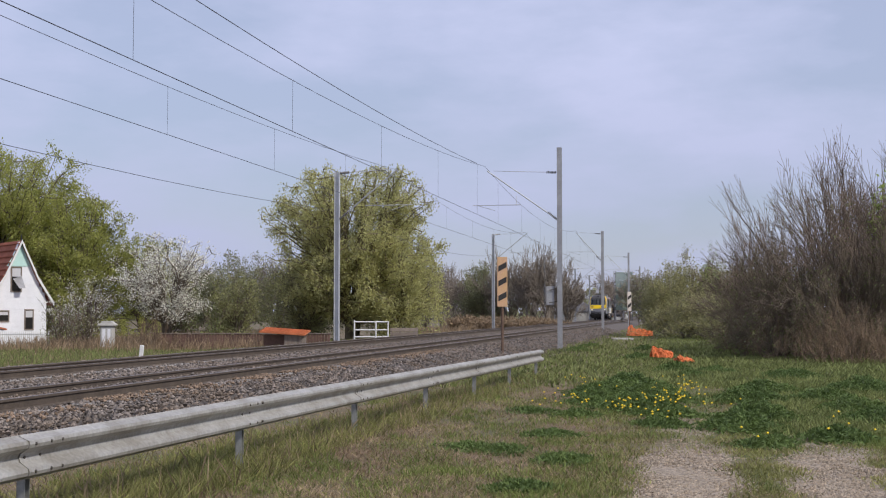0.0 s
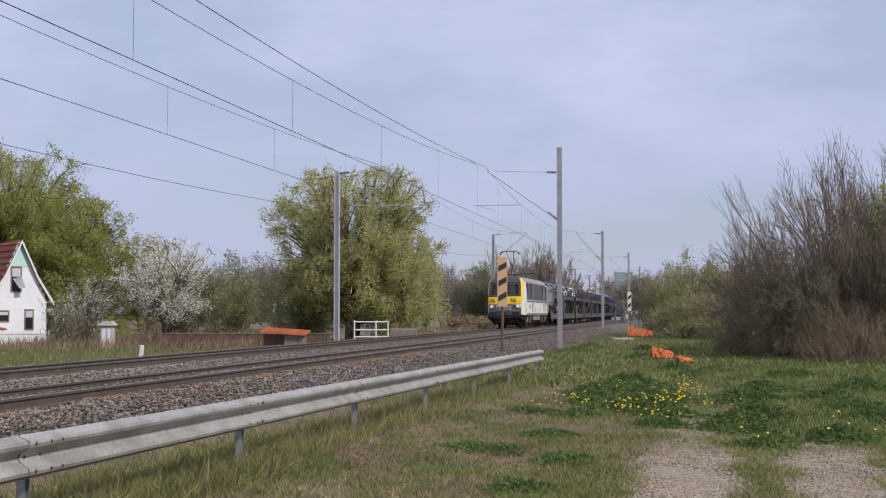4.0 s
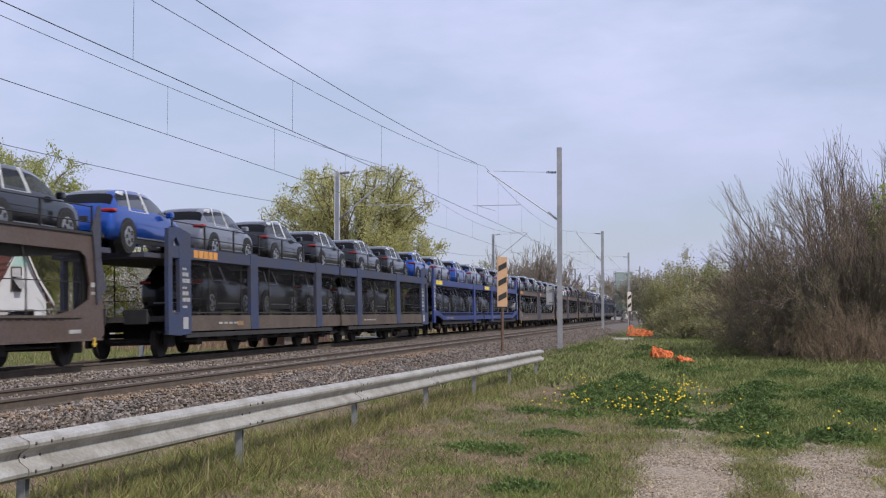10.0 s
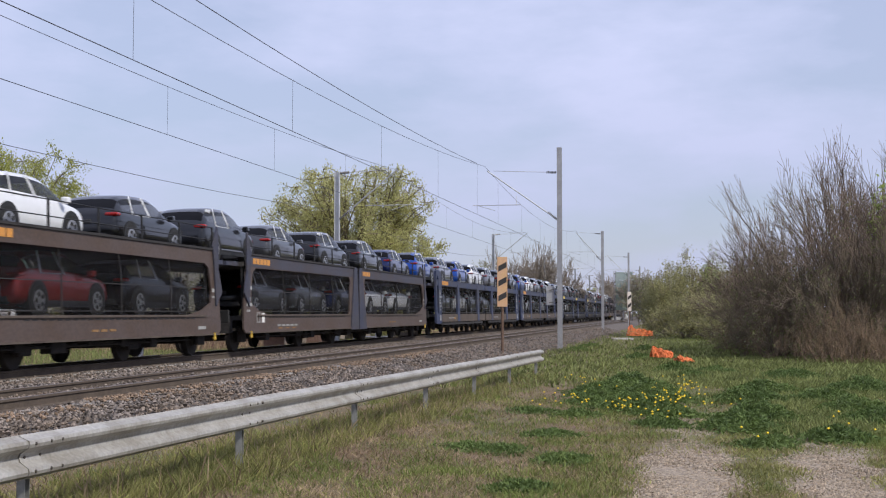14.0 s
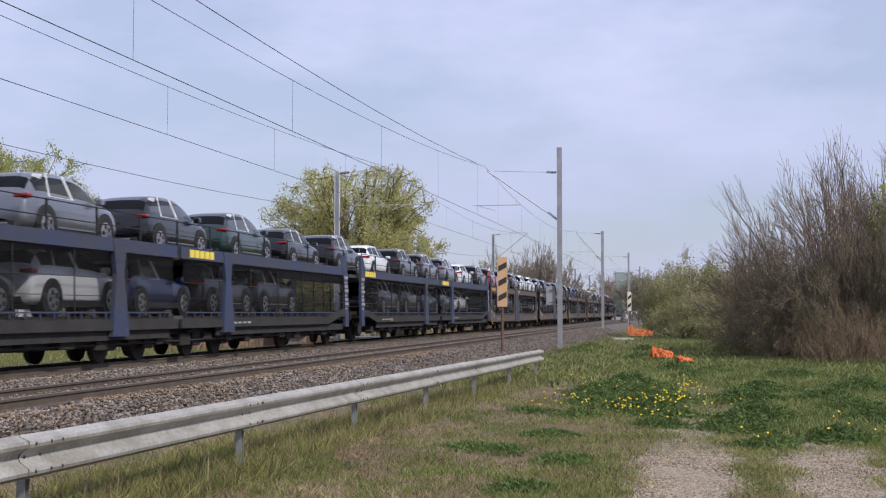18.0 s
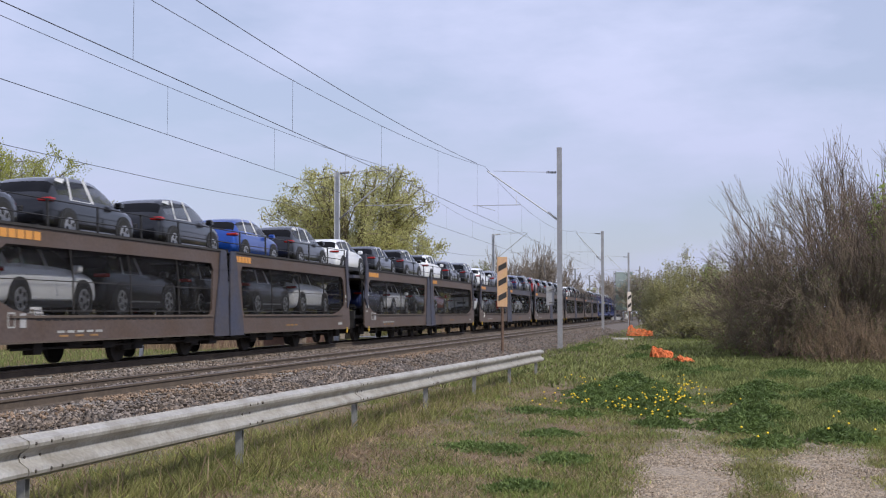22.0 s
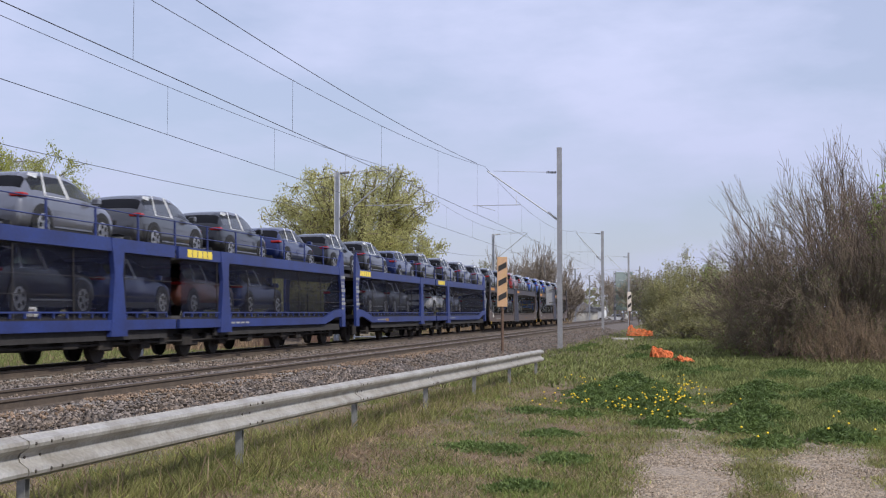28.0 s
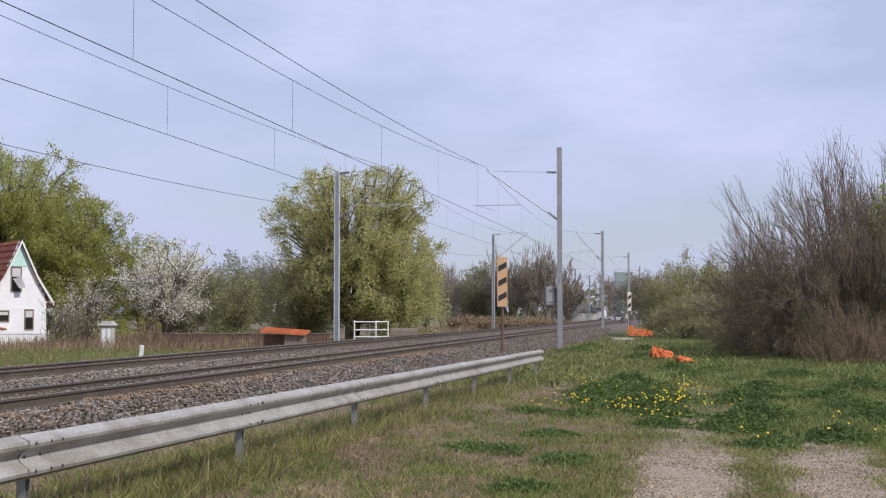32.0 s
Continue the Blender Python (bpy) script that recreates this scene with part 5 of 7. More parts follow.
def wagon_frame(L, label, frame_mat, sill_mat, screen_mat, posts, tall=False, sign=True):
    """A longer carrier with an open frame of chords and wide posts, its sides closed by dark mesh."""
    th = thing("car_carrier", label, "railway wagon", "wagons of the train")
    j = L / 2
    for s in (-1, 1):
        y = s * 1.39
        for (x0, x1, flip) in ((0.25, j - 0.12, False), (j + 0.12, L - 0.25, True)):
            e0, e1 = (0.1, 0.0) if not flip else (0.0, 0.1)
            ch = B()
            prism(ch, [(x0, 2.50), (x1, 2.50), (x1, 2.80), (x0, 2.80)], y - 0.04, y + 0.04)
            chord = part("upper_chord", ch, frame_mat, th)
            si = B()
            if tall:
                prism(si, [(x0, 0.66), (x1, 0.66), (x1, 1.06), (x0, 1.06)], y - 0.04, y + 0.04)
            else:
                a = [(x0, 0.98), (x0 + 1.0, 0.98), (x0 + 2.4, 0.74), (x1, 0.74), (x1, 0.97), (x0 + 2.5, 0.97), (x0 + 1.1, 1.22), (x0, 1.28)]
                if flip:
                    a = [(x0 + x1 - q, z) for q, z in a]
                prism(si, a, y - 0.04, y + 0.04)
            sill = part("sill", si, sill_mat, th)
            if s < 0:
                bars(sill, x0 + 3.2, y + s * 0.045, 0.83, 5, 0.26, 0.05, 0.12, M["marking"])
            if s < 0:
                part("floor_rack", rack_edge(x0 + (0.4 if flip else 1.3), x1 - (1.3 if flip else 0.4), s * 1.36, 1.02), M["wagon_dark"] if tall else frame_mat, sill, "rail with stubs along the lower deck")
            if not flip and s < 0:
                part("label_plate", box(B(), x0 + 4.6, x0 + 5.1, y + s * 0.045 - 0.003, y + s * 0.045 + 0.003, 0.78, 0.9), M["faded_mark"], sill)
            if sign and s < 0 and ((not flip and tall) or not tall):
                maker_mark(chord, x0 + (1.5 if tall else 0.55), 1.7, 0.20, y + s * 0.044, 2.55, M["sign_orange"] if tall else M["sign_yellow"])
            # end post with markings
            xe, d = (x0, 1) if not flip else (x1, -1)
            pe = B()
            if tall:
                # an upright frame with a tall rounded slot
                sgn = [(-d * 0.15, 0.60), (d * 0.55, 0.56), (d * 1.28, 0.60), (d * 1.28, 2.0), (d * 1.28, 3.15), (d * 0.5, 3.28), (-d * 0.1, 3.22), (-d * 0.15, 2.0)]
                slot = [(d * 0.10, 1.15), (d * 0.32, 1.05), (d * 0.55, 1.15), (d * 0.55, 2.0), (d * 0.55, 2.85), (d * 0.34, 3.02), (d * 0.12, 2.85), (d * 0.10, 2.0)]
                ring_panel(pe, [(xe + a, z) for a, z in sgn], [(xe + a, z) for a, z in slot], y - 0.05, y + 0.05)
            else:
                prism(pe, [(xe - d * 0.12, 2.0), (xe + d * 0.02, 3.35), (xe + d * 0.16, 3.35), (xe + d * 0.62, 2.80), (xe + d * 0.48, 2.45), (xe + d * 0.30, 1.9), (xe + d * 0.34, 0.62), (xe - d * 0.12, 0.62)], y - 0.05, y + 0.05)
            ep = part("end_post", pe, frame_mat, th)
            if s < 0:
                data_panel(ep, xe + (0.72 if not flip else -1.2) if tall else xe - (0.06 if not flip else 0.34), y + s * 0.053, 1.25, 7 if tall else 8, M["marking"])
                if tall:
                    part("label_plate", box(B(), xe + d * 0.9 - 0.16, xe + d * 0.9 + 0.16, y + s * 0.053 - 0.003, y + s * 0.053 + 0.003, 0.72, 1.02), M["plate_grey"], ep)
            for q in posts:
                x = x0 + (x1 - x0) * (q if not flip else 1 - q)
                pb = B()
                if tall:
                    prism(pb, [(x - 0.33, 0.66), (x + 0.33, 0.66), (x + 0.30, 2.84), (x - 0.30, 2.84)], y - 0.055, y + 0.055)
                else:
                    prism(pb, [(x - 0.42, 0.60), (x + 0.42, 0.60), (x + 0.20, 2.0), (x + 0.34, 2.80), (x - 0.34, 2.80), (x - 0.20, 2.0)], y - 0.055, y + 0.055)
                part("side_post", pb, frame_mat, th)
            part("mesh_screen", box(B(), x0 + 0.3, x1 - 0.1, s * 1.34 - 0.003, s * 1.34 + 0.003, 1.0, 2.5), screen_mat, th, "dark see-through side mesh")
            for q in (0.18, 0.34, 0.5, 0.66, 0.82):
                x = x0 + (x1 - x0) * q
                part("bar", rod(B(), (x, s * 1.36, 1.0), (x, s * 1.36, 2.5), 0.018, n=5), M["wagon_dark"], th)
            rp = B()
            for z in (1.5, 1.9):
                rod(rp, (x0 + 0.3, s * 1.365, z), (x1 - 0.1, s * 1.365, z), 0.010, n=4)
            part("rope", rp, M["wagon_dark"], th)
            tr = B()
            if not tall:
                box(tr, x0 + 2.6, x1 - 0.3, y + s * -0.10 - 0.03, y + s * -0.10 + 0.03, 0.52, 0.735)
            else:
                box(tr, x0 + 1.0, x1 - 1.0, y - 0.03, y + 0.03, 0.5, 0.62)
            part("trussing", tr, M["wagon_dark"], th)
    part("upper_deck", box(B(), 0.2, j - 0.1, -1.34, 1.34, 2.47, 2.60), M["deck"], th)
    part("upper_deck", box(B(), j + 0.1, L - 0.2, -1.34, 1.34, 2.47, 2.60), M["deck"], th)
    deck_rails(th, 0.5, L - 0.5, frame_mat if frame_mat is M["wagon_blue"] else M["black_steel"])
    wagon_running(th, L, (1.0, 6.2, j - 3.2, j - 1.2, j + 1.8, j + 3.8, L - 6.2, L - 1.0), j, 0.36)
    return th


# ---- the cars on the wagons ----
def car(paint, suv):
    """A new car, its tail towards the head of the train (low x)."""
    word = CAR_WORD[paint]
    kind_ = "sport utility car" if suv else "hatchback car"
    th = thing("car", "new glossy %s %s strapped on the carrier deck" % (word, kind_), "car", "cars on the train")
    h = 1.57 if suv else 1.44
    k = h / 1.60
    # x, bottom, belt, top, half width at belt, half width at top, glass
    st = [(0.00, 0.50, 0.62, 0.70, 0.66, 0.55), (0.04, 0.32, 0.80, 0.87, 0.80, 0.68), (0.10, 0.28, 0.97, 1.03, 0.86, 0.72), (0.20, 0.26, 1.04, 1.11, 0.885, 0.73), (0.48, 0.24, 1.06, 1.46, 0.90, 0.655), (0.76, 0.24, 1.06, 1.53, 0.905, 0.645), (1.15, 0.22, 1.04, 1.575, 0.91, 0.66), (1.75, 0.22, 1.02, 1.60, 0.915, 0.665), (2.35, 0.22, 1.00, 1.58, 0.915, 0.66), (2.80, 0.22, 0.99, 1.49, 0.91, 0.64), (3.18, 0.22, 0.985, 1.25, 0.905, 0.68), (3.50, 0.23, 0.975, 1.04, 0.90, 0.73), (3.95, 0.24, 0.93, 0.985, 0.88, 0.71), (4.25, 0.28, 0.80, 0.87, 0.82, 0.64), (4.38, 0.32, 0.66, 0.74, 0.72, 0.54), (4.42, 0.42, 0.56, 0.62, 0.60, 0.45)]
    L = 4.42 if suv else 4.26
    sx = L / 4.42

    def sec(s):
        x, b, belt, top, wb, wt = s
        x, belt, top = x * sx, belt * k, top * k
        z1 = b + (belt - b) * 0.35
        half = [(wb * 0.80, b), (wb * 0.97, b + 0.06), (wb * 1.0, z1), (wb * 0.985, b + (belt - b) * 0.8), (wb * 0.95, belt), (wt * 1.03, top - 0.05), (wt * 0.86, top - 0.005), (0.0, top + 0.012)]
        return [(x, -y, z) for y, z in half] + [(x, y, z) for y, z in half[-2::-1]]
    secs = [sec(s) for s in st]
    n = len(secs[0])
    skin = B()
    vb = [[skin.verts.new(q) for q in r] for r in secs]
    for i in range(len(secs) - 1):
        for q in range(n - 1):
            fc = skin.faces.new((vb[i][q], vb[i][q + 1], vb[i + 1][q + 1], vb[i + 1][q]))
            fc.smooth = True
            if q in (4, 9) and 4 <= i <= 10:
                fc.material_index = 3 if q == 4 else 4
            elif q in (5, 6, 7, 8) and i in (3, 9, 10):
                fc.material_index = 1 if i < 6 else 2
            elif suv and q in (6, 7) and 4 <= i <= 8:
                fc.material_index = 5
    skin.faces.new(vb[0])
    skin.faces.new(vb[-1][::-1])
    bmesh.ops.recalc_face_normals(skin, faces=skin.faces[:])
    me = bpy.data.meshes.new("skin")
    skin.to_mesh(me)
    skin.free()
    tmp = new("skin", me)
    tmp.modifiers.new("smooth", "SUBSURF").levels = 1
    bpy.context.view_layer.update()
    fine = bpy.data.meshes.new_from_object(tmp.evaluated_get(bpy.context.evaluated_depsgraph_get()))
    bpy.data.objects.remove(tmp)
    for k_, name_ in enumerate(("body", "rear_window", "windscreen", "side_window", "side_window") + (("roof_panel",) if suv else ())):
        bm = B()
        bm.from_mesh(fine)
        bmesh.ops.delete(bm, geom=[fc for fc in bm.faces if fc.material_index != k_], context="FACES")
        for fc in bm.faces:
            fc.material_index = 0
        part(name_, bm, (M["paint" + paint], M["car_glass_rear"], M["car_glass"], M["car_glass"], M["car_glass"], M["roof_black"])[k_], th, "" if not k_ else "glossy black roof panel" if k_ == 5 else "dark car glass", smooth=True)
    part("interior", box(B(), 0.55 * sx, 3.1 * sx, -0.74, 0.74, 0.4, 0.98 * k), M["black_trim"], th, "dark interior")
    bp = box(B(), 0.02, 0.16, -0.66, 0.66, 0.27, 0.46, 0.04)
    box(bp, -0.012, 0.06, -0.26, 0.26, 0.72 * k, 0.84 * k, 0.01)
    part("rear_bumper", bp, M["black_trim"], th)
    for s in (-1, 1):
        clad = box(B(), 1.05 * sx, 3.1 * sx, s * 0.90 - 0.02, s * 0.90 + 0.02, 0.20, 0.34)
        r = 0.362 if suv else 0.332
        for xw in (0.82 * sx, 3.48 * sx):
            rod(clad, (xw, s * 0.70, r + 0.02), (xw, s * 0.914, r + 0.02), r + 0.065, n=20)
        part("wheel_arch_cladding", clad, M["black_trim"], th)
        part("tail_lamp", box(B(), 0.05, 0.27, s * 0.725 - 0.17, s * 0.725 + 0.155, 0.915 * k, 1.005 * k, 0.025), M["tail_red"], th, "red tail lamp")
        part("mirror", box(B(), 2.95 * sx, 3.12 * sx, s * 1.0 - 0.09, s * 1.0 + 0.09, 0.96 * k, 1.12 * k, 0.03), M["paint" + paint], th)
        pl = B()
        z0, z1 = 1.0 * k, 1.535 * k

        def on_glass(x, q):
            return pl.verts.new((x * sx, s * (0.872 - 0.182 * q), z0 + (z1 - z0) * q))
        base = [on_glass(x, 0) for x in (0.94, 1.03, 1.91, 2.06)]
        high = [on_glass(x, 0.03) for x in (0.945, 1.04, 1.906, 2.055)]
        peak = [on_glass(x, 1) for x in (1.10, 1.18, 1.79, 1.93)]
        for i in range(3):
            pl.faces.new((base[i], base[i + 1], high[i + 1], high[i]))
        for i in (0, 2):
            pl.faces.new((high[i], high[i + 1], peak[i + 1], peak[i]))
        if suv:
            pl.faces.new([pl.verts.new((x * sx, s * y_, z_ * k)) for x, y_, z_ in ((0.56, 0.690, 1.42), (0.84, 0.745, 1.37), (1.00, 0.697, 1.495), (0.66, 0.672, 1.480))])
        bmesh.ops.solidify(pl, geom=pl.faces[:], thickness=0.008)
        bmesh.ops.recalc_face_normals(pl, faces=pl.faces[:])
        part("window_film", pl, M["white_film"], th, "white protective film on the side windows")
        for xw in (0.82 * sx, 3.48 * sx):
            wb = rod(B(), (xw, s * 0.72, r), (xw, s * 0.925, r), r, r * 0.96, 20)
            n0 = len(wb.faces)
            rod(wb, (xw, s * 0.925, r), (xw, s * 0.934, r), r * 0.68, r * 0.64, 16)
            n1 = len(wb.faces)
            for a in range(5):
                c2, d2 = math.cos(a * 1.2566 + 0.63), math.sin(a * 1.2566 + 0.63)
                rod(wb, (xw + c2 * r * 0.4, s * 0.934, r + d2 * r * 0.4), (xw + c2 * r * 0.4, s * 0.939, r + d2 * r * 0.4), r * 0.16, n=7)
            wb.faces.ensure_lookup_table()
            for fi in range(n0, n1):
                wb.faces[fi].material_index = 1
            w = part("wheel", wb, M["tyre"], th, "black tyre on a silver alloy rim")
            w.data.materials.append(M["alloy"])
    if suv:
        tr = box(B(), -0.004, 0.03, -0.46, 0.46, 0.36, 0.395, 0.008)
        for s in (-1, 1):
            box(tr, 1.25, 2.95, s * 0.925 - 0.012, s * 0.925 + 0.012, 0.33, 0.365, 0.006)
        part("bright_trim", tr, M["alloy"], th, "bright metal trim strip along the sills and tail")
    return th


# each wagon: kind, where its front stands along the train, the cars on its upper and lower deck from front to back
# capital: hatchback; small: sport utility; dot: empty place
WAGONS = (
    ("brown", 56.6, "WBKKW", "KBWWB"), ("brown", 83.55, "GWKkB", "KWBKK"), ("brown", 110.35, "Bkskk", "OKKK."),
    ("tall", 138.7, "lskkkk", "kkkkk."), ("blue", 170.75, "lslsks", "kkkkkk"), ("brown", 202.7, "BBkeK", "WKBKK"),
    ("brown", 229.25, "BSSWK", "WKGRK"), ("brown", 256.1, "kGkkB", "KGBWW"), ("tall", 283.4, "lslwsk", "kwkkk."),
    ("tall", 315.4, "klwskw", "kwkwk."), ("steel", 347.8, "BSskeK", "GwBkk."), ("steel", 380.9, "kWkgsW", "kkBkW."),
    ("brown", 412.8, "krskw", "kklk."), ("brown", 439.65, "wkkBk", "WkLk."), ("brown", 466.35, "kkkLk", "wkkkw"),
    ("brown", 493.55, "WKkwK", "BWKR."), ("brown", 520.8, "kWSBB", "WSRKW"), ("brown", 548.2, "krksk", "kkkw."),
    ("brown", 574.85, "kKWkk", "kOkk."), ("brown", 601.6, "Kkskk", "kwkG."), ("blue", 627.95, "sBsgkB", ".kBOB."),
    ("blue", 660.1, "kkBkkk", "kk.WB."), ("brown", 692.4, "gkkrs", "GKlk."), ("brown", 719.45, "lllkk", "lkkk."))
TRAIN = []          # (thing, place along the train)
loco = locomotive()
TRAIN.append((loco, 36.5, 9.3))
proto, cars = {}, {}


def wagon_of(kind, odd):
    if kind == "brown":
        return wagon_brown(odd)
    if kind == "tall":
        return wagon_frame(30.9, "tall car carrier wagon with blue-grey posts and dark mesh sides", M["wagon_grey_blue"], M["sill_brown"], M["mesh_dark"], (0.40, 0.83), tall=True)
    if kind == "blue":
        return wagon_frame(30.9, "bright blue double-deck car carrier wagon with dark mesh sides", M["wagon_blue"], M["wagon_blue"], M["mesh_blue"], (0.79,))
    return wagon_frame(31.5, "blue-grey double-deck car carrier wagon with dark mesh sides", M["wagon_grey_blue"], M["wagon_dark"], M["mesh_dark"], (0.79,))


for n_w, (kind, s0, upper, lower) in enumerate(WAGONS):
    key = (kind, n_w % 3 == 1)
    if key not in proto:
        wg = proto[key] = wagon_of(*key)
    else:
        wg = copy_thing(proto[key], Matrix.Identity(4))
    length = {"brown": 25.1, "steel": 31.5}.get(kind, 30.9)
    TRAIN.append((wg, s0, length / 2))
    nxt = WAGONS[n_w + 1][1] if n_w + 1 < len(WAGONS) else s0 + 26.9
    step = (nxt - s0) / len(upper)
    for row, z in ((upper, 2.60), (lower, 1.065)):
        for k, c in enumerate(row):
            if c == ".":
                continue
            ck = (c.upper(), c.islower())
            if ck not in cars:
                ca = cars[ck] = car(*ck)
            else:
                ca = copy_thing(cars[ck], Matrix.Identity(4))
            jog = (((n_w * 7 + k * 3) % 5) - 2) * 0.05
            c0 = s0 - 1.7 + k * step + jog if z > 2 else s0 + {"brown": 1.6, "steel": 5.0}.get(kind, 3.5) + k * (4.65 if kind == "brown" else 4.45) + jog
            TRAIN.append((ca, c0, z))


def motions():
    """The train goes by at a steady speed; every wagon and every car on it is keyed along the track."""
    times = [float(t) for t in range(0, 33, 2)]
    for ob, s0, extra in TRAIN:
        on_deck = ob.name.split(".")[0] == "car"
        rows = []
        for t in times:
            s = s0 - SPEED * (t - 6.0)
            if on_deck:
                m = track_pose(s + 2.2) @ Matrix.Translation((-2.2, 0, extra))
            else:
                m = track_pose(s + extra) @ Matrix.Translation((-extra, 0, 0))
            rows.append((t, m))
        walk(ob, rows)


# ---- gardens and trees beyond the line ----
tree("willow_tree", "large willow with fresh yellow-green leaves behind the railway", -6.9, 96.0, -0.5, 13.4, 6.7, 11, "willow_leaf", 100000, 0.085, hang=0.7, low=0.16, stems=7, clumps=330, clump_r=0.085, shape=((0, 0.7), (0.15, 0.85), (0.4, 0.95), (0.65, 1.0), (0.85, 0.93), (1.0, 0.62)), group="trees beyond the line", twig_r=1.25, wood="willow_bark", long=2.2)
tree("willow_tree", "low leafy willow growth at the foot of a larger tree", -3.4, 94.0, -0.5, 8.4, 4.2, 21, "willow_leaf", 32000, 0.085, hang=1.3, low=0.04, stems=5, clumps=120, clump_r=0.12, shape=DOME, group="trees beyond the line", wood="willow_bark", long=2.2)
tree("willow_tree", "low leafy willow growth at the foot of a larger tree", -10.6, 98.0, -0.5, 6.6, 3.4, 22, "bud_leaf", 15000, 0.08, hang=0.8, low=0.03, stems=5, clumps=110, shape=DOME, group="trees beyond the line")
tree("tree", "tall broad tree in fresh green leaf behind the house", -36.5, 104.0, -0.5, 16.2, 9.0, 12, "spring_leaf", 150000, 0.10, hang=0.8, low=0.08, stems=6, clumps=330, clump_r=0.085, shape=DOME, group="trees beyond the line", long=2.0)
tree("tree", "rounded tree in fresh green leaf beside the house", -29.8, 102.0, -0.5, 11.8, 5.6, 13, "spring_leaf", 80000, 0.09, hang=0.8, low=0.03, stems=5, clumps=220, clump_r=0.095, shape=DOME, group="trees beyond the line", long=2.0)
tree("tree", "low green tree at the garden's edge", -24.6, 104.0, -0.5, 8.4, 4.0, 15, "spring_leaf", 28000, 0.085, hang=0.6, low=0.03, stems=4, clumps=110, shape=DOME, group="trees beyond the line")
tree("blossom_tree", "fruit tree in full white blossom in the garden", -17.0, 78.0, -0.5, 6.9, 3.2, 14, "blossom", 21000, 0.062, low=0.26, stems=5, clumps=120, clump_r=0.13, wood="bark", group="blossom trees", long=1.3, twig_r=1.3, twigs=8)
tree("blossom_tree", "fruit tree with thin white blossom on dark twigs", -21.6, 77.0, -0.5, 4.6, 2.0, 16, "blossom", 2600, 0.06, low=0.2, stems=4, clumps=70, clump_r=0.2, wood="bark", group="blossom trees", long=1.1)
tree("blossom_tree", "small tree with scattered white blossom by the house", -24.2, 80.0, -0.5, 3.4, 1.4, 17, "blossom", 900, 0.075, low=0.15, stems=4, clumps=60, clump_r=0.2, wood="bark", group="blossom trees", long=1.1)
tree("tree", "small tree in thin fresh leaf behind the blossom", -13.4, 82.0, -0.5, 4.4, 1.8, 18, "bud_leaf", 7000, 0.07, low=0.1, stems=4, clumps=80, clump_r=0.16, group="trees beyond the line")
shrub("garden_shrub", "bare brown garden shrub with first leaves", -15.2, 79.0, -0.5, 3.3, 2.0, 41, "shrub_leaf", 1600, 0.10, group="garden shrubs", stems=18)
shrub("garden_shrub", "bare reddish garden shrub by the fence", -16.3, 72.0, -0.5, 2.1, 1.6, 42, "", wood="twig_warm", group="garden shrubs", stems=18)
shrub("garden_shrub", "bare brown shrub under the blossom trees", -22.2, 75.0, -0.5, 2.6, 2.2, 43, "shrub_leaf", 500, 0.08, group="garden shrubs", stems=20)

# woods with the haze put into their colours, from the house's side round to the far end of the line
rng = np.random.default_rng(5)
WOODS = ((-0.215, 150, 7.5, 4.5, "haze_leaf"), (-0.195, 165, 8.0, 5.0, ""), (-0.175, 155, 8.0, 5.0, "haze_leaf"), (-0.155, 150, 9.4, 5.0, "haze_leaf"), (-0.13, 155, 9.0, 4.5, ""), (-0.105, 160, 9.0, 5.0, "haze_leaf"), (0.0, 175, 8.6, 4.0, ""), (0.018, 165, 7.0, 4.0, ""), (0.034, 160, 8.6, 3.6, "haze_leaf"), (0.052, 158, 9.4, 4.4, ""), (0.070, 152, 10.2, 4.6, ""), (0.086, 150, 8.6, 4.0, ""), (0.098, 160, 6.6, 3.2, ""), (-0.015, 180, 8.0, 5.0, ""), (0.045, 145, 1.5, 3.0, "reed"), (0.062, 142, 1.3, 3.0, "reed"), (0.08, 140, 1.3, 2.6, "reed"), (0.02, 150, 1.5, 3.0, "reed"))
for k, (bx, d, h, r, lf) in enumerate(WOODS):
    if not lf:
        fan_tree("far_tree", "bare brown tree across the fields, haze mixed into its colour", bx * d, d, -0.5, h, r, 60 + k, wood="haze_twig", stems=24, group="trees across the fields", r0=0.09, wide=0.65, finest=0.018, category="tree")
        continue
    tree("far_tree", "low tan scrub across the fields" if lf == "reed" else "grey-green tree across the fields, haze mixed into its colour", bx * d, d, -0.5, h, r, 60 + k, lf, 16000, 0.12, wood="haze_twig", hang=0.6, low=0.02, stems=6, clumps=130, shape=ROUND, group="trees across the fields", twig_r=0.7, twigs=10)
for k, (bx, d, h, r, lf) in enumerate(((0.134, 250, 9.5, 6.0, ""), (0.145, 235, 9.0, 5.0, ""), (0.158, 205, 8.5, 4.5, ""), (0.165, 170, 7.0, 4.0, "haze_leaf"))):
    fan_tree("far_tree", "bare tree by the level crossing, haze mixed into its colour", bx * d, d, -0.2, h, r, 80 + k, wood="haze_twig", stems=12, group="trees by the crossing", r0=0.11, wide=0.85, finest=0.024, leaf=lf, n_leaves=5000 if lf else 0, leaf_size=0.13, category="tree")
pts = []
for k in range(5200):
    a = rng.uniform(-0.75, 0.95)
    d = rng.uniform(330, 420)
    hmax = 9.0 + 3.0 * noise.noise((a * 14, 0, 3)) + 2.0 * noise.noise((a * 60, 0, 9))
    pts.append((a * d, d, rng.uniform(-0.5, hmax)))
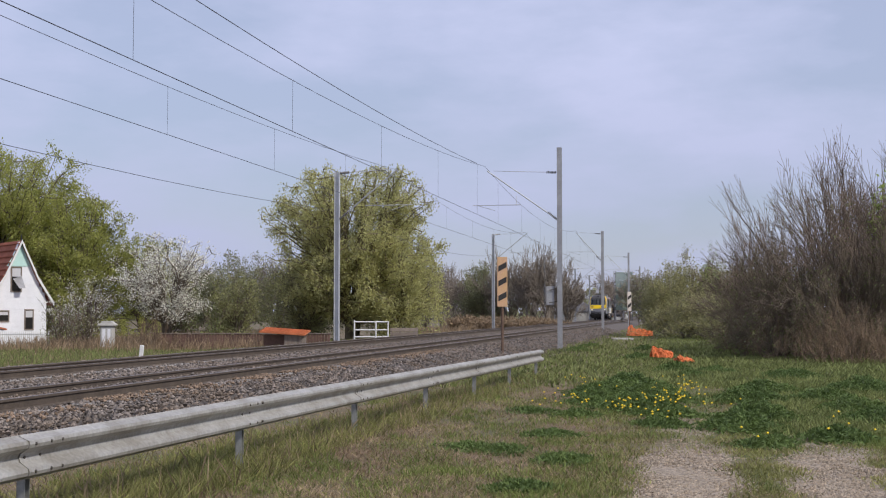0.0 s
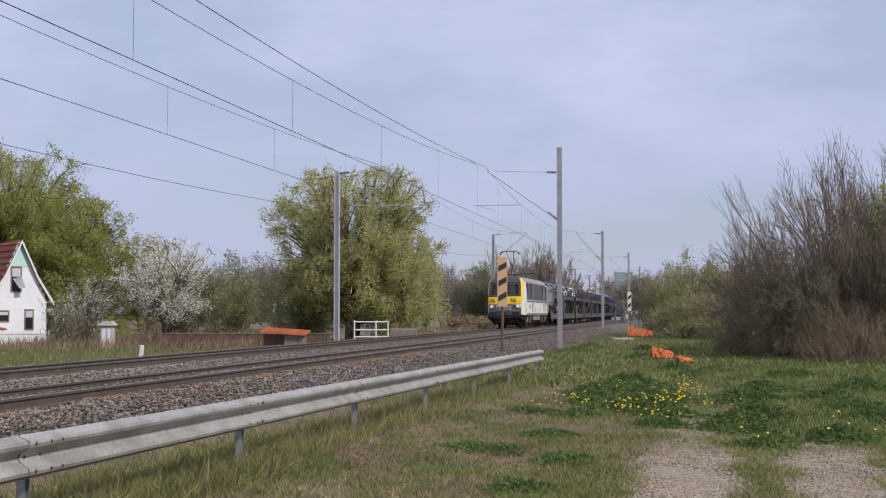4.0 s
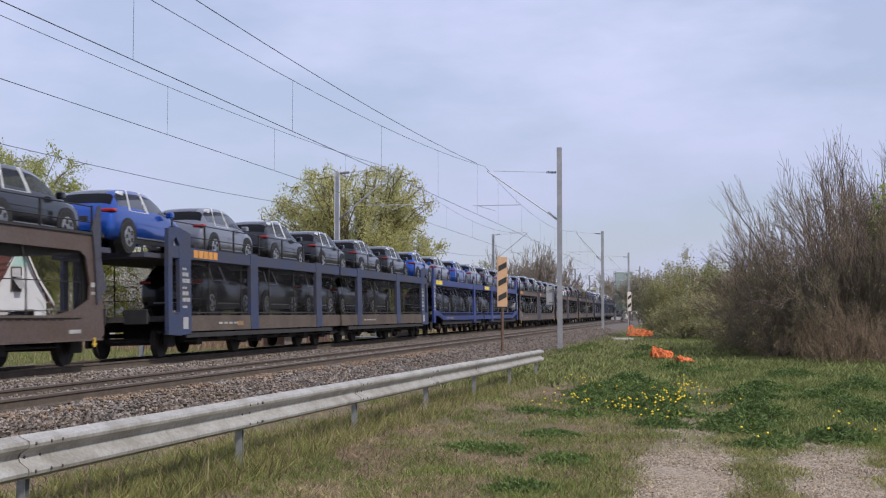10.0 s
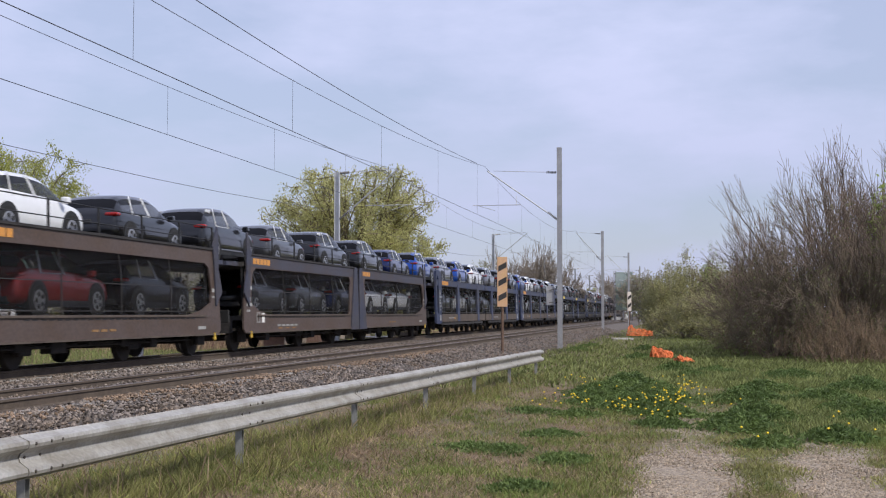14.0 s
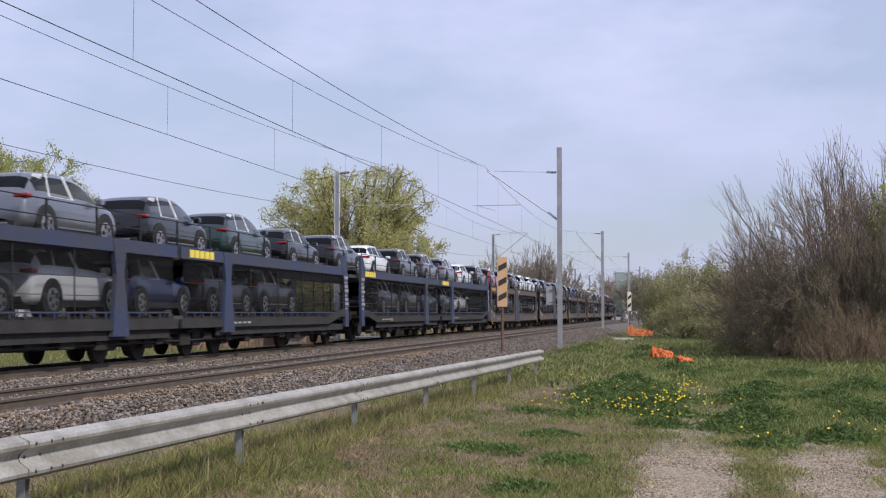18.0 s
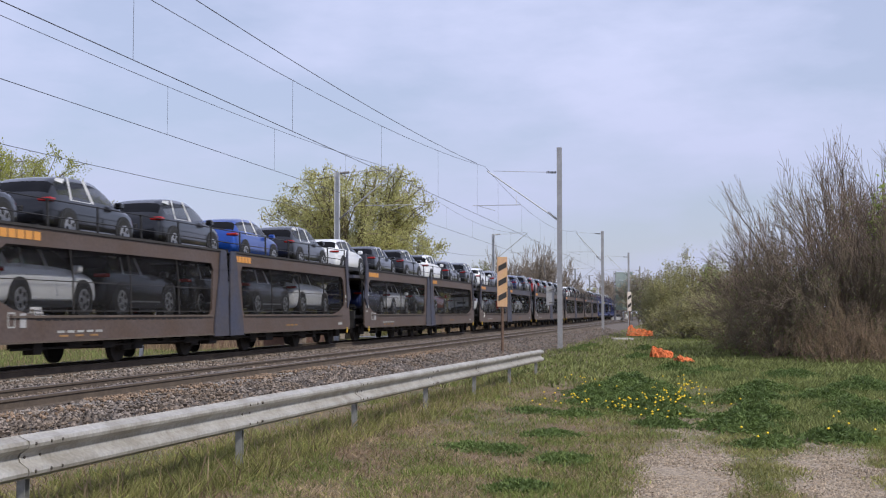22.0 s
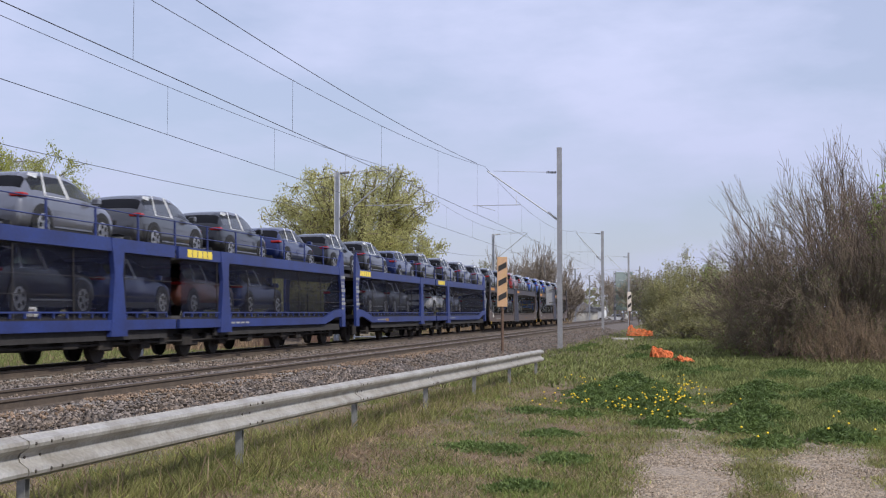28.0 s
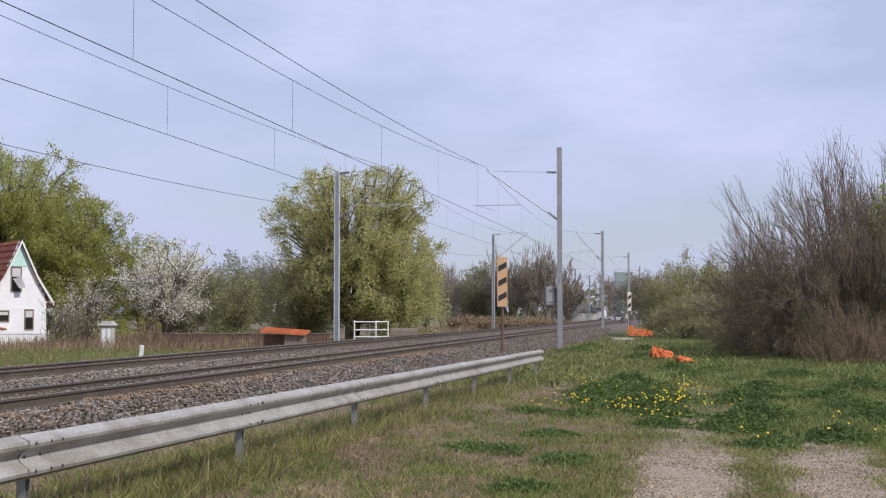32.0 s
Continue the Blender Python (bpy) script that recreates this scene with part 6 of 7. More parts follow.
tagged(link("far_woods", leaves_mesh("far_woods", pts, 2.2, rng, long=1.2), M["haze_leaf"]), "belt of woods on the horizon, haze mixed into its colour", "woods", kind="stuff")

# the right-hand thicket along the path
THICK = ((15.7, 48.5, 8.3, 4.7, 14, 0.07), (13.9, 51.0, 5.8, 2.8, 12, 0.045), (18.2, 50.5, 8.4, 4.6, 12, 0.075), (20.8, 47.0, 8.6, 4.8, 10, 0.08), (16.6, 54.5, 8.6, 4.8, 12, 0.075), (14.6, 55.5, 6.0, 3.6, 10, 0.05), (19.6, 57.0, 9.2, 5.0, 9, 0.08), (16.0, 61.0, 6.2, 4.0, 9, 0.05), (17.6, 68.0, 5.6, 4.2, 9, 0.05), (23.5, 60.0, 9.0, 5.4, 8, 0.08), (17.4, 46.6, 7.6, 3.8, 14, 0.06), (18.9, 52.5, 8.4, 4.2, 12, 0.07))
for k, (x, y, h, r, st_, r0) in enumerate(THICK):
    fan_tree("thicket_shrub", "tall shrub of bare brown branches fanning out beside the path", x + 0.35, y, -0.15, h, r, 100 + k, stems=st_ + 3, group="thicket by the path", r0=r0, wide=0.95, leaf="shrub_leaf", n_leaves=500)
for k, (x, y, h, r) in enumerate(((12.7, 49.5, 4.2, 1.9), (14.4, 46.2, 4.4, 2.2), (16.4, 45.5, 4.6, 2.3), (18.6, 45.0, 4.8, 2.4), (13.4, 52.5, 4.6, 2.2), (15.0, 50.5, 5.0, 2.4), (17.0, 47.5, 5.2, 2.4), (14.2, 58.5, 4.4, 2.2), (15.6, 65.0, 4.2, 2.4))):
    fan_tree("thicket_shrub", "dense brown undergrowth of thin stems beside the path", x + 0.25, y, -0.15, h, r, 115 + k, wood="twig_dark", stems=26, group="undergrowth of the thicket", r0=0.035, wide=1.3, leaf="shrub_leaf", n_leaves=900)
for k, (x, y, h, r) in enumerate(((13.6, 43.0, 1.9, 1.9), (14.9, 42.2, 2.4, 2.0), (16.3, 42.5, 2.6, 2.0), (14.2, 44.8, 2.5, 1.9), (13.0, 46.5, 1.9, 1.7), (12.8, 51.5, 1.8, 1.6), (13.8, 58.0, 1.8, 1.8))):
    shrub("bramble", "tangled low bramble of tan and brown stems", x, y, -0.12, h, r, 130 + k, "shrub_leaf" if k > 3 else "", 260, 0.06, wood="twig_warm", stems=40, group="brambles by the path", r0=0.012, arch=1.6)
shrub("leafy_shrub", "shrub in bright new leaf standing in the thicket", 17.1, 49.0, -0.1, 6.6, 1.0, 150, "bright_leaf", 2600, 0.08, stems=9)
GREEN = ((0.176, 97, 4.4, 1.8, "olive_leaf", 9000), (0.187, 94, 6.3, 2.6, "olive_leaf", 15000), (0.199, 97, 5.5, 2.8, "olive_leaf", 9000), (0.212, 93, 6.5, 1.0, "bright_leaf", 2600), (0.222, 90, 5.0, 2.6, "olive_leaf", 8000), (0.236, 84, 5.0, 2.0, "olive_leaf", 5000), (0.190, 88, 2.8, 2.2, "olive_leaf", 6000), (0.208, 86, 2.9, 2.4, "olive_leaf", 7000), (0.228, 80, 2.8, 2.2, "olive_leaf", 5000))
for k, (bx, d, h, r, lf, n_) in enumerate(GREEN):
    fan_tree("leafy_shrub", "shrub in thin fresh green leaf beyond the path", bx * d, d, -0.15, h, r, 160 + k, wood="haze_twig", stems=14, group="green shrubs beyond the path", r0=0.045, wide=1.1 if lf == "olive_leaf" else 0.3, leaf=lf, n_leaves=int(n_ * 1.3), leaf_size=0.075)


# ---- house and garden ----
def house():
    th = thing("house", "small white weatherboarded house with steep red tiled roof", "house", m=pose(-28.4, 85.0, -0.5, 0, 0, 37))
    # local: gable wall in the plane y = 0, facing -y; ridge runs to +y
    hw, eave, ridge, dep = 1.78, 3.1, 6.95, 9.0
    gable = [(-hw, 0), (hw, 0), (hw, eave - 0.1), (hw * 0.55, 4.55), (0.12, ridge - 0.1), (-0.12, ridge - 0.1), (-hw * 0.55, 4.55), (-hw, eave - 0.1)]
    part("gable_wall", prism(B(), gable, 0.0, 0.25), M["white_wall"], th)
    part("back_wall", prism(B(), gable, dep - 0.25, dep), M["white_wall"], th)
    for s in (-1, 1):
        part("side_wall", box(B(), s * hw - 0.12, s * hw + 0.12, 0.25, dep - 0.25, 0, eave - 0.1), M["white_wall"], th)
        rf = B()
        outer = [(s * (hw + 0.45), eave - 0.35), (s * (hw * 0.62), 4.55), (s * 0.0, ridge)]
        prism(rf, outer + [(x, z - 0.16) for x, z in reversed(outer)], -0.25, dep + 0.25)
        roof = part("roof_slope", rf, M["roof_tile"], th, "red clay tile roof")
        bb = B()
        prism(bb, [(x, z + 0.05) for x, z in outer] + [(x, z - 0.22) for x, z in reversed(outer)], -0.32, -0.25)
        part("bargeboard", bb, M["white_paint"], roof, "white curved bargeboard")
        for r in range(11):
            q = (r + 0.5) / 11
            x, z = (s * (hw + 0.45) + (s * hw * 0.62 - s * (hw + 0.45)) * q * 2, eave - 0.35 + (4.55 - eave + 0.35) * q * 2) if q < 0.5 else (s * hw * 0.62 * (2 - 2 * q), 4.55 + (ridge - 4.55) * (2 * q - 1))
            part("tile_course", box(B(), x - 0.10, x + 0.10, -0.2, dep + 0.2, z - 0.02, z + 0.035), M["roof_tile"], roof)
    part("mint_gable", prism(B(), [(-0.92, 5.2), (0.92, 5.2), (0.14, 6.6), (-0.14, 6.6)], -0.03, -0.005), M["mint_wall"], th, "pale mint upper gable boarding")
    for k in range(12):
        z = 0.3 + k * 0.4
        w = hw if z < eave - 0.2 else hw * 0.55 + (hw * 0.42) * max(0, (4.55 - z) / 1.5)
        if z < 4.6:
            part("weatherboard", box(B(), -w + 0.02, w - 0.02, -0.022, -0.002, z, z + 0.36), M["white_wall"], th)
    for (x, z, w, h) in ((-0.28, 3.55, 0.60, 1.55), (0.62, 1.0, 0.5, 1.25), (-1.15, 1.55, 0.75, 0.62)):
        wi = part("window", box(B(), x - w / 2, x + w / 2, -0.045, -0.01, z, z + h), M["window_dark"], th, "dark window")
        fr = B()
        for (a, b_, c, d) in ((x - w / 2 - 0.07, x - w / 2, z, z + h), (x + w / 2, x + w / 2 + 0.07, z, z + h), (x - w / 2 - 0.07, x + w / 2 + 0.07, z + h, z + h + 0.08), (x - w / 2 - 0.07, x + w / 2 + 0.07, z - 0.08, z)):
            box(fr, a, b_, -0.07, -0.01, c, d)
        part("window_frame", fr, M["old_wood"], wi, "worn brownish window frame")
        part("blind", box(B(), x - w / 2 + 0.02, x + w / 2 - 0.02, -0.06, -0.046, z + h * 0.62, z + h - 0.03), M["blind"], wi, "pale half-drawn blind")
    aw = B()
    aw.faces.new([aw.verts.new(v) for v in ((-0.5, -0.06, 4.35), (0.05, -0.06, 4.6), (0.15, -0.65, 3.75), (-0.25, -0.65, 3.7))])
    bmesh.ops.solidify(aw, geom=aw.faces[:], thickness=0.02)
    part("awning", aw, M["blind"], th, "tilted pale window awning")
    po = B()
    prism(po, [(-3.3, 1.55), (-1.35, 1.05), (-1.35, 0.95), (-3.3, 1.45)], -1.6, -0.05)
    part("porch_roof", po, M["roof_tile"], th, "red tiled porch roof")
    part("porch_wall", box(B(), -3.2, -1.5, -1.5, -0.05, 0, 0.98), M["white_wall"], th)
    part("finial", rod(B(), (0, -0.1, 6.8), (0, -0.1, 7.35), 0.05, 0.03, 6), M["black_steel"], th, "dark ridge finial")
    return th


house()


def picket_fence():
    th = thing("picket_fence", "white picket fence in front of the house", "fence")
    first = None
    for k in range(34):
        x = -29.2 + k * 0.14
        b = B() if first is None else None
        m = pose(x, 80.0 - 0.06 * k * 0.5, -0.55)
        if first is None:
            prism(b, [(-0.028, 0), (0.028, 0), (0.028, 0.9), (0, 1.0), (-0.028, 0.9)], -0.012, 0.012)
            first = part("picket", b, M["white_paint"], th, m=m)
        else:
            again(first, m)
    for z in (0.3, 0.8):
        part("fence_rail", rod(B(), (-29.3, 80.03, z - 0.55), (-24.8, 79.03, z - 0.55), 0.03, n=5), M["white_paint"], th)


picket_fence()


def plank_fence():
    th = thing("plank_fence", "dark brown plank fence along the gardens", "fence")
    first = None
    for k in range(60):
        x = -16.4 + k * 0.165
        m = pose(x, 74.0, -0.6)
        if first is None:
            first = part("plank", box(B(), -0.075, 0.075, -0.015, 0.015, 0, 0.95, 0.005), M["brown_panel"], th, m=m)
        else:
            again(first, m @ Matrix.Translation((0, 0, 0.03 * math.sin(k * 1.7))))
    part("cap_rail", box(B(), -16.5, -6.5, 73.95, 74.05, 0.36, 0.41), M["old_wood"], th)


plank_fence()
pl = thing("gate_pillar", "pale weathered concrete garden pillar with a cap", "pillar", m=pose(-19.7, 74.5, -0.55))
part("shaft", box(B(), -0.36, 0.36, -0.3, 0.3, 0, 1.35, 0.03), M["concrete"], pl)
part("cap", box(B(), -0.48, 0.48, -0.4, 0.4, 1.35, 1.5, 0.04), M["concrete"], pl)
part("top", prism(B(), [(-0.42, 1.5), (0.42, 1.5), (0.25, 1.66), (-0.25, 1.66)], -0.3, 0.3), M["concrete"], pl, "dark mossy top")
for dx in (-0.15, 0.15):
    part("panel", box(B(), dx - 0.09, dx + 0.09, -0.31, -0.29, 0.15, 1.2), M["white_wall"], pl)
sh = thing("shed", "low garden shed with a bright orange tiled roof", "shed", m=pose(-9.0, 71.5, -0.42, 0, 0, -8) @ Matrix.Diagonal((0.9, 0.8, 0.82, 1)))
part("shed_wall", box(B(), 0.2, 1.35, -0.6, 0.6, 0, 0.9), M["old_wood"], sh, "grey boarded wall")
part("shed_wall", box(B(), -1.2, 0.2, -0.3, 0.6, 0, 0.95), M["brown_panel"], sh)
part("shed_roof", prism(B(), [(-1.35, 0.0), (1.55, 0.0), (1.55, 0.08), (-1.35, 0.08)], 0.0, 1.7), M["tile_orange"], sh, "orange tiles", m=pose(0, -0.85, 1.0, 9, 4, 0))
for k in range(9):
    part("tile_row", box(B(), -1.34, 1.54, 0.0, 0.03, 0.08, 0.125), M["tile_orange"], sh, m=pose(0, -0.85, 1.0, 9, 4, 0) @ Matrix.Translation((0, 0.02 + k * 0.19, 0)))
for k in range(7):
    part("board", box(B(), 0.22 + k * 0.16, 0.36 + k * 0.16, -0.625, -0.602, 0.02, 0.93), M["old_wood"], sh)
gt = thing("field_gate", "white painted tubular field gate, closed", "gate", m=pose(-4.75, 68.0, 0.05, 0, 0, 3))
for z in (0.25, 0.62, 1.05):
    part("gate_bar", rod(B(), (0, 0, z), (1.8, 0, z), 0.035, n=8), M["white_paint"], gt)
for x in (0, 1.15, 1.8):
    part("gate_upright", rod(B(), (x, 0, -0.55), (x, 0, 1.1 if x else 1.15), 0.04, n=8), M["white_paint"], gt)
wl_ = thing("low_wall", "low weathered plank barrier beside the gate", "barrier", m=pose(-2.85, 68.4, -0.22))
for k in range(3):
    part("plank", box(B(), 0.0, 1.5, -0.04, 0.04, 0.35 + k * 0.22, 0.55 + k * 0.22, 0.01), M["old_wood"], wl_)
for x in (0.05, 1.45):
    part("stake", box(B(), x - 0.05, x + 0.05, 0.04, 0.12, -0.4, 1.0), M["old_wood"], wl_)
km = thing("marker_post", "short white leaning marker post in the dry grass", "marker post", m=pose(-9.62, 40.3, -0.05, 0, 6, 0))
part("post", box(B(), -0.06, 0.06, -0.05, 0.05, -0.4, 0.62, 0.01), M["white_paint"], km)
part("band", box(B(), -0.063, 0.063, -0.053, 0.053, 0.2, 0.25), M["concrete"], km)


# ---- boards, netting and small things by the line ----
def striped_board(x, y, z0, zb, zt, w, stripes, face, label):
    th = thing("warning_board", label, "railway sign", "striped boards by the line", m=pose(x, y, z0))
    part("pole", rod(B(), (0, 0.05, -0.3), (0, 0.05, zt - z0 - 0.1), 0.055, n=10), M["rust_post"], th, "rusty brown pole")
    bd = part("board", box(B(), -w / 2, w / 2, -0.015, 0.015, zb - z0, zt - z0, 0.006), face, th)
    h = (zt - zb) / (stripes + 0.35)
    for k in range(stripes):
        zc = zt - z0 - h * (k + 0.62)
        st = B()
        prism(st, [(-w / 2 + 0.04, zc - h * 0.38), (w / 2 - 0.03, zc - h * 0.08), (w / 2 - 0.03, zc + h * 0.30), (-w / 2 + 0.04, zc + 0.0)], -0.022, -0.016)
        part("stripe", st, M["board_black"], bd, "black slanting stripe")
    return th


striped_board(2.24, 47.8, -0.05, 1.82, 3.70, 0.38, 3, M["board_white"], "orange-stained board with three black slanting stripes on a pole")
striped_board(18.1, 123.0, -0.1, 1.75, 3.60, 0.38, 2, M["board_pale"], "pale board with two black slanting stripes on a pole")
striped_board(26.6, 172.0, -0.1, 1.9, 3.5, 0.40, 1, M["board_pale"], "pale board with one black slanting stripe on a pole")
bdm = thing("equipment_board", "grey steel board on two arms beside a mast", "railway sign", m=pose(5.12, 60.0, 1.8))
part("board", box(B(), -0.22, 0.16, 0.08, 0.11, 0.15, 1.05, 0.01), M["mast_dull"], bdm)
for z in (0.3, 0.9):
    part("arm", rod(B(), (-0.1, 0.0, z - 0.04), (0.42, 0.0, z + 0.06), 0.02, n=6), M["bolt"], bdm)


def netting(x, y, z, w, h, d, seed, label, turn=0):
    """Crumpled orange plastic netting: a sheet of thin crossing strips."""
    r_ = np.random.default_rng(seed)
    th = thing("safety_net", label, "safety netting", "orange netting", m=pose(x, y, z, 0, 0, turn))
    nx, ny = 22, 12
    g = np.zeros((ny, nx, 3))
    for j in range(ny):
        for i in range(nx):
            u, v = i / (nx - 1), j / (ny - 1)
            e = noise.noise((u * 4 + seed, v * 3, 1.0))
            e2 = noise.noise((u * 9, v * 6 + seed, 4.0))
            g[j, i] = ((u - 0.5) * w + e * 0.12, (v - 0.5) * d + e2 * 0.2, max(0.02, h * (0.25 + 0.75 * math.sin(math.pi * min(1, v * 1.2)) * (0.6 + 0.8 * abs(e)) * (1 - 0.5 * u)) + e2 * 0.06))
    bm = B()
    for j in range(ny):
        for i in range(nx):
            for (jj, ii) in ((j + 1, i), (j, i + 1)):
                if jj < ny and ii < nx:
                    rod(bm, g[j, i], g[jj, ii], 0.017, n=4, caps=False)
    part("net", bm, M["orange_net"], th)
    return th


netting(13.05, 84.0, -0.15, 1.6, 0.95, 0.9, 3, "crumpled bright orange safety net in the grass")
netting(7.75, 45.0, -0.12, 0.7, 0.62, 0.6, 5, "crumpled bright orange safety net in the grass")
netting(8.2, 43.2, -0.12, 0.5, 0.28, 0.5, 8, "low strip of orange safety net in the grass", 15)
cs = thing("concrete_slab", "flat pale concrete slab in the grass", "slab", m=pose(11.6, 82.0, -0.1))
part("slab", box(B(), -0.65, 0.65, -0.5, 0.5, -0.1, 0.06, 0.02), M["concrete"], cs)

# ---- the level crossing in the distance ----
tw = thing("netted_scaffold", "tall scaffold covered in pale green netting", "scaffold", m=pose(29.6, 208.0, -0.2))
for sx_ in (-1.35, 1.35):
    for sy_ in (-1.0, 1.0):
        part("pole", rod(B(), (sx_, sy_, 0), (sx_, sy_, 8.6), 0.06, n=6), M["far_grey"], tw)
part("net_sheet", box(B(), -1.4, 1.4, -1.06, -1.04, 2.2, 8.4), M["green_net"], tw, "pale green netting")
part("net_sheet", box(B(), 1.4, 1.42, -1.0, 1.0, 2.2, 8.4), M["green_net"], tw, "pale green netting")
for z in (2.2, 4.2, 6.2, 8.2):
    part("platform", box(B(), -1.35, 1.35, -0.95, 0.95, z - 0.05, z + 0.05), M["old_wood"], tw)


def far_vehicle(x, y, turn, L, h, label, name="van"):
    th = thing(name, label, name, "vehicles at the crossing", m=pose(x, y, -0.1, 0, 0, turn))
    bb = B()
    prism(bb, [(0, 0.35), (L, 0.35), (L, 0.9), (L - 0.9, 1.05), (L - 1.5, h), (0.15, h), (0, 1.0)], -0.9, 0.9)
    part("body", bb, M["far_white"], th)
    for s in (-1, 1):
        part("side_window", prism(B(), [(0.3, h * 0.66), (L - 1.15, h * 0.66), (L - 1.55, h - 0.12), (0.35, h - 0.12)], s * 0.91 - 0.01, s * 0.91 + 0.01), M["car_glass"], th)
        for xw in (0.8, L - 0.8):
            part("wheel", rod(B(), (xw, s * 0.75, 0.33), (xw, s * 0.93, 0.33), 0.33, n=14), M["tyre"], th)
    part("windscreen", prism(B(), [(L - 0.98, 1.06), (L - 0.9, 1.08), (L - 1.45, h - 0.06), (L - 1.52, h - 0.06)], -0.78, 0.78), M["car_glass"], th)
    return th


far_vehicle(33.6, 262.0, 160, 4.6, 2.9, "white van waiting at the level crossing")
far_vehicle(34.3, 236.0, 165, 4.0, 1.45, "white car waiting at the level crossing", "car")
for k, (bx, d) in enumerate(((0.1357, 230.0), (0.1425, 226.0), (0.1392, 245.0))):
    bp_ = thing("barrier_post", "dark post of the level crossing barrier", "barrier", "crossing posts", m=pose(bx * d, d, -0.2))
    part("post", rod(B(), (0, 0, 0), (0, 0, 3.4 - k * 0.5), 0.13, n=8), M["far_grey"], bp_)
    part("lamp_box", box(B(), -0.25, 0.25, -0.2, 0.2, 2.2, 2.8, 0.03), M["black_steel"], bp_)
fh = thing("barn", "grey barn roof in the distance beyond the line", "barn", m=pose(27.0, 258.0, -0.3, 0, 0, 20))
part("barn_wall", box(B(), -3.0, 3.0, -4, 4, 0, 2.2), M["concrete"], fh)
part("barn_roof", prism(B(), [(-3.4, 2.1), (3.4, 2.1), (0, 3.9)], -4.3, 4.3), M["far_grey"], fh)


# ---- grass, weeds, flowers and stones: what nobody could count ----
def clear_of_path(x, y):
    """How bare the ground is: 1 on the gravel wheel tracks."""
    w = 0.35 * noise.noise((x * 0.9, y * 0.9, 0))
    d = min(abs(x - (0.1916 * y - 0.02)), abs(x - (0.215 * y + 1.18))) + w
    bare = max(0.0, min(1.0, (0.62 - d) / 0.3)) * max(0.0, min(1.0, (16.6 - y) / 2.5))
    worn = 0.8 * max(0.0, min(1.0, (0.40 - d) / 0.25)) * max(0.0, min(1.0, (34 - y) / 10.0))
    return max(bare, worn)


def scatter(n, y0, y1, seed, keep):
    r_ = np.random.default_rng(seed)
    out = []
    tries = 0
    while len(out) < n and tries < n * 8:
        tries += 1
        y = y0 * (y1 / y0) ** r_.uniform(0, 1)
        x = r_.uniform(-0.36, 0.37) * y
        if keep(x, y, r_):
            out.append((x, y))
    return out


def blades_mesh(name, spots, hmin, hmax, width, seed, lean=0.35, z_of=None, clump=None):
    """Upright tapering blades."""
    r_ = np.random.default_rng(seed)
    p = np.array([(x, y, (z_of or ground_z)(x, y)) for x, y in spots])
    n = len(p)
    h = r_.uniform(hmin, hmax, n)
    if clump is not None:
        h *= clump
    a = r_.uniform(0, 2 * math.pi, n)
    side = np.stack([np.cos(a), np.sin(a), np.zeros(n)], 1) * (width * r_.uniform(0.6, 1.4, n))[:, None]
    tip = np.stack([r_.normal(size=n) * lean * h, r_.normal(size=n) * lean * h, h], 1)
    mid = tip * 0.55
    mid[:, 2] = h * 0.62
    v = np.stack([p - side, p + side, p + mid + side * 0.7, p + tip, p + mid - side * 0.7], 1)
    me = bpy.data.meshes.new(name)
    me.from_pydata(v.reshape(-1, 3).tolist(), [], (np.arange(n)[:, None] * 5 + np.arange(5)[None]).tolist())
    return me


def right_of_line(x, y):
    return (x - track_x(y)) * 0.98


def meadow(x, y, r_):
    r = right_of_line(x, y)
    if r < 7.6 or (r < 8.6 and r_.uniform() < 0.6):
        return False
    return r_.uniform() > clear_of_path(x, y) * 1.05


green = lambda x, y: noise.noise((x * 0.5, y * 0.35, 7.0)) + 0.6 * noise.noise((x * 1.6, y * 1.1, 2.0))


def fresh(x, y):
    """How far the ground is green: dry towards the guard rail, fresh beside the path and the thicket."""
    q = max(-1.0, min(1.0, (x - 0.15 * y) / 1.6))
    return 0.55 * green(x, y) + 0.10 + 0.26 * q


tagged(link("grass", blades_mesh("grass", scatter(100000, 8.0, 75.0, 201, lambda x, y, r_: meadow(x, y, r_) and fresh(x, y) + r_.uniform(-0.5, 0.5) > 0.05), 0.015, 0.06, 0.0060, 301, lean=0.8), M["grass"]), "short rough green grass", "grass", kind="stuff")
tagged(link("dry_grass", blades_mesh("dry_grass", scatter(70000, 8.0, 70.0, 202, lambda x, y, r_: meadow(x, y, r_) and fresh(x, y) + r_.uniform(-0.5, 0.5) < 0.02), 0.012, 0.06, 0.0055, 302, lean=1.0), M["straw"]), "dry straw-coloured grass", "grass", kind="stuff")
tufts = []
rt = np.random.default_rng(205)
while len(tufts) < 26000:
    y = 9.0 * (45.0 / 9.0) ** rt.uniform(0, 1)
    x = rt.uniform(-0.30, 0.37) * y
    if right_of_line(x, y) < 8.2 or clear_of_path(x, y) > 0.35 or fresh(x, y) < -0.25:
        continue
    if -0.7 < x - 0.19 * y < 2.2 and y < 26 and rt.uniform() < 0.85:
        continue
    rr = rt.uniform(0.06, 0.22)
    for _ in range(int(30 + 60 * rt.uniform())):
        q = rt.normal(size=2) * rr
        tufts.append((x + q[0], y + q[1] * 1.3))
tagged(link("grass_tufts", blades_mesh("grass_tufts", tufts, 0.035, 0.10, 0.0055, 305, lean=0.5), M["fresh"]), "scattered tufts of fresh green grass", "grass", kind="stuff")


def beside_guard(x, y, r_):
    d = x - guard_x(y)
    return -1.0 < d < 0.5 and y < 33 and r_.uniform() < 0.8


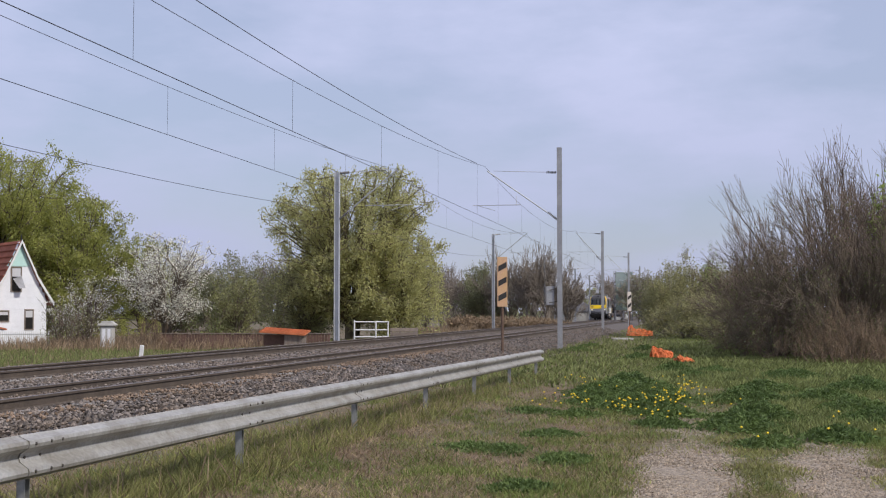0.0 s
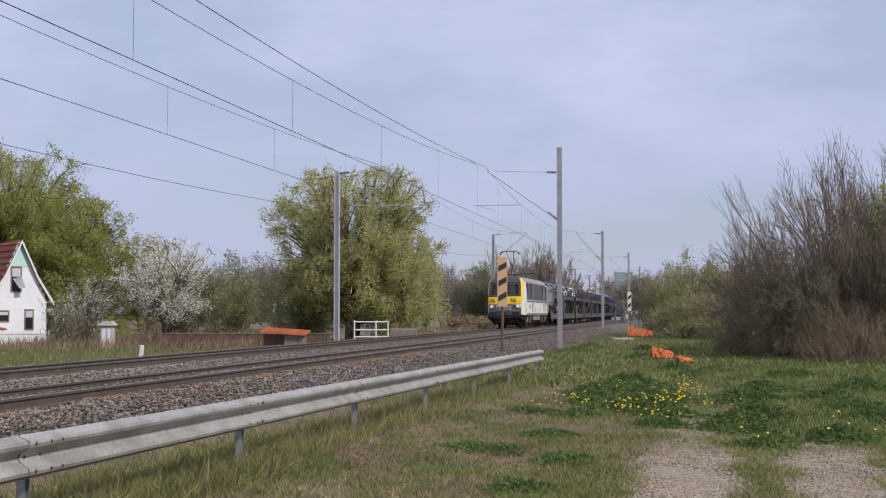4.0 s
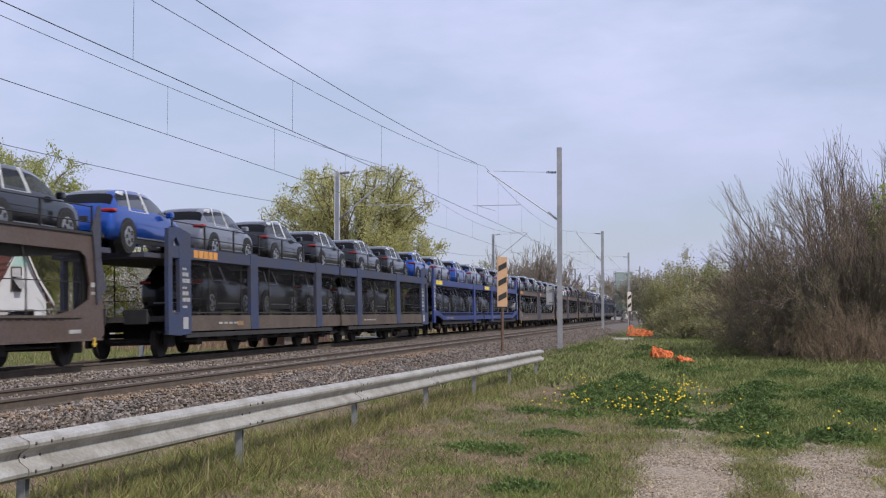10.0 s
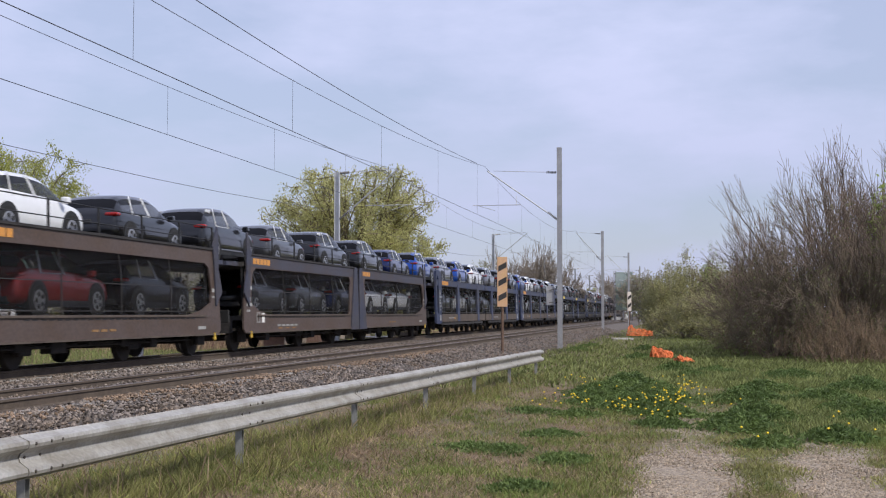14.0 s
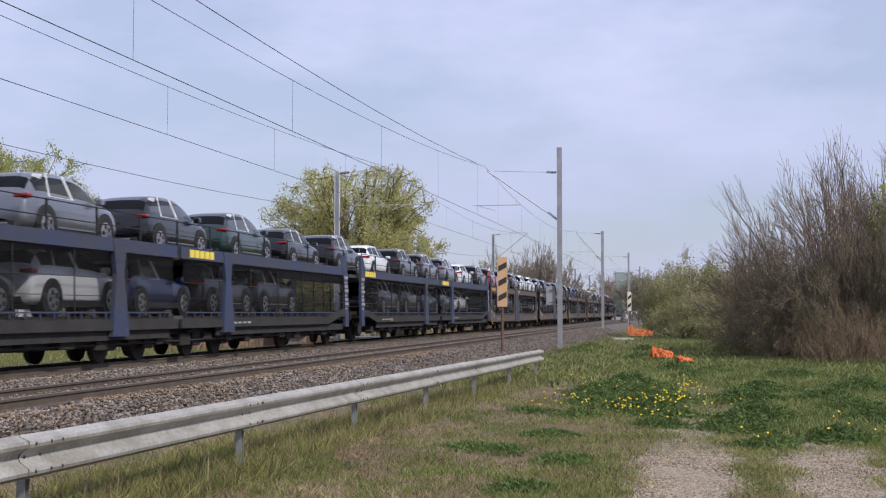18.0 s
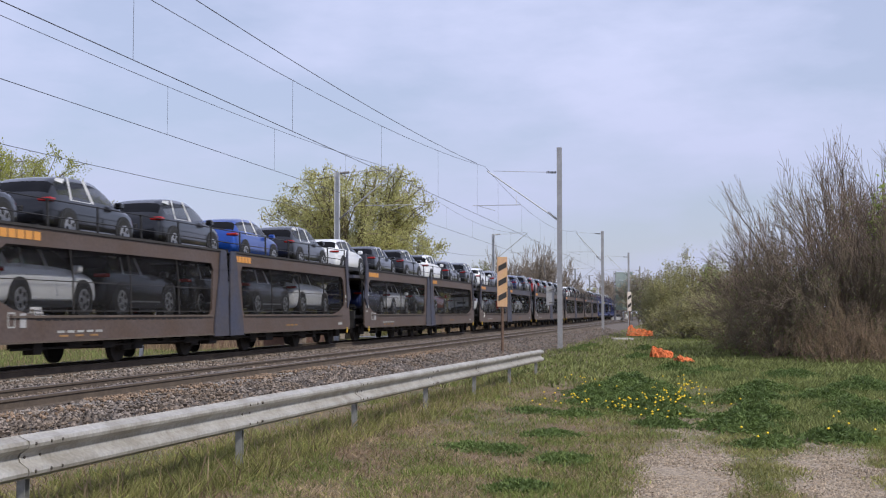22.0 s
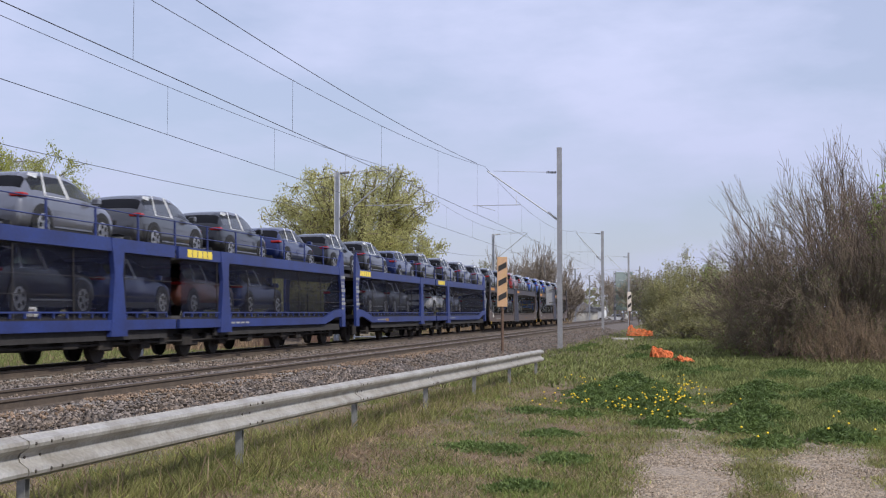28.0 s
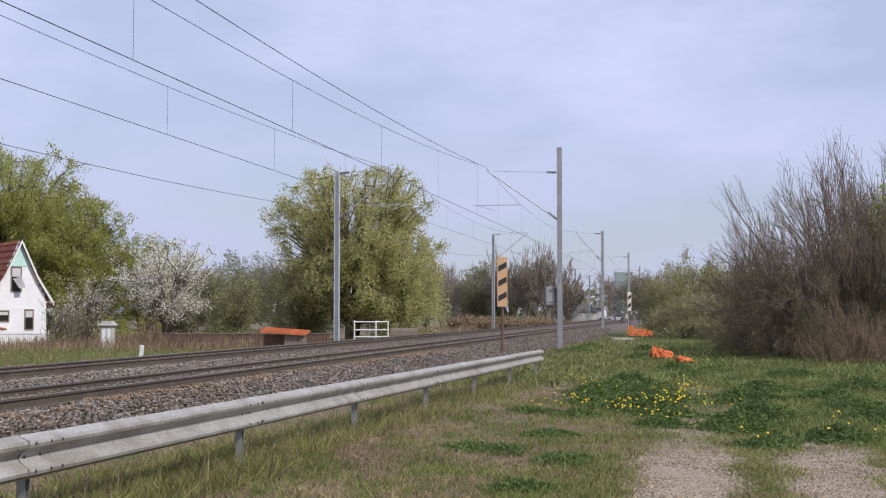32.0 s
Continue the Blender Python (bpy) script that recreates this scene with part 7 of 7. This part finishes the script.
tagged(link("tall_grass", blades_mesh("tall_grass", scatter(13000, 8.0, 34.0, 203, beside_guard), 0.05, 0.21, 0.005, 303, lean=0.6), M["grass"]), "taller grass round the guard rail posts", "grass", kind="stuff")
tagged(link("dry_stalks", blades_mesh("dry_stalks", scatter(800, 8.0, 34.0, 204, beside_guard), 0.1, 0.34, 0.006, 304, lean=0.35), M["straw"]), "dry stalks round the guard rail posts", "grass", kind="stuff")
# clumps of dark leafy weeds
r5 = np.random.default_rng(77)
CLUMPS = ((0.150, 21.5, 0.62, 1), (0.162, 23.5, 0.75, 1), (0.135, 25.0, 0.70, 1), (0.177, 20.2, 0.45, 1), (0.120, 26.5, 0.5, 0.9), (0.148, 28.0, 0.7, 1), (0.172, 18.4, 0.32, 0.9), (0.235, 17.8, 0.50, 1), (0.248, 19.5, 0.55, 1), (0.240, 23.5, 0.6, 1), (0.252, 15.4, 0.28, 0.9), (0.262, 16.0, 0.22, 0.8), (0.311, 16.4, 0.42, 0.9), (0.325, 21.0, 0.55, 0.9), (0.342, 19.0, 0.5, 0.9), (0.300, 24.0, 0.6, 0.8), (0.335, 27.0, 0.8, 0.8), (0.275, 33.0, 0.7, 0.7), (0.255, 27.0, 0.6, 0.8), (0.182, 37.0, 0.55, 1), (0.195, 34.0, 0.4, 0.7), (0.215, 36.0, 0.6, 0.7), (0.022, 15.3, 0.30, 0.5), (0.048, 15.0, 0.28, 0.5), (0.094, 13.8, 0.28, 0.7), (0.060, 11.6, 0.26, 0.7), (0.085, 17.0, 0.35, 0.5), (0.105, 20.0, 0.35, 0.6), (0.115, 23.0, 0.4, 0.7), (0.070, 21.0, 0.35, 0.4), (0.107, 58.0, 0.5, 0.9), (0.16, 60.0, 0.6, 0.8), (0.117, 66.0, 0.5, 0.8), (0.155, 48.0, 0.7, 0.7))
spots = []
for bx, d, rad, thick in CLUMPS:
    for _ in range(int(7500 * rad * thick)):
        q = r5.normal(size=2) * 0.52
        top = rad * 0.62 * thick * math.exp(-0.9 * (q[0] ** 2 + q[1] ** 2)) * (0.75 + 0.5 * noise.noise((q[0] * 3, q[1] * 3, d)))
        x, y = bx * d + q[0] * rad, d + q[1] * rad * 1.4
        spots.append((x, y, ground_z(x, y) + 0.01 + top * r5.uniform(0, 1) ** 0.6))
wp = np.array(spots)
tagged(link("weeds", leaves_mesh("weeds", wp, 0.026, r5, long=3.2, normal_up=0.4), M["weed"]), "clumps of dark green broad-leaved weeds", "weeds", kind="stuff")
tagged(link("far_grass", blades_mesh("far_grass", scatter(44000, 28.0, 190.0, 210, lambda x, y, r_: 7.4 < right_of_line(x, y) < 40 and r_.uniform() < min(1.0, (y - 22) / 25.0)), 0.05, 0.2, 0.022, 310, lean=0.6), M["lush"]), "green grass farther along the line", "grass", kind="stuff")
# lush strip at the thicket's foot
tagged(link("lush_grass", blades_mesh("lush_grass", scatter(44000, 17.0, 80.0, 206, lambda x, y, r_: x > (0.25 if y < 22 else 0.15 + 0.12 * r_.uniform() ** 2) * y and green(x, y) + r_.uniform(-0.3, 0.3) > -0.05), 0.04, 0.15, 0.010, 306, lean=0.6), M["lush"]), "lush green grass along the thicket", "grass", kind="stuff")
# dandelions
dv, df = [], []
for bx, d, n_ in ((0.170, 21.0, 22), (0.182, 22.5, 30), (0.188, 25.5, 26), (0.178, 19.5, 12), (0.172, 18.0, 8), (0.150, 20.5, 16), (0.130, 20.8, 16), (0.104, 21.0, 14), (0.115, 28.0, 14), (0.128, 25.0, 8), (0.205, 21.5, 5), (0.232, 20.5, 9), (0.252, 15.4, 6), (0.31, 17.5, 5), (0.090, 21.5, 8), (0.195, 28.0, 10)):
    for _ in range(int(n_ * 0.8)):
        q = r5.normal(size=2)
        x, y = bx * d + q[0] * 0.22, d + q[1] * 0.6
        z = ground_z(x, y) + r5.uniform(0.12, 0.30)
        i0 = len(dv)
        dv += [(x + 0.021 * math.cos(a), y + 0.021 * math.sin(a), z) for a in np.linspace(0, 5.23, 6)] + [(x, y, z + 0.02), (x, y, z - 0.015)]
        df += [(i0 + a, i0 + (a + 1) % 6, i0 + 6) for a in range(6)] + [(i0 + (a + 1) % 6, i0 + a, i0 + 7) for a in range(6)]
me = bpy.data.meshes.new("dandelions")
me.from_pydata(dv, [], df)
tagged(link("dandelions", me, M["dandelion"]), "scattered yellow dandelion flowers", "flowers", kind="stuff")
# dry bank between the far track and the gardens
bank = lambda x, y, r_: (-11.0 if y < 50 or y > 88 else -30.0) < right_of_line(x, y) < -3.3
tagged(link("bank_grass", blades_mesh("bank_grass", scatter(5500, 26.0, 110.0, 207, bank), 0.1, 0.36, 0.02, 307), M["straw"]), "dry tan grass on the bank beyond the rails", "grass", kind="stuff")
tagged(link("bank_green", blades_mesh("bank_green", scatter(46000, 26.0, 120.0, 208, lambda x, y, r_: (-13.0 if y < 48 or y > 90 else -34.0) < right_of_line(x, y) < -3.2), 0.08, 0.30, 0.022, 308), M["lush"]), "green grass on the bank beyond the rails", "grass", kind="stuff")
tagged(link("reeds", blades_mesh("reeds", scatter(7000, 70.0, 150.0, 209, lambda x, y, r_: -26 < right_of_line(x, y) < -9 and (x / y < -0.14 or x / y > -0.02)), 0.25, 0.95, 0.025, 309), M["reed"]), "dry brown reeds and stalks in the gardens", "reeds", kind="stuff")


def stones_mesh(name, rows, size, seed):
    """Irregular eight-faced stones."""
    r_ = np.random.default_rng(seed)
    n = len(rows)
    c = np.array(rows)
    base = np.array([(1, 0, 0), (0, 1, 0), (-1, 0, 0), (0, -1, 0), (0, 0, 1), (0, 0, -1)], float)
    s = size * r_.uniform(0.55, 1.35, (n, 1, 1))
    v = base[None] * r_.uniform(0.55, 1.25, (n, 6, 1)) * s
    a = r_.uniform(0, 2 * math.pi, n)
    t = r_.uniform(-0.7, 0.7, n)
    x = v[:, :, 0] * np.cos(a)[:, None] - v[:, :, 1] * np.sin(a)[:, None]
    y = v[:, :, 0] * np.sin(a)[:, None] + v[:, :, 1] * np.cos(a)[:, None]
    z = v[:, :, 2] * 0.8
    y, z = y * np.cos(t)[:, None] - z * np.sin(t)[:, None], y * np.sin(t)[:, None] + z * np.cos(t)[:, None]
    p = np.stack([x, y, z], 2) + c[:, None]
    f = np.array([(0, 1, 4), (1, 2, 4), (2, 3, 4), (3, 0, 4), (1, 0, 5), (2, 1, 5), (3, 2, 5), (0, 3, 5)])
    faces = (np.arange(n)[:, None, None] * 6 + f[None]).reshape(-1, 3)
    me = bpy.data.meshes.new(name)
    me.from_pydata(p.reshape(-1, 3).tolist(), [], faces.tolist())
    return me


def bed_z(r):
    xs = (-3.9, -1.9, 1.9, 2.6, 6.5, 7.9, 8.3)
    zs = (-0.5, 0.30, 0.26, 0.30, 0.26, -0.16, -0.16)
    return float(np.interp(r, xs, zs))


r6 = np.random.default_rng(88)
rows = []
while len(rows) < 60000:
    y = 15.0 * (115.0 / 15.0) ** r6.uniform(0, 1)
    r = r6.uniform(-2.9, 8.4)
    p = on_track(y, r)
    if p.x / p.y < -0.38:
        continue
    if min(abs(r - q) for q in (-0.7525, 0.7525, TRACKS - 0.7525, TRACKS + 0.7525)) < 0.10:
        continue
    rows.append((p.x, p.y, bed_z(r) + r6.uniform(-0.015, 0.03)))
tagged(link("ballast_stones", stones_mesh("ballast_stones", rows, 0.038, 89), M["ballast_stone"]), "loose crushed stones of the track bed", "stones", kind="stuff")
rows = []
while len(rows) < 1500:
    y = 14.0 * (45.0 / 14.0) ** r6.uniform(0, 1)
    p = on_track(y, TRACKS + 0.92 + abs(r6.normal()) * 0.35)
    if p.x / p.y > -0.38 and noise.noise((p.x * 0.8, p.y * 0.8, 3)) > -0.1:
        rows.append((p.x, p.y, 0.30 + r6.uniform(0, 0.03)))
tagged(link("rusty_stones", stones_mesh("rusty_stones", rows, 0.034, 91), M["rusty_stone"]), "rust-stained stones along the rail", "stones", kind="stuff")
rows = []
while len(rows) < 9000:
    y = 10.2 * (20.0 / 10.2) ** r6.uniform(0, 1)
    x = r6.uniform(0.0, 0.37) * y
    if clear_of_path(x, y) > r6.uniform(0.2, 1.0) or (y < 11.6 and r6.uniform() < 0.10 and x > 0.15 * y):
        rows.append((x, y, ground_z(x, y) + 0.003))
tagged(link("path_gravel", stones_mesh("path_gravel", rows, 0.016, 90), M["gravel_stone"]), "pale loose gravel on the path", "gravel", kind="stuff")

motions()
